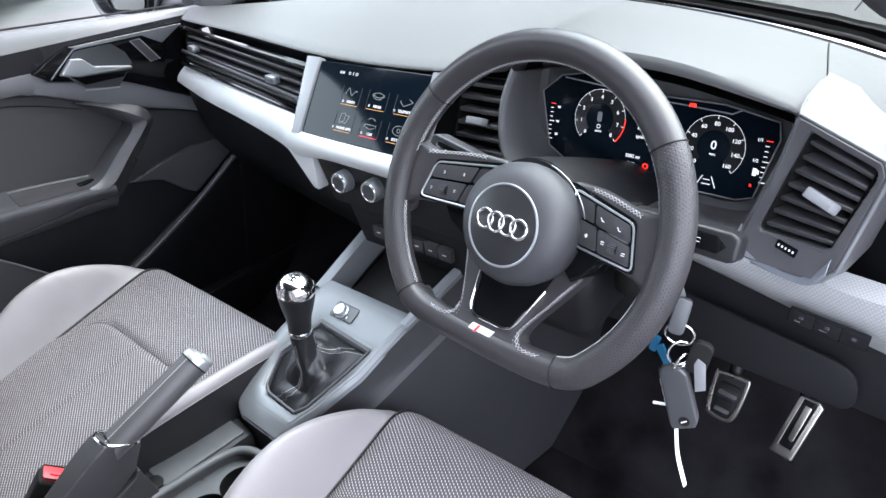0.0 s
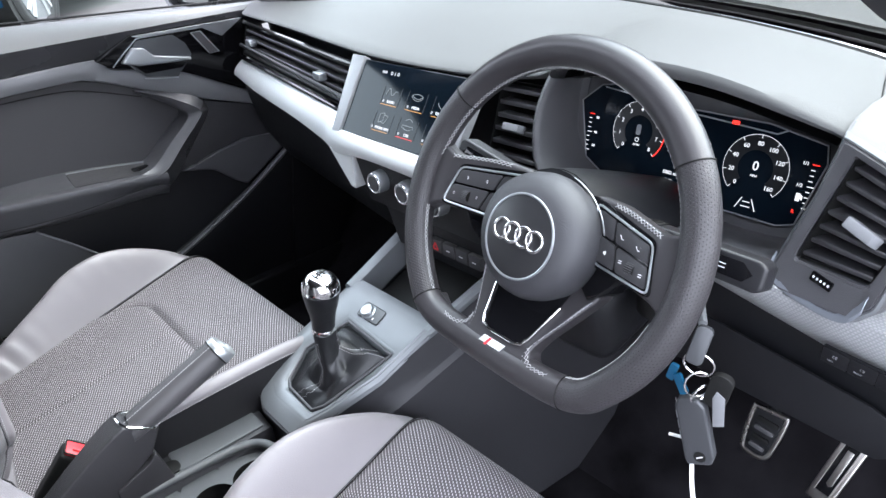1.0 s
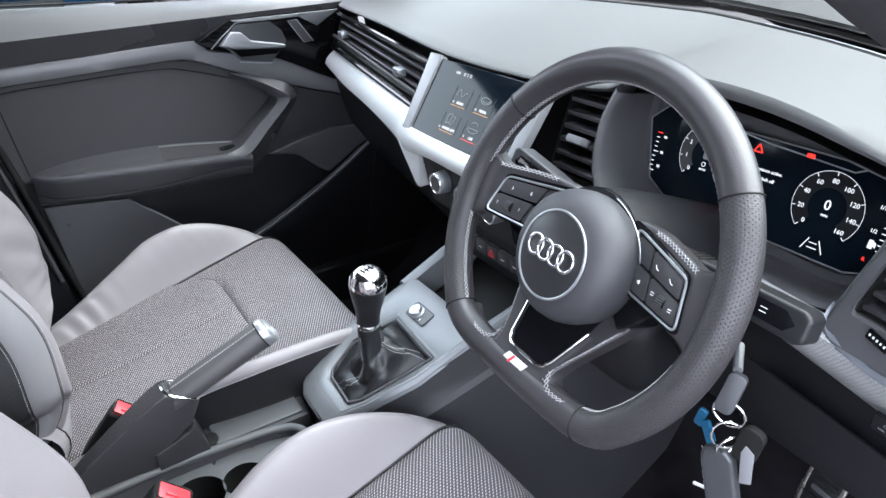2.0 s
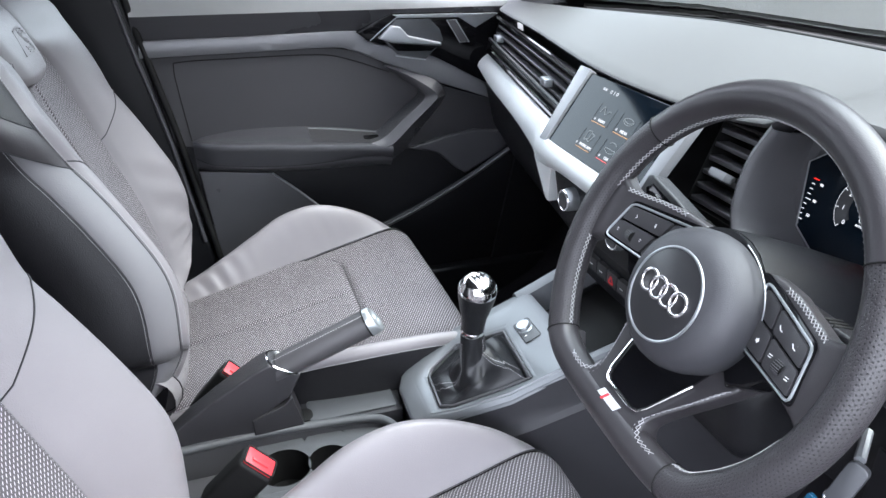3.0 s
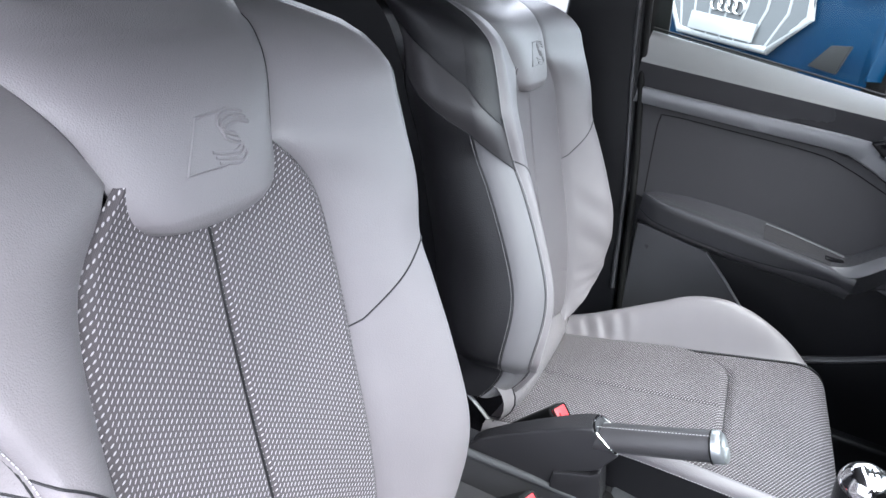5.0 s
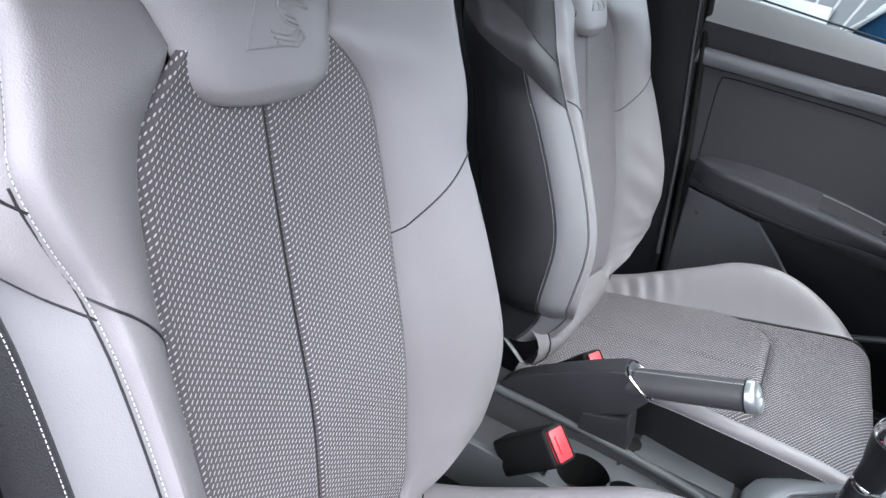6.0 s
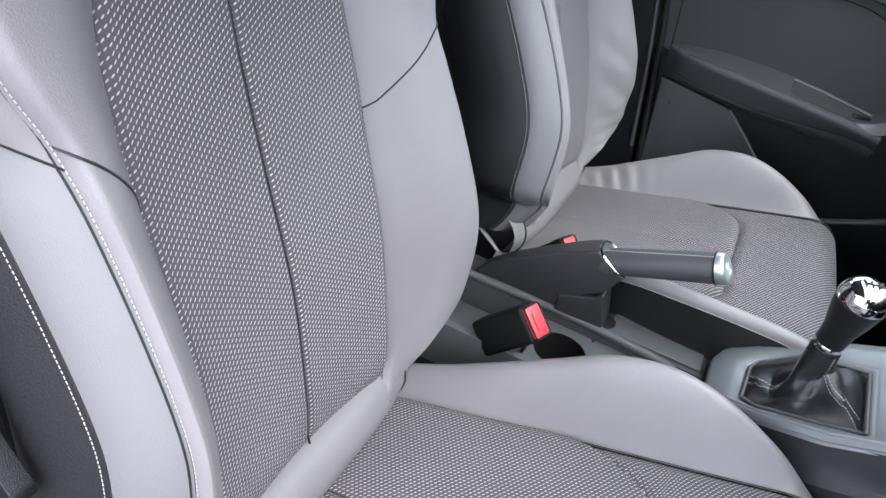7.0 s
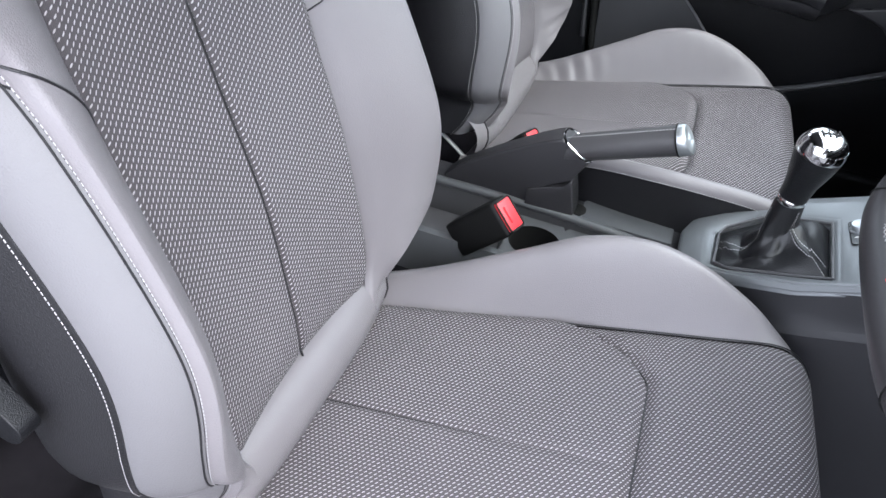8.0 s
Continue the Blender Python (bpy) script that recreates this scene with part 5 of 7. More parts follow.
def ring_part(name, loops, material, parent, label, bevel=0.0015):
    bm = bmesh.new()
    R = [[bm.verts.new(p) for p in loop] for loop in loops]
    n = len(R[0])
    for P, Q in zip(R, R[1:]):
        for i in range(n):
            j = (i + 1) % n
            bm.faces.new((P[i], P[j], Q[j], Q[i]))
    bmesh.ops.recalc_face_normals(bm, faces=bm.faces)
    bmesh.ops.bevel(bm, geom=[e for e in bm.edges if not e.is_boundary], offset=bevel, segments=2, affect="EDGES")
    return part(name, bm, material, parent, label)


ring_part("outer_vent_frame", [ringed(vent_in, 1.0, 0.020), vent_in, ringed(vent_out, 0.985, -0.002), vent_out], BINGREY, dash, "dark grey vent surround")
ring_part("vent_edge_line", [vent_out, ringed(vent_out, 1.012, -0.001), ringed(vent_out, 1.075, 0.005)], CONSOLE, dash, "thin blue-grey edge of the vent surround", 0.0008)
ring_part("vent_housing", [ringed(vent_out, 1.075, 0.005), ringed(vent_out, 1.16, 0.022), ringed(vent_out, 1.24, 0.080)], BINGREY, dash, "grey flank of the vent housing", 0.003)
dim = axes((0.576, 0.1362, 0.8755), (0.05, -0.017, -0.007), (0, 0.25, 1))
dm = part("dimmer_strip", slab(rounded(0.0215, 0.0085, 0.001, 3), 0.002, dim, 0.0005), GLOSS, rv, "small black strip with five pale dots")
for k in range(5):
    part("dot", block(0.0016, 0.0020, 0.0006, dim @ pose(-0.0076 + 0.0038 * k, 0, 0.0022), 0.0002), WHITE, dm)
# lip of the vent frame: its pale blue-grey colour paints in the reflected sky
lip_line = smooth_curve([(0.524, 0.151, 0.866), (0.532, 0.146, 0.856), (0.548, 0.140, 0.853), (0.572, 0.131, 0.852), (0.594, 0.123, 0.854), (0.607, 0.118, 0.860), (0.616, 0.117, 0.872)], 30)
part("vent_lip", sheet([[p + Vector((0, 0.010, 0.011)), p + Vector((0, 0.003, 0.0075)), p + Vector((0, -0.002, 0.001)), p + Vector((0, -0.002, -0.003))] for p in lip_line], back=0.0008), surface("lip_sky_sheen", (0.20, 0.215, 0.245), 0.34, 0.25, 0.1, 1200, 0.05), rv, "satin lip under the vent, sky reflection put into its blue-grey colour")
# climate panel with three knobs, lower shelf with switches
clim = part("climate_panel", slab([(-0.150, 0.836), (0.22, 0.836), (0.22, 0.760), (-0.120, 0.760)], 0.02, Matrix(((1, 0, 0, 0), (0, 0, -1, 0.165), (0, 1, 0, 0), (0, 0, 0, 1))), 0.003), DARK, dash, "dark climate panel with silver knobs")
for x in (-0.077, -0.008, 0.062):
    m = Matrix.Translation((x, 0.146, 0.805)) @ pose(0, 0, 0, 90)
    kn = part("climate_knob", turned([(0.0175, 0.0), (0.0175, 0.010), (0.0168, 0.015), (0.0150, 0.019), (0.0115, 0.0198)], 36, m), SATIN, clim, "satin silver knob")
    part("knob_face", turned([(0.0128, 0.0), (0.0128, 0.0196), (0.0118, 0.0206), (0.004, 0.0206)], 28, m), KEYGREY, kn)
    part("knob_ring", tube([m @ Vector((0.0150 * math.cos(a), 0.0150 * math.sin(a), 0.0190)) for a in (2 * math.pi * k / 32 for k in range(32))], 0.0012, 6, cyclic=True), CHROME, kn, "chrome ring")
shelf = part("switch_panel", slab([(-0.130, 0.735), (0.20, 0.735), (0.20, 0.672), (-0.105, 0.672)], 0.02, Matrix(((1, 0, 0, 0), (0, 0, -1, 0.200), (0, 1, 0, 0), (0, 0, 0, 1))), 0.003), DARK, dash, "row of dark switches under the climate panel")
for k in range(6):
    b = part("switch", block(0.026, 0.010, 0.022, pose(-0.055 + 0.029 * k, 0.176, 0.705), 0.002), SLATGREY, shelf)
    if k == 2:
        part("hazard_mark", lines([((-0.006, -0.005), (0.006, -0.005)), ((0.006, -0.005), (0, 0.006)), ((0, 0.006), (-0.006, -0.005))], 0.003, Matrix(((1, 0, 0, -0.055 + 0.029 * k), (0, 0, -1, 0.1705), (0, 1, 0, 0.705), (0, 0, 0, 1)))), RED, b, "red hazard triangle")
    else:
        part("symbol", lines([((-0.004, 0), (0.004, 0))], 0.0015, Matrix(((1, 0, 0, -0.055 + 0.029 * k), (0, 0, -1, 0.1705), (0, 1, 0, 0.705), (0, 0, 0, 1)))), WHITE, b)
# knee panel and glovebox underside
rows = [[(0.20 + 0.52 * i / 12, y + 0.02 * math.sin(i / 12 * 3), z) for i in range(13)] for y, z in ((0.165, 0.815), (0.158, 0.79), (0.150, 0.74), (0.155, 0.70), (0.20, 0.668), (0.34, 0.64))]
kp = part("knee_panel", sheet(rows), DARK, dash, "dark panel under the steering column")
smooth_flap = [(0.46, 0.785), (0.628, 0.757), (0.641, 0.752), (0.649, 0.743), (0.652, 0.730), (0.652, 0.716), (0.648, 0.707), (0.640, 0.702), (0.46, 0.715)]
part("storage_flap", slab(smooth_flap, 0.004, Matrix(((1, 0, 0, 0), (0, 0, -1, 0.157), (0, 1, 0, 0), (0, 0, 0, 1))), 0.002), DARK, kp, "dark lift-up flap")
rows = [[(-0.76 + 0.62 * i / 14, y + 0.10 * (1 - i / 14), z) for i in range(15)] for y, z in ((0.165, 0.832), (0.17, 0.80), (0.19, 0.72), (0.24, 0.64), (0.36, 0.60))]
part("glovebox", sheet(rows), DARK, dash, "dark glovebox front")

# ---- pedals ----
def pedal_base(name, cx, y, z, label):
    p = thing(name, label, "pedal", (cx, y, z))
    part("arm", tube([Vector((cx, y + 0.012, z)), Vector((cx, y + 0.06, z + 0.10)), Vector((cx, y + 0.12, z + 0.22))], 0.010, 10), DARK, p)
    return p, axes((cx, y, z), (1, 0, 0), (0, 0.45, 0.9))


bp, pm = pedal_base("brake_pedal", 0.450, 0.376, 0.464, "brake pedal with steel edge and black rubber grips")
pm = pm @ Matrix.Scale(0.84, 4)
shape = smooth_curve([(-0.026, 0.036, 0), (-0.018, 0.041, 0), (0.022, 0.041, 0), (0.030, 0.034, 0), (0.022, -0.024, 0), (0.010, -0.040, 0), (-0.016, -0.038, 0), (-0.026, -0.026, 0)], 40, cyclic=True)
part("plate", slab([(p.x, p.y) for p in shape][::-1], 0.007, pm, 0.002), DARK, bp)
part("steel_edge", tube([pm @ Vector((p.x, p.y, 0.006)) for p in shape], 0.0036, 8, cyclic=True, flat=0.8), STEEL, bp, "polished steel edge")
for k in range(4):
    part("grip_rib", slab(rounded(0.036 - 0.003 * (3 - k), 0.0085, 0.003, 3, 0.001, -0.024 + 0.0155 * k), 0.004, pm @ pose(0, 0, 0.007, 0, 0, -6), 0.001), RUBBER if k % 2 else BINGREY, bp, "rubber grip")
ap, pm = pedal_base("accelerator_pedal", 0.551, 0.376, 0.459, "brushed steel accelerator pedal with dark inlay")
pm = pm @ Matrix.Scale(0.86, 4)
plate = [(-0.030, -0.052), (0.008, -0.058), (0.032, 0.046), (0.024, 0.054), (-0.004, 0.056), (-0.008, 0.050)]
part("plate", slab(plate, 0.008, pm, 0.003, 3), STEEL, ap, "brushed steel plate")
part("inlay", slab([(-0.019, -0.036), (0.004, -0.040), (0.024, 0.050), (0.000, 0.052)], 0.0022, pm @ pose(0, 0, 0.0075), 0.001), GLOSS, ap, "dark inlay")
part("inlay_edge", tube([pm @ Vector((x, y, 0.0098)) for x, y in ((-0.019, -0.036), (0.004, -0.040), (0.024, 0.050), (0.000, 0.052))], 0.0010, 6, cyclic=True), STEEL, ap)
part("tongue", slab([(-0.006, -0.020), (-0.002, -0.025), (0.003, -0.022), (0.016, 0.040), (0.006, 0.042)], 0.0016, pm @ pose(0, 0, 0.0094), 0.0006), STEEL, ap, "steel tongue in the inlay")

# ---- centre console ----
console = thing("centre_console", "grey plastic console with gear gaiter and cup holders", "console", (0, -0.15, 0.25))
def deck_z(y):
    return 0.530 + (y + 0.13) * 0.47
outer = [(-0.138, -0.020), (-0.105, -0.120), (-0.078, -0.132), (0.012, -0.133), (0.046, -0.079), (0.075, -0.009), (0.090, 0.100), (-0.126, 0.100)]
crest_ = [(-0.122, -0.022), (-0.096, -0.100), (-0.068, -0.112), (0.018, -0.112), (0.038, -0.079), (0.067, -0.009), (0.081, 0.082), (-0.104, 0.084)]
lipped = [(-0.102, -0.032), (-0.078, -0.086), (-0.063, -0.096), (0.014, -0.099), (0.029, -0.080), (0.051, -0.012), (0.064, 0.032), (-0.070, 0.040)]
hole = [(-0.095, -0.034), (-0.074, -0.081), (-0.059, -0.089), (0.009, -0.093), (0.023, -0.079), (0.044, -0.018), (0.057, 0.026), (-0.062, 0.033)]
bm = bmesh.new()
A = [bm.verts.new((x, y, deck_z(y) - 0.007)) for x, y in outer]
B = [bm.verts.new((x, y, deck_z(y) - 0.003)) for x, y in outer]
C = [bm.verts.new((x, y, deck_z(y) + 0.006)) for x, y in crest_]
D = [bm.verts.new((x, y, deck_z(y) + 0.003)) for x, y in lipped]
E_ = [bm.verts.new((x, y, deck_z(y) - 0.003)) for x, y in hole]
F_ = [bm.verts.new((x, y, deck_z(y) - 0.016)) for x, y in hole]
for i in range(8):
    j = (i + 1) % 8
    for P, Q in ((A, B), (B, C), (C, D), (D, E_), (E_, F_)):
        bm.faces.new((P[i], P[j], Q[j], Q[i]))
bmesh.ops.recalc_face_normals(bm, faces=bm.faces)
bmesh.ops.bevel(bm, geom=[e for e in bm.edges if not e.is_boundary and e.calc_face_angle(0) > 0.25], offset=0.0025, segments=2, affect="EDGES")
part("gear_surround", bm, CONSOLE, console, "metallic grey surround of the gear gaiter")
btn = axes((-0.036, 0.056, deck_z(0.056) + 0.0055), (1, 0, 0), (0, 1, 0.47))
field_ = rounded(0.050, 0.026, 0.004, 4, 0.006, 0.001)
plate_ = part("button_plate", slab(field_, 0.0016, btn @ pose(0, 0, -0.0012), 0.0004), DECK, console, "recessed plate of the start button")
part("plate_joint", tube([btn @ Vector((x, y, 0.0002)) for x, y in field_], 0.0006, 5, cyclic=True), RUBBER, plate_)
st = part("start_button", turned([(0.0128, 0), (0.0128, 0.002), (0.0108, 0.003), (0.0108, 0.008), (0.0098, 0.0095), (0.0085, 0.0092), (0.0, 0.0088)], 10, btn), SATIN, console, "faceted satin silver start button")
part("button_mark", block(0.0016, 0.0040, 0.0006, btn @ pose(0.0165, -0.006, 0.0006), 0.0002), WHITE, plate_)
# rails that climb to the dashboard, flanks below them
for side, line in ((-1, ((-0.124, 0.075), (-0.121, 0.17), (-0.118, 0.24), (-0.116, 0.30))), (1, ((0.086, 0.075), (0.106, 0.17), (0.124, 0.24), (0.130, 0.30)))):
    rows = []
    for x, y in line:
        z = deck_z(y)
        rows.append([(x - side * 0.016, y, z - 0.05), (x - side * 0.016, y, z + 0.001), (x - side * 0.010, y, z + 0.006), (x, y, z + 0.006), (x + side * 0.004, y, z + 0.002), (x + side * 0.004, y, z - 0.005)])
    part("console_rail", sheet(rows), CONSOLE, console, "grey rail climbing to the dashboard")
left = [(0.012, -0.135), (-0.104, -0.121), (-0.136, -0.030), (-0.134, 0.05), (-0.126, 0.11), (-0.120, 0.20), (-0.114, 0.32), (-0.114, 0.45), (-0.114, 0.58)]
right = [(-0.104, -0.121), (0.012, -0.135), (0.045, -0.085), (0.078, 0.02), (0.100, 0.11), (0.120, 0.20), (0.132, 0.32), (0.138, 0.45), (0.142, 0.58)]
def flank_z(y):
    return min(deck_z(y), 0.742)


for name_, pl_ in (("left", left), ("right", right)):
    s = -1 if name_ == "left" else 1
    rows = [[(x + s * o, y, z) for o, z in ((-0.001, flank_z(y) - 0.004), (0.001, flank_z(y) - 0.03), (0.003, flank_z(y) - 0.055), (0.010, flank_z(y) - 0.062), (0.016, 0.40), (0.03, 0.24))] for x, y in pl_]
    part("console_flank", sheet(rows), FLANK, console, "dark flank of the console")
part("phone_tray", block(0.21, 0.20, 0.02, pose(0.0, 0.21, 0.62, 20), 0.006), RUBBER, console)
part("tunnel", block(0.13, 0.95, 0.20, pose(-0.03, -0.17, 0.33), 0.02, 3), DARK, console)
# rear tray with cup holders and the slot of the brake lever
tz = 0.505
part("tray_body", slab([(-0.116, -0.54), (0.070, -0.54), (0.070, -0.128), (-0.116, -0.122)], 0.05, Matrix.Translation((0, 0, 0.385)), 0.004), DARK, console, "dark body of the tray between the seats")
part("lever_bay", slab([(-0.120, -0.54), (-0.064, -0.54), (-0.058, -0.130), (-0.118, -0.126)], 0.075, Matrix.Translation((0, 0, 0.428)), 0.004), FLANK, console, "grained top beside the cup holders")
ridge_line = smooth_curve([(-0.060, -0.54, tz), (-0.062, -0.44, tz), (-0.064, -0.345, tz), (-0.058, -0.25, tz), (-0.050, -0.188, tz), (-0.034, -0.162, tz), (-0.005, -0.153, tz), (0.040, -0.153, tz)], 50)
part("tray_ridge", tube(ridge_line, 0.0068, 12, flat=1.0), DECK, console, "grey ridge round the cup holders")
part("ridge_wall", sheet([[p + Vector((0.004, 0, 0)), p + Vector((0.005, 0, -0.07))] for p in ridge_line], back=0.004), BINGREY, console)
part("tray_lid", slab(rounded(0.050, 0.132, 0.004, 3, -0.092, -0.205), 0.005, Matrix.Translation((0, 0, tz - 0.0035)), 0.0015), DECK, console, "small grey lid in front of the brake lever")
part("lever_slot", slab(rounded(0.030, 0.030, 0.012, 5, -0.086, -0.280), 0.003, Matrix.Translation((0, 0, tz - 0.001)), 0.001), RUBBER, console, "dark slot of the brake lever")
part("tray_edge", slab(rounded(0.012, 0.42, 0.005, 3, 0.066, -0.335), 0.072, Matrix.Translation((0, 0, tz - 0.070)), 0.004), DECK, console)
part("coin_shelf", slab([(-0.050, -0.54), (0.060, -0.54), (0.060, -0.365), (-0.050, -0.365)], 0.032, Matrix.Translation((0, 0, 0.430)), 0.004), BINGREY, console, "grey shelf behind the cup holders")
part("shelf_lip", tube([(-0.048, -0.365, 0.464), (0.0, -0.362, 0.462), (0.058, -0.365, 0.460)], 0.006, 10), DECK, console)
# cup holders: a plate cut out round each well
for cx, cy, r, y0, y1 in ((0.0, -0.318, 0.0365, -0.358, -0.284), (0.004, -0.255, 0.0300, -0.284, -0.226), (0.002, -0.194, 0.0310, -0.226, -0.160)):
    ring, box_, deep = [], [], []
    for k in range(48):
        a = 2 * math.pi * k / 48
        ca, sa = math.cos(a), math.sin(a)
        lim = min((0.060 - cx) / ca if ca > 1e-6 else (cx + 0.054) / -ca if ca < -1e-6 else 9, (y1 - cy) / sa if sa > 1e-6 else (cy - y0) / -sa if sa < -1e-6 else 9)
        box_.append((cx + lim * ca, cy + lim * sa, 0.491))
        ring.append((cx + r * ca, cy + r * sa, 0.491))
        deep.append((cx + (r - 0.003) * ca, cy + (r - 0.003) * sa, 0.437))
    lip_ = [(x, y, 0.489) for x, y, z in ring]
    part("well_plate", sheet([box_, [(cx + (x - cx) * 1.03, cy + (y - cy) * 1.03, z) for x, y, z in ring], ring], close=True), DECK, console, "grey plate round a cup holder")
    floor_pts = [(cx + (x - cx) * 0.05, cy + (y - cy) * 0.05, z) for x, y, z in deep]
    part("cup_holder", sheet([ring, lip_, deep, floor_pts], close=True), RUBBER, console, "black round cup holder")

# ---- gear lever ----
gear = thing("gear_lever", "gear lever with chrome-capped knob and leather gaiter", "gear lever", (0.0, -0.03, 0.56))
base = [(-0.014 + (x + 0.014) * 0.985, -0.030 + (y + 0.030) * 0.985) for x, y in hole]
pts = []
for k in range(8):
    a, b = Vector((*base[k], 0)), Vector((*base[(k + 1) % 8], 0))
    pts += [a.lerp(b, i / 9) for i in range(9)]
neck = Vector((-0.012, -0.037, 0.652))
rows = []
for j in range(25):
    q = j / 24
    r = []
    for k, p in enumerate(pts):
        a = math.atan2(p.y + 0.033, p.x + 0.008)
        b = Vector((p.x, p.y, deck_z(p.y) - 0.010))
        t = neck + Vector((0.017 * math.cos(a), 0.017 * math.sin(a), 0))
        w = min(1.0, q / 0.66)
        v = b.lerp(t, 0.94 * w ** 0.85 + 0.06 * q)
        v.z = b.z + (t.z - b.z) * (0.16 * w + 0.84 * max(0.0, (q - 0.42) / 0.58) ** 1.25) + 0.012 * math.sin(math.pi * w) ** 0.7
        fold = math.sin(math.pi * q) * (0.0050 * math.sin(3 * a + 5 * q + 0.6) * (1.2 - q) + 0.0036 * math.sin(5 * a - 11 * q + 1) * (1 - q) + 0.0005 * math.sin(11 * a + 14 * q))
        v += Vector((math.cos(a), math.sin(a), 0.4)) * fold
        r.append(v)
    rows.append(r)
gaiter = part("gaiter", sheet(rows, close=True), BOOT_HIDE, gear, "creased black leather gaiter")
part("gaiter_frame", tube([(p.x, p.y, deck_z(p.y) + 0.0005) for p in pts], 0.0022, 8, cyclic=True), BINGREY, gear)
for c0_, c1_ in ((20, 26), (22, 28), (54, 52), (56, 54)):
    part("stitching", stitches([rows[j][round(c0_ + (c1_ - c0_) * j / 24)] + Vector((0.0006, -0.0008, 0.0014)) for j in range(1, 23)], 0.0040, 0.0026, 0.00045), THREAD, gaiter)
lev = (Vector((0.003, -0.033, 0.750)) - neck).normalized()
GM = Matrix.Translation(neck) @ lev.to_track_quat("Z", "Y").to_matrix().to_4x4()
part("collar", turned([(0.0165, -0.004), (0.0175, -0.002), (0.0175, 0.003), (0.0165, 0.005)], 28, GM), CHROME, gear, "chrome collar")
knob = part("knob", turned([(0.0165, 0.004), (0.0170, 0.014), (0.0185, 0.028), (0.0222, 0.043), (0.0248, 0.056), (0.0264, 0.066), (0.0266, 0.070)], 36, GM), BOOT_HIDE, gear, "black leather knob")
part("knob_band", turned([(0.0265, 0.0695), (0.0270, 0.0715), (0.0266, 0.076), (0.0253, 0.0805)], 36, GM), CHROME, knob, "polished chrome band")
part("knob_cap", turned([(0.0253, 0.0803), (0.0226, 0.0872), (0.0180, 0.0917), (0.012, 0.0945), (0.0, 0.0955)], 36, GM), CHROME, knob, "polished chrome cap")
part("shift_map", lines([((-0.009, 0.006), (-0.009, -0.006)), ((-0.002, 0.006), (-0.002, -0.006)), ((0.005, 0.006), (0.005, -0.006)), ((-0.009, 0), (0.010, 0)), ((0.010, 0), (0.010, 0.006))], 0.0019, GM @ pose(0, 0, 0.0957)), RUBBER, knob)

# ---- handbrake ----
brake = thing("handbrake", "raised handbrake lever with leather grip and silver button", "handbrake", (-0.075, -0.38, 0.50))
HB = axes((-0.080, -0.311, 0.604), (0.10, 0.90, 0.40), (0, -0.40, 0.90))
LEVER = Matrix(((0, 0, 1, -0.1035), (1, 0, 0, 0), (0, 1, 0, 0), (0, 0, 0, 1)))   # local x, y, z -> world y, z, x
LEVERPLASTIC = surface("lever_plastic", (0.026, 0.025, 0.028), 0.4, 0, 0.2, 1300, 0.08, kind="voronoi")


def tapered(bm, m):
    """Narrows a lever part towards its rear and top."""
    for v in bm.verts:
        k = 0.66 + 0.34 * min(1.0, max(0.0, (v.co.x + 0.48) / 0.15))
        v.co.z = 0.021 + (v.co.z - 0.021) * k
    bm.transform(m)
    return bm


side_line = smooth_curve([(-0.478, 0.506, 0), (-0.474, 0.520, 0), (-0.440, 0.549, 0), (-0.389, 0.583, 0), (-0.345, 0.610, 0), (-0.319, 0.6225, 0)], 8)
side_line = [(p.x, p.y) for p in side_line] + [(-0.277, 0.5965), (-0.296, 0.562), (-0.346, 0.532), (-0.346, 0.504)]
part("sleeve", tapered(slab(side_line, 0.042, None, 0.009, 4), LEVER), LEVERPLASTIC, brake, "dark plastic lever sleeve")
foot_line = smooth_curve([(-0.352, 0.534, 0), (-0.330, 0.543, 0), (-0.304, 0.552, 0), (-0.294, 0.564, 0), (-0.291, 0.552, 0), (-0.285, 0.530, 0), (-0.280, 0.506, 0)], 10)
part("lever_foot", slab([(p.x, p.y) for p in foot_line] + [(-0.352, 0.504)], 0.046, LEVER @ pose(0, 0, -0.001), 0.006, 3), LEVERPLASTIC, brake, "dark skirt with a lip at the lever's foot")
cutv = Vector((0, 0.0425, -0.0260)).normalized()
part("ring", tube([Vector((-0.0820, -0.2980, 0.6095)) + cutv * 0.0262 * math.copysign(abs(math.cos(a)) ** 0.7, math.cos(a)) + Vector((0.0228 * math.copysign(abs(math.sin(a)) ** 0.7, math.sin(a)), 0, 0)) for a in (2 * math.pi * k / 40 for k in range(40))], 0.0021, 8, cyclic=True), CHROME, brake, "chrome ring")
rows = []
for k in range(13):
    q = k / 12
    w = 0.0215 - 0.0015 * q
    rows.append([HB @ Vector((0.148 * q, w * 1.02 * math.cos(a) - 0.002, w * 0.95 * math.sin(a))) + Vector((0, 0.010 * math.cos(a) * (1 - q), 0)) for a in (2 * math.pi * i / 24 for i in range(24))])
grip = part("grip", sheet(rows, close=True), surface("grip_leather", (0.055, 0.053, 0.057), 0.42, 0, 0.25, 900, 0.1, kind="voronoi"), brake, "black leather grip")
part("stitching", stitches([HB @ Vector((x, 0.0180, 0.0085)) for x in (0.006, 0.05, 0.10, 0.146)], 0.0042, 0.003, 0.0005), THREAD, grip)
cap_rows = []
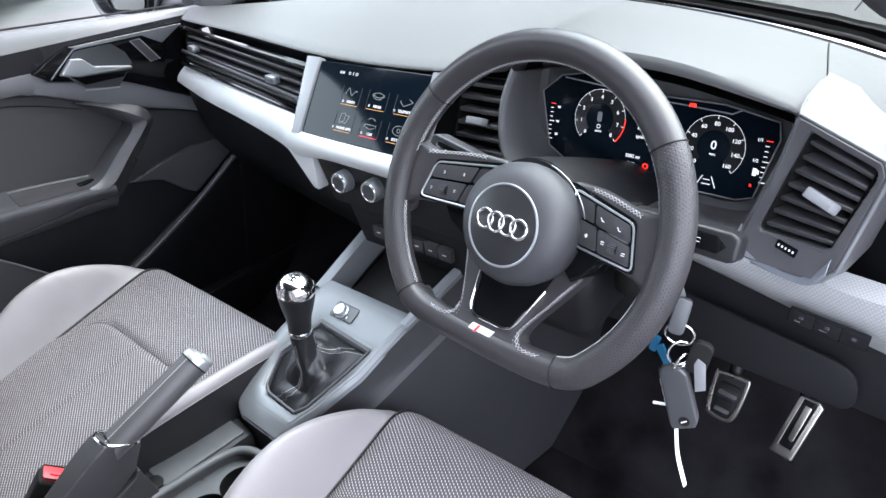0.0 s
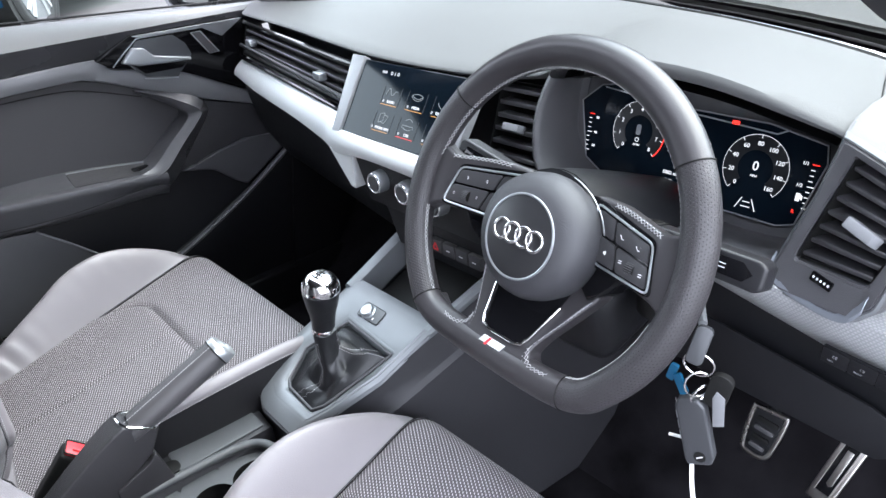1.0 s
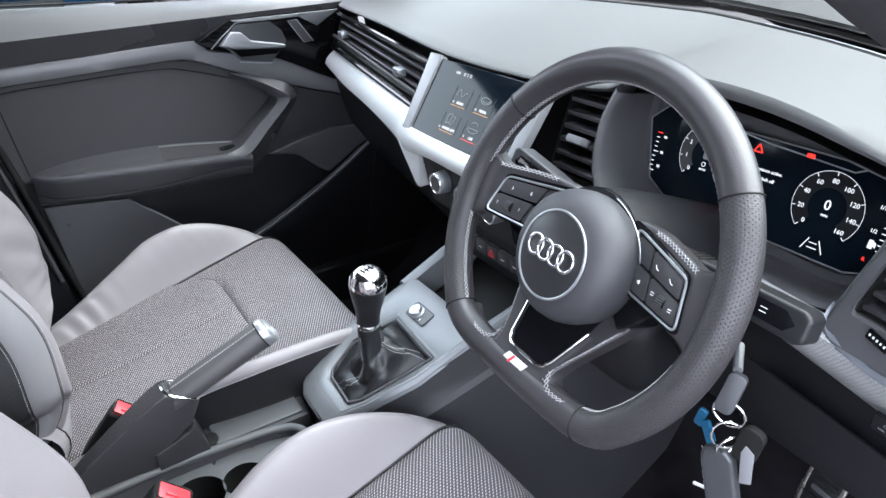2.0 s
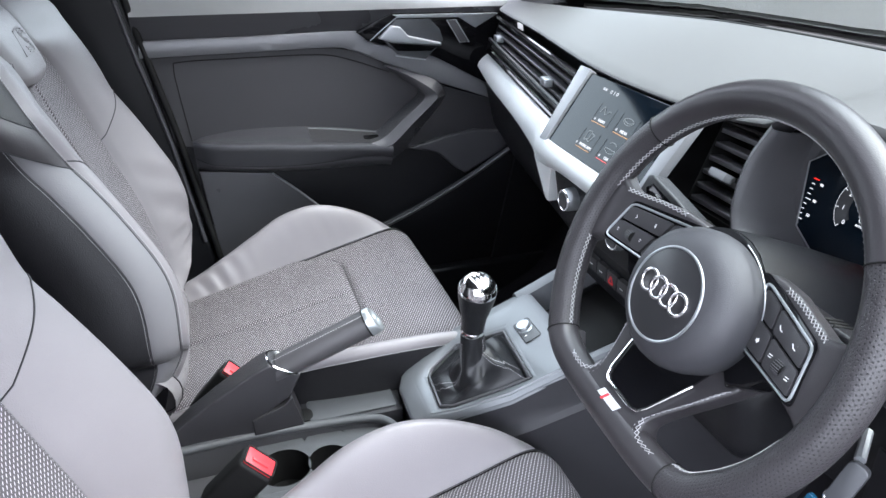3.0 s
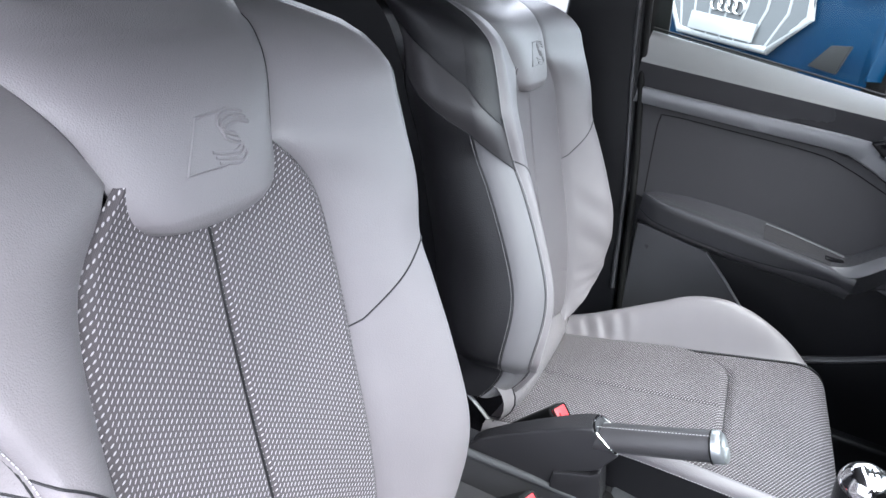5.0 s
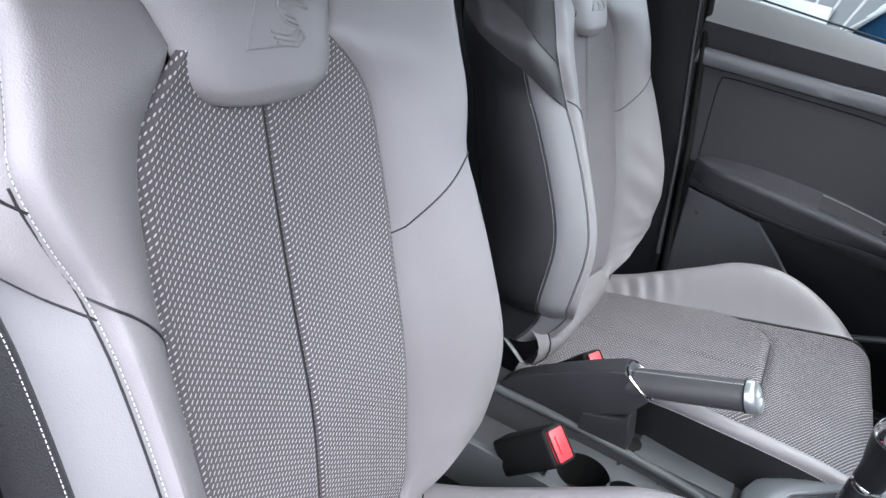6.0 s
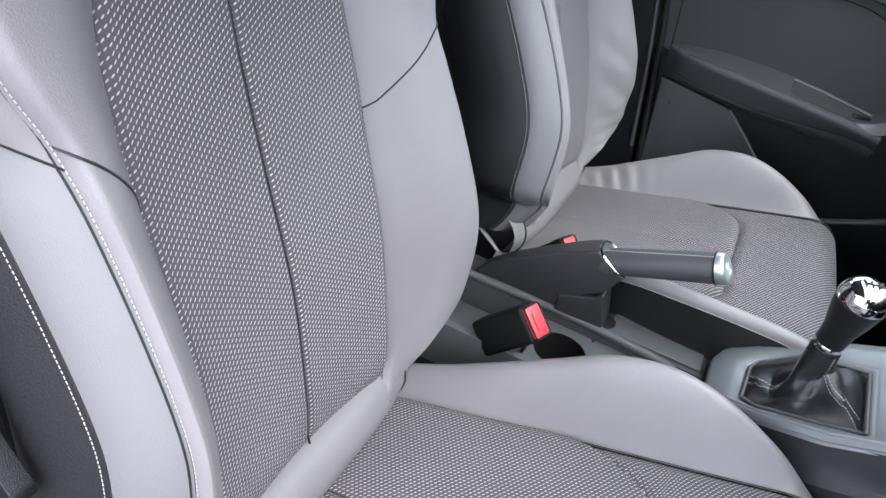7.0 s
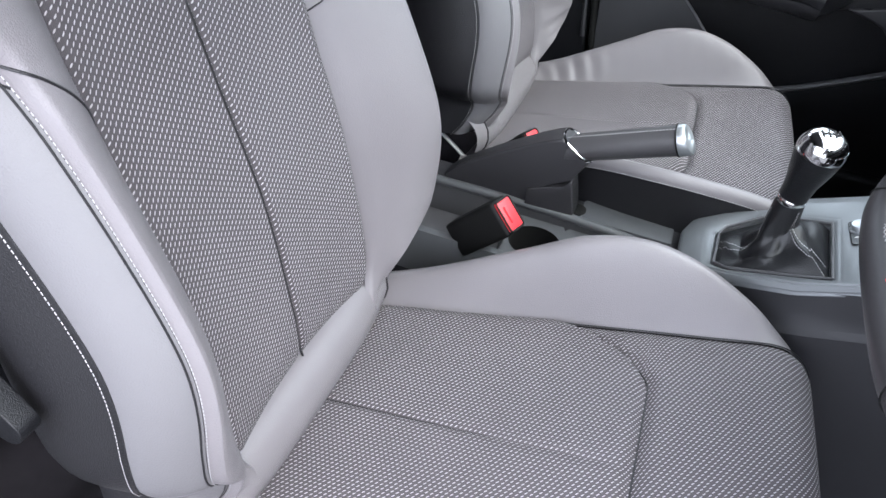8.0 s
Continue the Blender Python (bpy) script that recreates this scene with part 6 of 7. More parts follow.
for q, w in ((0.0, 0.0205), (0.15, 0.0207), (0.8, 0.0200), (0.95, 0.0185), (1.0, 0.014), (1.0, 0.0)):
    cap_rows.append([HB @ Vector((0.146 + q * (0.015 - 0.004 * math.cos(a)), w * 1.02 * math.cos(a) - 0.002, w * 0.95 * math.sin(a))) for a in (2 * math.pi * i / 24 for i in range(24))])
part("release_button", sheet(cap_rows, close=True), SATIN, brake, "satin silver slanted release button")
part("button_gap", tube([HB @ Vector((0.1465, 0.0206 * 1.02 * math.cos(a) - 0.002, 0.0206 * 0.95 * math.sin(a))) for a in (2 * math.pi * i / 24 for i in range(24))], 0.0011, 6, cyclic=True), RUBBER, brake)

# ---- belt buckles ----
def buckle(cx, cy, cz, lean, label):
    b = thing("belt_buckle", label, "seat belt buckle", (cx, cy, cz), "belt buckles")
    m = pose(cx, cy, cz, *lean) @ Matrix.Scale(1.28, 4)
    part("housing", block(0.038, 0.026, 0.075, m @ pose(0, 0, -0.032), 0.005, 3), RUBBER, b, "black plastic housing")
    btn_ = part("release_button", block(0.031, 0.020, 0.010, m @ pose(0, 0, 0.004), 0.002, 2), RED, b, "red release button")
    part("button_lip", tube([m @ Vector((x, y, 0.0085)) for x, y in rounded(0.033, 0.0215, 0.003, 3)], 0.0014, 6, cyclic=True), RUBBER, btn_)
    part("button_rib", block(0.018, 0.004, 0.004, m @ pose(0, -0.003, 0.009), 0.001), RED, btn_)
    part("stem", tube([m @ Vector((0, 0, -0.06)), m @ Vector((0, -0.01, -0.14))], 0.010, 10, flat=0.5), RUBBER, b)
buckle(0.072, -0.354, 0.568, (0, 42, 72), "black belt buckle with a red release button")
buckle(-0.154, -0.372, 0.550, (0, 40, 68), "black belt buckle with a red release button")

# ---- keys ----
keys = thing("key_bunch", "car keys hanging from the ignition with a white cable tie", "keys", (0.49, 0.07, 0.84))
part("key_head", slab(rounded(0.015, 0.036, 0.005, 4), 0.008, axes((0.515, 0.055, 0.826), (0.9, 0.3, -0.2), (-0.1, 0.3, 1)), 0.003, 3), KEYGREY, keys, "grey key head in the lock")
part("key_neck", tube([(0.512, 0.062, 0.842), (0.495, 0.085, 0.848)], 0.004, 8), SATIN, keys)


def key_ring(c, r, turn, tilt):
    m = pose(*c, 90 + tilt, 0, turn)
    return tube([m @ Vector((r * math.cos(2 * math.pi * k / 30), r * math.sin(2 * math.pi * k / 30), 0)) for k in range(30)], 0.0011, 7, cyclic=True)


part("split_ring", key_ring((0.517, 0.052, 0.806), 0.0135, 15, 8), CHROME, keys, "steel split ring")
part("split_ring", key_ring((0.519, 0.050, 0.786), 0.0120, 50, -10), CHROME, keys, "steel split ring")
part("split_ring", key_ring((0.522, 0.049, 0.777), 0.0100, 75, 12), CHROME, keys, "steel split ring")
KM = axes((0.5215, 0.050, 0.733), (0.9, 0.28, 0.22), (-0.16, 0.02, 1))
fob = part("fob", slab([(-0.012, -0.036), (0.010, -0.034), (0.014, -0.026), (0.013, 0.028), (0.008, 0.036), (-0.010, 0.037), (-0.014, 0.030), (-0.014, -0.030)], 0.012, KM @ pose(0, 0, -0.006), 0.003, 3), KEYGREY, keys, "grey flip key fob")
part("fob_button", tube([KM @ Vector((0.001, -0.025, z)) for z in (0.004, 0.0068)], 0.0055, 18), RUBBER, fob, "small round button")
part("button_mark", lines([((-0.002, -0.026), (0.004, -0.024))], 0.0012, KM @ pose(0, 0, 0.0070)), WHITE, fob)
for k in range(3):
    part("side_button", block(0.002, 0.009, 0.006, KM @ pose(-0.0142, 0.018 - 0.011 * k, 0), 0.0008), SATIN, fob)
part("fob_seam", tube([KM @ Vector((-0.0143, y, -0.001)) for y in (-0.034, 0.0, 0.034)], 0.0006, 6), CHROME, fob)
part("spare_key", slab(rounded(0.020, 0.036, 0.008, 5), 0.008, axes((0.534, 0.062, 0.782), (0.9, 0.2, -0.2), (0.15, 0.1, 1)), 0.003, 3), RUBBER, keys, "black spare key")
part("white_tag", slab([(-0.004, -0.022), (0.006, -0.019), (0.007, 0.010), (0.0, 0.016), (-0.004, 0.008)], 0.0015, axes((0.537, 0.054, 0.768), (0.9, 0.2, 0.1), (0.05, 0.1, 1)), 0.0006), STRIP, keys, "pale paper key tag")
part("blue_tag", slab(rounded(0.008, 0.020, 0.002, 3), 0.004, axes((0.505, 0.047, 0.782), (0.8, 0.1, 0.5), (-0.5, 0.1, 0.8)), 0.001), BLUEFOB, keys, "blue plastic tag")
part("blue_tag", slab(rounded(0.008, 0.018, 0.002, 3), 0.004, axes((0.494, 0.050, 0.789), (0.8, 0.1, -0.2), (0.6, 0.1, 0.7)), 0.001), BLUEFOB, keys, "blue plastic tag")
tie = smooth_curve([(0.519, 0.052, 0.712), (0.520, 0.050, 0.690), (0.524, 0.049, 0.655), (0.534, 0.048, 0.620)], 14)
part("cable_tie", tube(tie, 0.0036, 8, flat=0.35), WHITE, keys, "white cable tie")
part("tie_tail", tube([(0.506, 0.052, 0.714), (0.494, 0.050, 0.712)], 0.0016, 6), WHITE, keys)
# ---- left door ----
DX = -0.792
SIDE = Matrix(((0, 0, 1, DX), (1, 0, 0, 0), (0, 1, 0, 0), (0, 0, 0, 1)))   # local x, y, z -> world y, z, x


def side_slab(poly, depth, off=0.0, bevel=0.006, seg=3):
    return slab(poly, depth, SIDE @ pose(0, 0, off), bevel, seg)


door = tagged(thing("door_1", "closed grey car door with armrest and silver lever", "door", (DX, -0.1, 0.3)), kind="structure")
part("door_skin", side_slab([(-0.475, 0.99), (0.36, 0.96), (0.42, 0.60), (0.30, 0.30), (-0.30, 0.28), (-0.385, 0.50)], 0.03, -0.045), DARK, door)
# upper roll under the window: top coloured paler for grazing sky light, a crease, a darker face drawn in below it
tops, faces_ = [], []
for k in range(41):
    u = k / 40
    y = -0.480 + 0.85 * u
    zt, zc = 1.060 - 0.066 * u, 1.001 - 0.015 * u
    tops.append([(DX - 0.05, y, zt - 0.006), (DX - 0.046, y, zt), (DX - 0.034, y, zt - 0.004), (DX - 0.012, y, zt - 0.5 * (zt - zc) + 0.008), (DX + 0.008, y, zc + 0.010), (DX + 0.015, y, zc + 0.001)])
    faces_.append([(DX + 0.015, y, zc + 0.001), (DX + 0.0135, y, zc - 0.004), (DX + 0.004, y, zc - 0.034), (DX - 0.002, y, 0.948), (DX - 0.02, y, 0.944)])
roll_top = part("upper_roll", sheet(tops), surface("door_roll_sky_lit", (0.150, 0.156, 0.156), 0.5, 0, 0.25, 1200, 0.06, kind="voronoi"), door, "upper edge under the window, sky light put into its paler grey")
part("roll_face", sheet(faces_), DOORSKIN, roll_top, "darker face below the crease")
part("window_seal", tube([(DX - 0.046, y, 1.066 - 0.066 * (y + 0.48) / 0.85) for y in (-0.48 + 0.85 * k / 20 for k in range(21))], 0.0018, 8), RUBBER, door, "thin black window seal")
part("window_seal", tube([(DX - 0.040, y, 1.0655 - 0.066 * (y + 0.48) / 0.85) for y in (-0.48 + 0.85 * k / 20 for k in range(21))], 0.0014, 8), RUBBER, door, "thin black window seal")
strip_top = [(-0.472, 0.9535), (-0.25, 0.951), (-0.03, 0.949), (-0.004, 0.926), (0.070, 0.906), (0.148, 0.882), (0.247, 0.829), (0.33, 0.785)]
strip_low = [(-0.475, 0.920), (-0.25, 0.919), (-0.085, 0.918), (-0.035, 0.908), (0.045, 0.873), (0.150, 0.828), (0.290, 0.776), (0.33, 0.755)]
rows = []
for k in range(61):
    q = k / 60
    t_, l_ = smooth_curve([(0, *p) for p in strip_top], 61)[k], smooth_curve([(0, *p) for p in strip_low], 61)[k]
    rows.append([(DX - 0.014, t_.y, t_.z)] + [(DX + 0.006 + 0.002 * min(1.0, v / 0.12, (1 - v) / 0.08), t_.y + (l_.y - t_.y) * v, t_.z + (l_.z - t_.z) * v) for v in (0.0, 0.05, 0.12, 0.5, 0.92, 1.0)] + [(DX - 0.014, l_.y, l_.z - 0.003)])
part("metallic_strip", sheet(rows), DOORSTRIP, door, "satin grey strip sweeping down to the dashboard")
# vinyl panel with the fine seam of its insert
panel = [(-0.462, 0.917), (-0.085, 0.916), (-0.035, 0.906), (0.045, 0.871), (0.165, 0.815), (0.175, 0.79), (0.10, 0.70), (0.02, 0.690), (-0.40, 0.72), (-0.440, 0.73)]
vin = part("vinyl_panel", side_slab(panel, 0.012, -0.022, 0.003), DOORCLOTH, door, "dark vinyl door panel")
ins = smooth_curve([(-0.402, 0.735, 0), (-0.412, 0.840, 0), (-0.414, 0.895, 0), (-0.400, 0.905, 0), (-0.30, 0.9055, 0), (-0.115, 0.902, 0), (-0.045, 0.887, 0), (0.020, 0.863, 0), (0.046, 0.853, 0)], 60)
part("insert_seam", tube([(DX - 0.0098, p.x, p.y) for p in ins], 0.0011, 5), RUBBER, vin, "fine seam round the insert")
# armrest: top dish, rounded lip, underside drawn in
arm_back = table([(-0.400, 0.734), (-0.38, 0.742), (-0.30, 0.751), (-0.153, 0.745), (0.03, 0.716), (0.06, 0.708)])
arm_lip = table([(-0.400, 0.736), (-0.30, 0.733), (-0.233, 0.728), (-0.108, 0.716), (0.013, 0.702), (0.06, 0.694)])
arm_low = table([(-0.400, 0.700), (-0.36, 0.688), (-0.18, 0.673), (-0.01, 0.676), (0.06, 0.660)])
arm_foot = table([(-0.405, 0.672), (-0.23, 0.655), (-0.03, 0.638), (0.062, 0.634)])
arm_out = table([(-0.400, 0.018), (-0.37, 0.046), (-0.30, 0.062), (-0.2, 0.068), (0.06, 0.070)])


def arm_top(y, v):
    """A point of the armrest's top: along the door, and from the panel (0) to the lip (1)."""
    o = arm_out(y)
    return Vector((DX - 0.012 + (o + 0.004) * v, y, arm_back(y) + (arm_lip(y) + 0.004 - arm_back(y)) * v - 0.004 * math.sin(math.pi * v)))


rows = []
for k in range(41):
    y = -0.400 + 0.430 * k / 40
    o, zl = arm_out(y), arm_lip(y)
    r = [arm_top(y, v) for v in (0, 0.2, 0.4, 0.6, 0.8)]
    r += [Vector((DX + o * 0.90, y, zl + 0.0045)), Vector((DX + o * 0.97, y, zl + 0.002)), Vector((DX + o, y, zl - 0.004)), Vector((DX + o * 0.97, y, zl - 0.012)), Vector((DX + o * 0.80, y, arm_low(y) + 0.004))]
    rows.append(r)
rest = part("armrest", sheet(rows), DOORSKIN, door, "grey armrest")
rows = [[Vector((DX + arm_out(y) * 0.82, y, arm_low(y) + 0.003)), Vector((DX + arm_out(y) * 0.80, y, arm_low(y) - 0.002)), Vector((DX + arm_out(y) * 0.55, y, 0.5 * (arm_low(y) + arm_foot(y)) - 0.004)), Vector((DX - 0.006, y, arm_foot(y)))] for y in (-0.400 + 0.430 * k / 40 for k in range(41))]
part("armrest_foot", sheet(rows), BINGREY, rest, "dark underside of the armrest")
# pull handle: inner edge, ridge and outer flank
hand_in = [(0.030, 0.868, -0.006), (0.070, 0.842, 0.018), (0.106, 0.815, 0.040), (0.114, 0.803, 0.044), (0.104, 0.790, 0.046), (0.060, 0.757, 0.050), (0.014, 0.722, 0.056), (-0.020, 0.712, 0.060)]
hand_ridge = [(0.030, 0.871, 0.004), (0.078, 0.852, 0.034), (0.124, 0.824, 0.056), (0.139, 0.806, 0.059), (0.128, 0.790, 0.060), (0.080, 0.750, 0.064), (0.030, 0.708, 0.069), (-0.010, 0.699, 0.0695)]
hand_out = [(0.031, 0.875, -0.004), (0.086, 0.858, 0.020), (0.143, 0.836, 0.034), (0.166, 0.805, 0.030), (0.158, 0.782, 0.026), (0.112, 0.728, 0.024), (0.060, 0.668, 0.020), (0.030, 0.650, 0.014)]
hi_, hr_, ho_ = (smooth_curve([(DX + x, y, z) for y, z, x in line], 64) for line in (hand_in, hand_ridge, hand_out))
rows = []
for a_, b_, c_ in zip(hi_, hr_, ho_):
    rows.append([Vector((DX - 0.014, a_.y, a_.z)), a_, a_.lerp(b_, 0.55) + Vector((0.002, 0, 0)), b_ - Vector((0.0015, 0, 0)), b_, b_.lerp(c_, 0.12), b_.lerp(c_, 0.6), c_, Vector((DX - 0.014, c_.y, c_.z - 0.004))])
part("pull_handle", sheet(rows), DOORSKIN, door, "grey pull handle joined to the armrest")
# switch plate let into the armrest
rows = [[arm_top(y, v) + Vector((0, 0, 0.0016)) for v in (0.16, 0.4, 0.65, 0.9)] for y in (-0.150 + 0.172 * k / 16 for k in range(17))]
plate_ = part("window_switch", sheet(rows, back=0.002), SLATGREY, rest, "switch plate on the armrest")
part("plate_edge", tube([r[0] + Vector((0, 0, 0.0012)) for r in rows], 0.0014, 6), STRIP, plate_)
part("switch_key", block(0.016, 0.034, 0.007, Matrix.Translation(arm_top(-0.012, 0.52) + Vector((0, 0, 0.004))), 0.002), GLOSS, plate_, "small gloss window switch")
# lever in its gloss surround
sur = [(-0.030, 0.9475), (0.0, 0.962), (0.050, 0.984), (0.30, 0.976), (0.335, 0.93), (0.335, 0.79), (0.247, 0.831), (0.148, 0.884), (0.070, 0.908), (-0.002, 0.927)]
gl = part("lever_surround", side_slab(sur, 0.020, -0.006, 0.004), GLOSS, door, "gloss black surround of the door lever")
crest = [(0.052, 0.981), (0.300, 0.973), (0.244, 0.944), (0.204, 0.969), (0.168, 0.970), (0.068, 0.9735)]
part("upper_facet", side_slab(crest[::-1], 0.004, 0.0135, 0.001), SATIN, gl, "satin silver upper facet")
hexa = [(0.022, 0.936), (0.060, 0.971), (0.137, 0.968), (0.160, 0.945), (0.168, 0.920), (0.126, 0.881), (0.060, 0.896)]
part("lever_recess", side_slab(hexa, 0.003, 0.0125, 0.001), surface("recess_grey", (0.085, 0.090, 0.098), 0.22, 0.35, 0.1, 1200, 0.06), gl, "satin recess")
# shade under the lever, laid on the recess as a thin black plate
part("recess_shade", side_slab([(0.034, 0.930), (0.165, 0.916), (0.140, 0.898), (0.060, 0.903)], 0.0022, 0.0145, 0.0006), GLOSS, gl, "black plate painting the shade under the lever")
part("recess_edge", tube([(DX + 0.0158, y, z) for y, z in ((0.0, 0.929), (0.024, 0.948), (0.060, 0.974), (0.075, 0.975))], 0.0013, 6), SATIN, gl)
part("recess_edge", tube([(DX + 0.0158, y, z) for y, z in ((0.056, 0.893), (0.090, 0.886), (0.126, 0.880))], 0.0014, 6), SATIN, gl)
part("release_lever", side_slab([(0.016, 0.934), (0.044, 0.960), (0.066, 0.956), (0.084, 0.936), (0.161, 0.917), (0.159, 0.910), (0.050, 0.922)], 0.014, 0.015, 0.004), SATIN, gl, "satin silver release lever")
lock_ = [(0.175, 0.964), (0.196, 0.964), (0.228, 0.914), (0.206, 0.914)]
lk = part("lock_switch", side_slab(lock_[::-1], 0.008, 0.012, 0.002), BINGREY, gl, "dark lock switch with a silver edge")
part("switch_edge", tube([(DX + 0.0203, y, z) for y, z in lock_], 0.0012, 6, cyclic=True), SATIN, lk)
# lower door: grey rear panel with a slanting edge, black pocket, grey front facet, pale lower edge
part("lower_panel", side_slab([(-0.398, 0.668), (-0.320, 0.658), (-0.241, 0.646), (-0.185, 0.595), (-0.115, 0.525), (-0.115, 0.45), (-0.378, 0.45)], 0.016, -0.016, 0.003), DOORSKIN, door, "grey rear part of the lower door")
part("panel_crease", tube([(DX + 0.001, y, z) for y, z in ((-0.240, 0.646), (-0.185, 0.595), (-0.120, 0.530))], 0.0022, 6), STRIP, door)
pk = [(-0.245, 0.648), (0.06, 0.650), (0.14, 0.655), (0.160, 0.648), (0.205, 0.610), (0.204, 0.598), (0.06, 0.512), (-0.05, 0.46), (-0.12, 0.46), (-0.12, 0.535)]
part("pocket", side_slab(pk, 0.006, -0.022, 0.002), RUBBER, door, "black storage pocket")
facet = [(0.085, 0.670), (0.170, 0.690), (0.250, 0.700), (0.345, 0.690), (0.345, 0.652), (0.230, 0.590), (0.205, 0.606), (0.160, 0.648), (0.140, 0.656)]
part("front_facet", side_slab(facet, 0.020, -0.020, 0.005), DOORSKIN, door, "grey facet before the pocket")
part("upper_facing", side_slab([(0.150, 0.822), (0.30, 0.770), (0.40, 0.72), (0.40, 0.66), (0.25, 0.700), (0.085, 0.668), (0.06, 0.66), (0.12, 0.74)], 0.012, -0.020, 0.003), FLANK, door, "dark facing between handle and dashboard")
edge_l = smooth_curve([(DX + 0.020, 0.40, 0.685), (DX + 0.020, 0.329, 0.645), (DX + 0.022, 0.230, 0.588), (DX + 0.024, 0.120, 0.535), (DX + 0.024, 0.040, 0.500), (DX + 0.02, -0.06, 0.462)], 30)
part("lower_edge", tube(edge_l, 0.0095, 10, flat=0.6), DOORSKIN, door, "grey lower edge")
part("sill_cover", side_slab([(-0.38, 0.47), (-0.06, 0.452), (0.10, 0.515), (0.34, 0.63), (0.42, 0.60), (0.30, 0.30), (-0.30, 0.28)], 0.010, -0.020, 0.003), DARK, door, "black lower door skin")
# seal and pillar behind the door
seal = [(DX + 0.002, -0.497, 1.12), (DX + 0.002, -0.470, 0.96), (DX + 0.004, -0.425, 0.74), (DX + 0.004, -0.385, 0.48), (DX, -0.36, 0.34)]
part("door_seal", tube(smooth_curve(seal, 24), 0.0075, 10), RUBBER, door, "black rubber seal")

# ---- body shell ----
tagged(part("floor", slab([(-0.80, -1.7), (0.80, -1.7), (0.80, 0.75), (-0.80, 0.75)], 0.04, Matrix.Translation((0, 0, 0.19)), 0), CARPET), "black carpeted car floor", "floor", kind="structure")
mat_ = thing("floor_mat", "black carpet mat in the driver footwell", "floor mat", (0.36, 0.2, 0.23))
part("carpet_pad", slab(rounded(0.42, 0.58, 0.05, 6, 0.36, 0.16), 0.012, Matrix.Translation((0, 0, 0.231)), 0.004), CARPET, mat_)
part("binding", tube([(x, y, 0.243) for x, y in rounded(0.42, 0.58, 0.05, 6, 0.36, 0.16)], 0.003, 6, cyclic=True), RUBBER, mat_)
tagged(part("wall_front", slab([(-0.80, 0.22), (0.80, 0.22), (0.80, 0.95), (-0.80, 0.95)], 0.03, Matrix(((1, 0, 0, 0), (0, 0, -1, 0.66), (0, 1, 0, 0), (0, 0, 0, 1))), 0), CARPET), "black carpeted firewall", "wall", kind="structure")
rows = [[(-0.80 + 1.6 * i / 8, y, z) for i in range(9)] for y, z in ((0.30, 0.235), (0.42, 0.30), (0.52, 0.42), (0.60, 0.60))]
tagged(part("footwell", sheet(rows, back=0.01), CARPET), "black carpeted sloping footwell", "floor", kind="structure")
tagged(part("wall_rear", slab([(-0.80, 0.22), (0.80, 0.22), (0.80, 1.42), (-0.80, 1.42)], 0.03, Matrix(((1, 0, 0, 0), (0, 0, -1, -1.65), (0, 1, 0, 0), (0, 0, 0, 1))), 0), LINER), "dark rear wall of the cabin", "wall", kind="structure")
rows = [[(x, y, 1.43 - 0.10 * (x / 0.62) ** 2 - 0.08 * max(0, (y + 0.45) / 0.5) ** 2 - 0.06 * max(0, (-1.0 - y) / 0.6) ** 2) for x in (-0.62, -0.5, -0.25, 0, 0.25, 0.5, 0.62)] for y in (-0.12, -0.2, -0.45, -0.8, -1.2, -1.66)]
tagged(part("ceiling", sheet(rows, back=-0.03), HEADLINER), "grey cloth headliner", "ceiling", kind="structure")
# left pillar trim and rear quarter
lw = thing("wall_left", "dark pillar trim and rear quarter of the cabin", "wall", (DX, -1.0, 0.3), kind="structure")
part("pillar_trim", side_slab([(-0.50, 1.13), (-0.437, 0.74), (-0.395, 0.46), (-0.36, 0.22), (-0.66, 0.22), (-0.66, 1.13)], 0.05, -0.05, 0.01), DARK, lw, "dark lower pillar trim")
part("pillar_edge", tube(smooth_curve([(DX + 0.004, -0.516, 1.12), (DX + 0.004, -0.489, 0.96), (DX + 0.006, -0.444, 0.74), (DX + 0.004, -0.409, 0.50)], 20), 0.005, 10), DOORSKIN, lw, "grey pillar edge")
part("seal_backing", side_slab([(-0.54, 1.13), (-0.46, 1.13), (-0.40, 0.74), (-0.35, 0.46), (-0.33, 0.25), (-0.42, 0.25), (-0.48, 0.74)][::-1], 0.010, -0.062, 0), RUBBER, lw, "black rubber behind the door gap", smooth=False)
part("upper_pillar", side_slab([(-0.515, 1.12), (-0.66, 1.12), (-0.66, 1.36), (-0.56, 1.36)], 0.06, 0.02, 0.015), LINER, lw)
part("rear_quarter", side_slab([(-0.62, 0.22), (-1.66, 0.22), (-1.66, 1.02), (-0.62, 1.02)], 0.05, -0.03, 0), DARK, lw, smooth=False)
part("sill", side_slab([(-1.6, 0.20), (0.6, 0.20), (0.6, 0.34), (-1.6, 0.34)], 0.06, -0.04, 0.01), DARK, lw)
part("kick_panel", side_slab([(0.28, 0.22), (0.70, 0.22), (0.70, 1.0), (0.42, 1.0), (0.36, 0.6)], 0.05, -0.05, 0), DARK, lw)
# right side behind the opening: rear door closed, front door open out of view
rw = thing("wall_right", "dark rear quarter of the cabin beside the open doorway", "wall", (0.80, -1.2, 0.3), kind="structure")
RS = Matrix(((0, 0, -1, 0.80), (1, 0, 0, 0), (0, 1, 0, 0), (0, 0, 0, 1)))
part("rear_quarter", slab([(-1.66, 0.22), (-0.80, 0.22), (-0.80, 1.02), (-1.66, 1.02)], 0.05, RS, 0), DARK, rw, smooth=False)
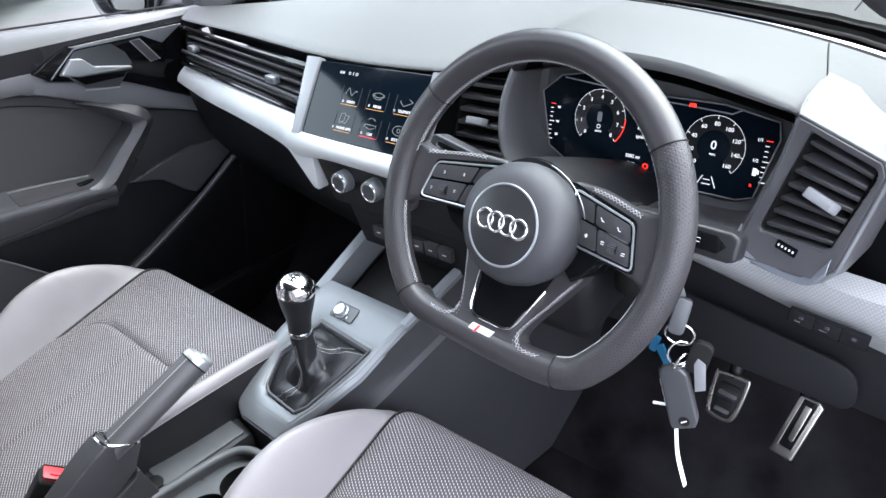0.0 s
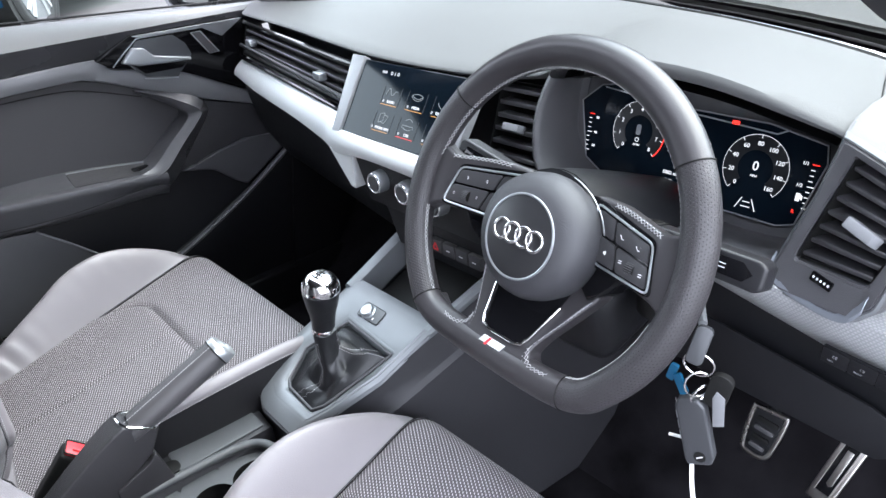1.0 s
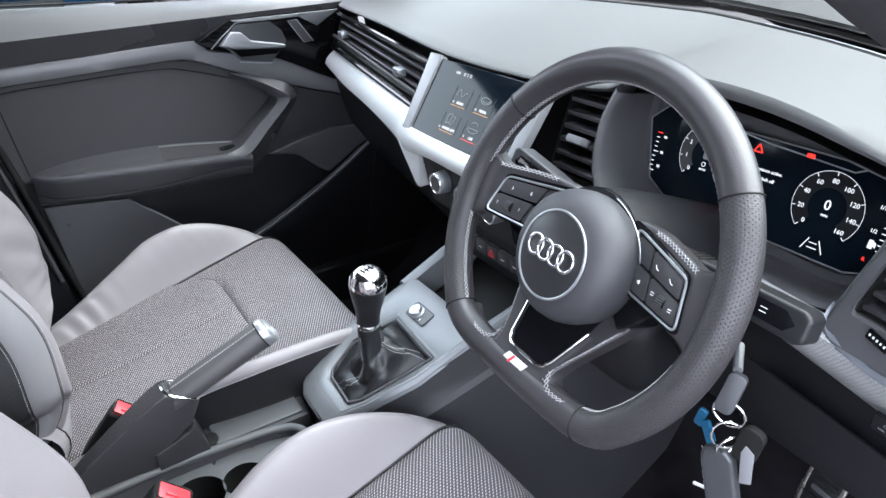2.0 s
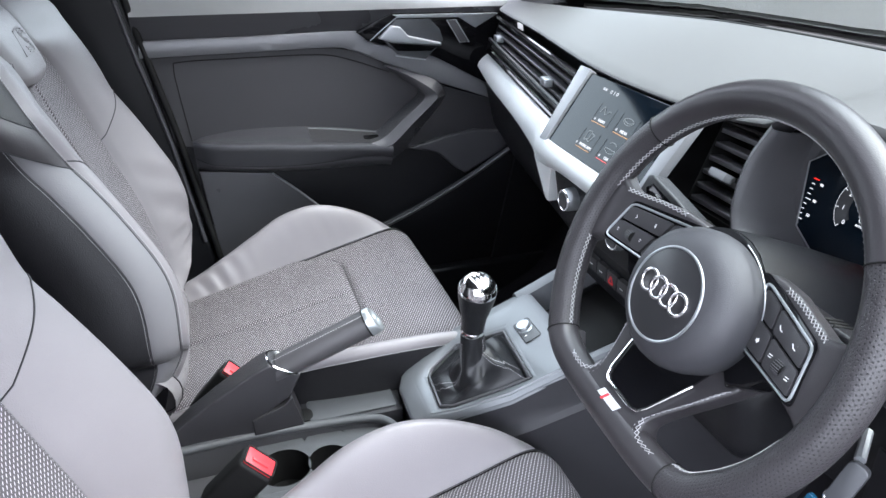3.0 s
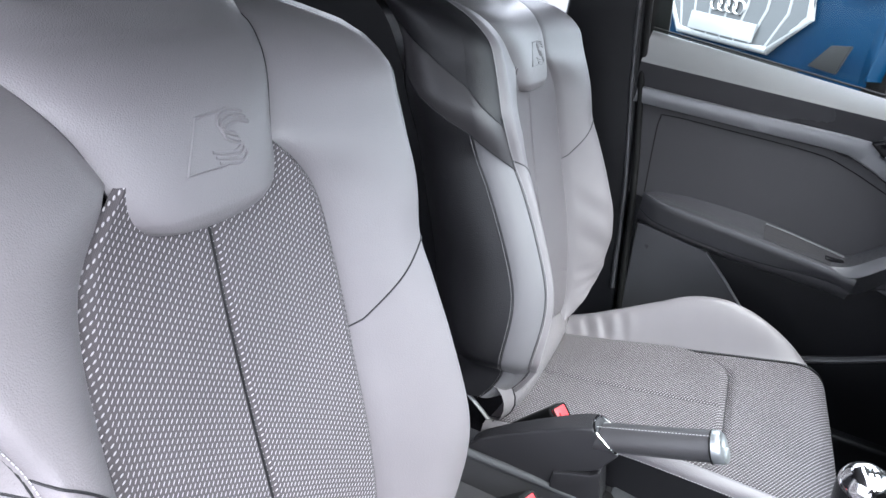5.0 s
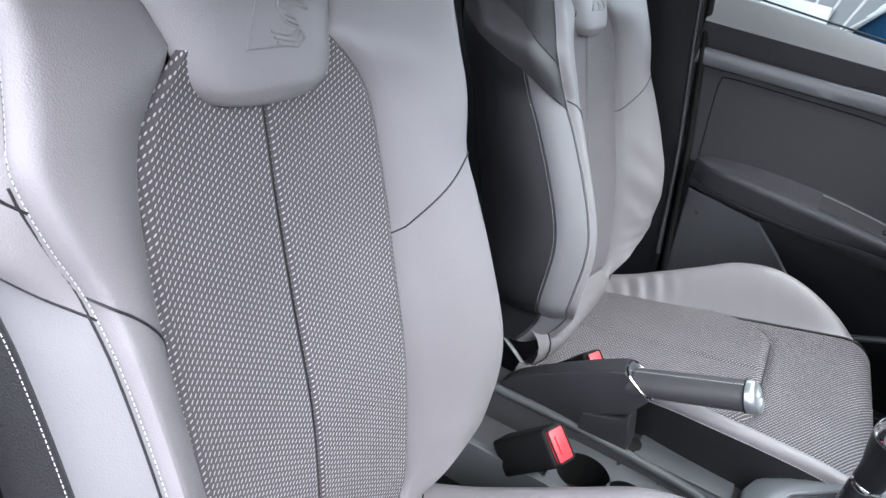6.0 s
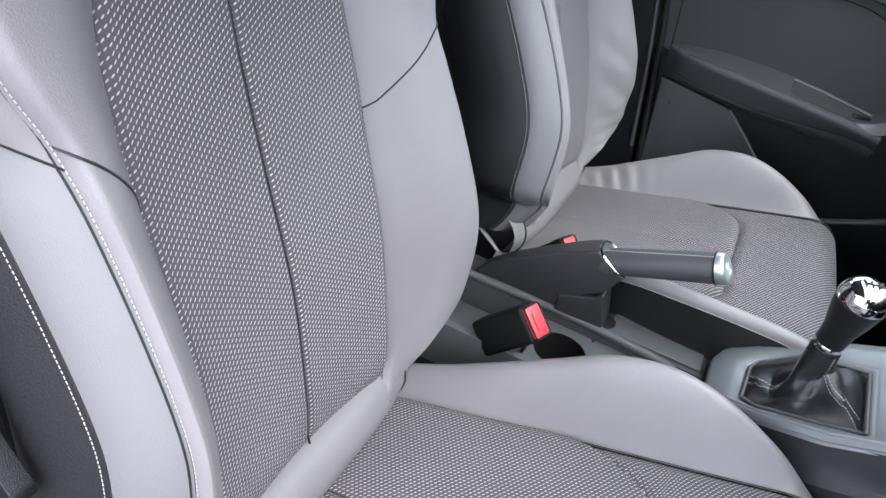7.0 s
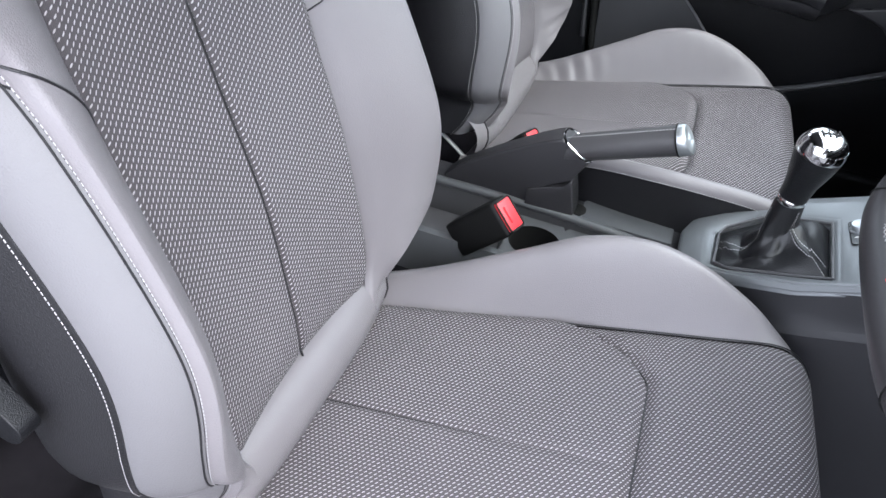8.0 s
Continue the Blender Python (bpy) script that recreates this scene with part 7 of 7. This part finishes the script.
part("pillar_trim", slab([(-0.84, 0.22), (-0.72, 0.22), (-0.82, 1.36), (-0.92, 1.36)], 0.08, RS, 0.01), DARK, rw)
part("sill", slab([(-1.6, 0.20), (0.55, 0.20), (0.55, 0.30), (-1.6, 0.30)], 0.09, RS, 0.01), DARK, rw)
part("kick_panel", slab([(0.30, 0.22), (0.70, 0.22), (0.70, 0.95), (0.36, 0.95)], 0.05, RS, 0), DARK, rw, smooth=False)
# windscreen, pillars, side glass
for s in (-1, 1):
    pl = thing("windscreen_pillar", "grey windscreen pillar trim", "pillar", (s * 0.72, 0.3, 1.0), "windscreen pillars", "structure")
    c = smooth_curve([(s * 0.755, 0.56, 0.955), (s * 0.72, 0.40, 1.10), (s * 0.67, 0.20, 1.24), (s * 0.61, -0.02, 1.35)] if s < 0 else [(0.735, 0.42, 0.955), (0.705, 0.28, 1.006), (0.695, -0.03, 1.137), (0.688, -0.13, 1.180), (0.665, -0.26, 1.27), (0.65, -0.33, 1.335)], 24)
    part("pillar_trim", tube(c, 0.046 if s < 0 else 0.038, 14, flat=0.8), LINER, pl)
    if s < 0:
        tri = [(0.36, 0.982), (0.62, 0.985), (0.50, 1.10), (0.40, 1.14), (0.35, 1.14)]
        part("corner_cover", side_slab(tri, 0.03, -0.02, 0.006), DOORSKIN, pl, "triangular mirror corner cover")
        part("speaker_grille", side_slab([(0.430, 1.008), (0.515, 1.010), (0.475, 1.070), (0.405, 1.068)], 0.004, 0.0105, 0.001), DARK, pl, "dark tweeter grille")
rows = []
for j in range(9):
    q = j / 8
    rows.append([(x * (1 - 0.12 * q), back_y(x * 0.98) + 0.03 - q * (back_y(x * 0.98) + 0.03 - 0.0 + 0.06 * (1 - (x / 0.7) ** 2)), 0.995 - 0.02 * abs(x) + (0.40 - 0.06 * (x / 0.7) ** 2) * q) for x in (-0.7 + 1.4 * i / 24 for i in range(25))])
tagged(part("windscreen", sheet(rows), GLASS), "clear curved windscreen", "window", kind="structure")
tagged(part("side_window", sheet([[(DX - 0.048 + 0.12 * q, y, 1.04 + 0.33 * q) for y in (-0.48, -0.3, -0.1, 0.1, 0.2)] for q in (0, 0.33, 0.66, 1)]), GLASS), "clear window of the left door", "window", kind="structure")

for s in (-1, 1):
    rail = thing("roof_rail", "grey lining along the roof edge over the window", "roof lining", (s * 0.66, -0.7, 1.3), "roof rails", "structure")
    rows = []
    for k in range(25):
        y = 0.02 - 1.68 * k / 24
        drop = 0.10 * max(0, (y + 0.25) / 0.27) ** 2
        rows.append([(s * 0.60, y, 1.345 - drop * 0.6), (s * 0.645, y, 1.315 - drop), (s * 0.668, y, 1.285 - drop), (s * 0.69, y, 1.285 - drop), (s * 0.70, y, 1.33 - drop), (s * 0.64, y, 1.38 - drop)])
    part("rail_lining", sheet(rows), HEADLINER, rail)

# ---- outside ----
RISE = 0.53
def ground_z(x):
    t = min(1.0, max(0.0, (-1.2 - x) / 2.2))
    return RISE * t * t * (3 - 2 * t)
gx = [-60, -30, -15, -8, -5, -3.5] + [-3.4 + 0.2 * k for k in range(14)] + [0, 2, 5, 15, 60]
tagged(part("ground", sheet([[(x, y, ground_z(x)) for x in gx] for y in (-60, -20, -5, 0, 5, 20, 60)]), TARMAC), "worn grey tarmac of a gently rising car park", "ground", kind="structure")
hood_rows = []
for j in range(13):
    q = j / 12
    hood_rows.append([(x * (1 - 0.06 * q), (back_y(x) + 0.050) * (1 - q) + (1.55 - 0.10 * (x / 0.72) ** 2) * q, 0.992 + 0.020 * math.sin(math.pi * min(1.0, q * 1.4)) - 0.13 * q ** 2 - 0.030 * (x / 0.72) ** 2 - 0.05 * max(0, q - 0.85) / 0.15) for x in (-0.72 + 1.44 * i / 16 for i in range(17))])
bon = thing("bonnet", "white painted bonnet in front of the windscreen", "bonnet", (0, 1.0, 0.9))
part("bonnet_skin", sheet(hood_rows, back=0.01), PAINT, bon)
scut = [[(x, back_y(x) + 0.030 + 0.016 * q, 0.985 - 0.015 * abs(x) - 0.015 * q) for x in (-0.68 + 1.36 * i / 20 for i in range(21))] for q in (0, 0.5, 1)]
part("scuttle", sheet(scut, back=0.006), RUBBER, bon, "black scuttle panel")
# door mirror: rounded shell, dark rim, silvered glass turned to the driver
mir = thing("door_mirror", "door mirror in a grey housing beside the window", "mirror", (-0.98, 0.30, 1.0))
MM = axes((-0.985, 0.285, 1.056), (0.98, 0.20, 0.0), (0.0, 0.10, 1.0))
loops = []
for k in range(9):
    q = k / 8
    g = math.cos(q * math.pi / 2) ** 0.55
    loops.append([MM @ Vector((x * (0.30 + 0.70 * g), y * (0.25 + 0.75 * g) + 0.01 * q, -0.004 - 0.105 * q)) for x, y in rounded(0.235, 0.150, 0.045, 7)])
part("housing", sheet(loops, close=True), DARK, mir, "smooth grey shell")
part("rim", tube([MM @ Vector((x, y, -0.002)) for x, y in rounded(0.232, 0.147, 0.044, 7)], 0.005, 8, cyclic=True), DOORSKIN, mir, "grey rim round the glass")
part("mirror_glass", slab(rounded(0.205, 0.122, 0.034, 7), 0.003, MM @ pose(0, 0.002, 0.002, 5, -10, 0), 0.001), surface("mirror_silver", (0.42, 0.44, 0.43), 0.03, 1.0, 0, 1, 0.02), mir, "silvered mirror glass")
part("glass_edge", slab(rounded(0.218, 0.134, 0.038, 7), 0.003, MM @ pose(0, 0.001, -0.004, 5, -10, 0), 0.001), DARK, mir)
part("stem", tube([(-0.90, 0.34, 1.000), (-0.865, 0.36, 1.005), (-0.825, 0.37, 1.010)], 0.034, 14, flat=0.7), DOORSKIN, mir, "grey mirror foot")


def parked_car(name, at, turn, paint, label):
    """A tall hatchback seen from its front corner: body, glass, wheels, large framed grille."""
    g = ground_z(at[0])
    car = thing(name, label, "car", (at[0], at[1], g), "parked cars")
    m = pose(at[0], at[1], g, 0, 0, turn)
    prof = smooth_curve([(-2.0, 0, 0.20), (-2.03, 0, 0.45), (-2.0, 0, 0.72), (-1.90, 0, 0.90), (-1.0, 0, 1.04), (-0.45, 0, 1.48), (0.9, 0, 1.56), (1.7, 0, 1.42), (2.0, 0, 1.0), (2.04, 0, 0.6), (2.0, 0, 0.25)], 70)

    def half(p):
        return 0.90 * (1 - 0.06 * abs(p.x / 2.0) ** 4) - 0.18 * min(1.0, max(0.0, p.z - 1.04) / 0.4)

    def pull(q):
        return 0.20 * abs(q) ** 3
    rows = [[m @ Vector((p.x * (1 - pull(q) * 0.5 * min(1.0, abs(p.x) / 2)), half(p) * q, p.z - 0.03 * q ** 4)) for q in (-1 + k / 8 for k in range(17))] for p in prof]
    part("body_top", sheet(rows), paint, car)
    for s in (-1, 1):
        srows = [[m @ Vector((p.x * (1 - 0.10 * min(1.0, abs(p.x) / 2)), s * (half(p) + (0.88 - half(p)) * q + 0.03 * math.sin(math.pi * q)), (p.z - 0.03) * (1 - q) + 0.24 * q)) for q in (0, 0.15, 0.3, 0.45, 0.6, 0.8, 1)] for p in prof]
        part("body_side", sheet(srows), paint, car)
        part("side_glass", slab([(-0.80, 1.06), (1.55, 1.08), (1.3, 1.36), (0.7, 1.46), (-0.35, 1.42)], 0.02, m @ Matrix(((1, 0, 0, 0), (0, 0, -s, s * 0.87), (0, 1, 0, 0), (0, 0, 0, 1))), 0.005), GLASSBLACK, car, "dark side glass")
        for x in (-1.25, 1.30):
            part("wheel_arch", tube([m @ Vector((x, s * 0.74, 0.345)), m @ Vector((x, s * 0.918, 0.345))], 0.385, 40), RUBBER, car, "black wheel arch")
            ring_ = [(0.235, 0.0), (0.25, 0.012), (0.30, 0.016), (0.333, 0.004), (0.340, -0.02), (0.340, -0.16)]
            wm = m @ Matrix(((1, 0, 0, x), (0, 0, s, s * 0.920), (0, 1, 0, 0.340), (0, 0, 0, 1)))
            w = part("wheel", turned(ring_, 44, wm), RUBBER, car, "black tyre on a pale rim")
            part("rim_barrel", turned([(0.0, -0.05), (0.20, -0.05), (0.232, -0.03), (0.242, 0.004), (0.236, 0.010)], 40, wm), CARSILVER, w)
            for k in range(5):
                for e in (-0.16, 0.16):
                    a = 2 * math.pi * (k + 0.2) / 5
                    part("rim_spoke", tube([wm @ Vector((0.03 * math.cos(a + e), 0.03 * math.sin(a + e), 0.006)), wm @ Vector((0.236 * math.cos(a + e), 0.236 * math.sin(a + e), 0.004))], 0.019, 6), CARBRIGHT, w)
            part("hub_cap", turned([(0.0, 0.016), (0.030, 0.014), (0.040, 0.0)], 20, wm), CARBRIGHT, w)
        part("sill_trim", tube([m @ Vector((x, s * 0.905, z)) for x, z in ((-0.88, 0.30), (0.0, 0.285), (0.92, 0.30))], 0.045, 10), CARSILVER, car, "grey sill trim")
        part("head_lamp", block(0.30, 0.20, 0.13, m @ pose(-1.80, s * 0.72, 0.78, 0, 0, -s * 28), 0.04, 3), CHROME, car, "clear headlamp")
        part("corner_intake", slab([(0.60, 0.26), (0.78, 0.25), (0.82, 0.42), (0.70, 0.40)], 0.03, m @ Matrix(((0, 0, -1, -1.945), (s, 0, 0, 0), (0, 1, 0, 0), (0, 0, 0, 1))), 0.006), RUBBER, car, "black corner intake")
    # nose: framed grille with bars and slats, plate, lower intake and lip
    def nose(u, z, out=0.0):
        return m @ Vector((-2.052 + 0.16 * abs(u) ** 2.4 - out, u, z))
    hexa_ = [(-0.36, 0.29), (0.36, 0.29), (0.55, 0.52), (0.50, 0.74), (-0.50, 0.74), (-0.55, 0.52)]
    span = table([(0.29, 0.36), (0.52, 0.55), (0.74, 0.50)])
    gr = part("grille", sheet([[nose(span(z) * q, z, 0.004) for q in (-1 + k / 6 for k in range(13))] for z in (0.29 + 0.45 * k / 10 for k in range(11))], back=0.02), CARSILVER, car, "pale grille inside a bright frame")
    part("grille_frame", tube([nose(u, z, 0.012) for u, z in hexa_], 0.027, 10, cyclic=True), CARBRIGHT, gr, "bright grille frame")
    for k in range(10):
        z = 0.325 + 0.041 * k
        part("slat", tube([nose(span(z) * 0.97 * q, z, 0.008) for q in (-1, -0.5, 0, 0.5, 1)], 0.0065, 6), RUBBER, gr)
    for k in range(7):
        u = -0.42 + 0.14 * k
        part("upright", tube([nose(u * 0.80, 0.30, 0.018), nose(u, 0.52, 0.022), nose(u * 0.96, 0.73, 0.018)], 0.011, 6), CARBRIGHT, gr)
    part("number_plate", slab(rounded(0.52, 0.112, 0.006, 3), 0.012, m @ axes((-2.085, 0, 0.370), (0, -1, 0), (0, 0, 1)), 0.002), CARBRIGHT, car, "plain white plate")
    for k in range(4):
        part("emblem_ring", tube([m @ Vector((-2.088, -0.09 + 0.06 * k + 0.042 * math.cos(a), 0.50 + 0.042 * math.sin(a))) for a in (2 * math.pi * i / 24 for i in range(24))], 0.0075, 6, cyclic=True), CHROME, gr)
    part("lower_intake", sheet([[nose(0.58 * q, z, 0.006) for q in (-1 + k / 6 for k in range(13))] for z in (0.185, 0.205, 0.235)], back=0.02), RUBBER, car, "black lower intake")
    part("front_lip", tube([nose(u, 0.165, 0.01) for u in (-0.85 + 0.1 * k for k in range(18))], 0.026, 8), CARSILVER, car, "silver lip under the bumper")
    return car


parked_car("parked_car", CAR_AT, CAR_TURN, PAINT_BLUE, "dark blue car with a large pale grille parked on tarmac")
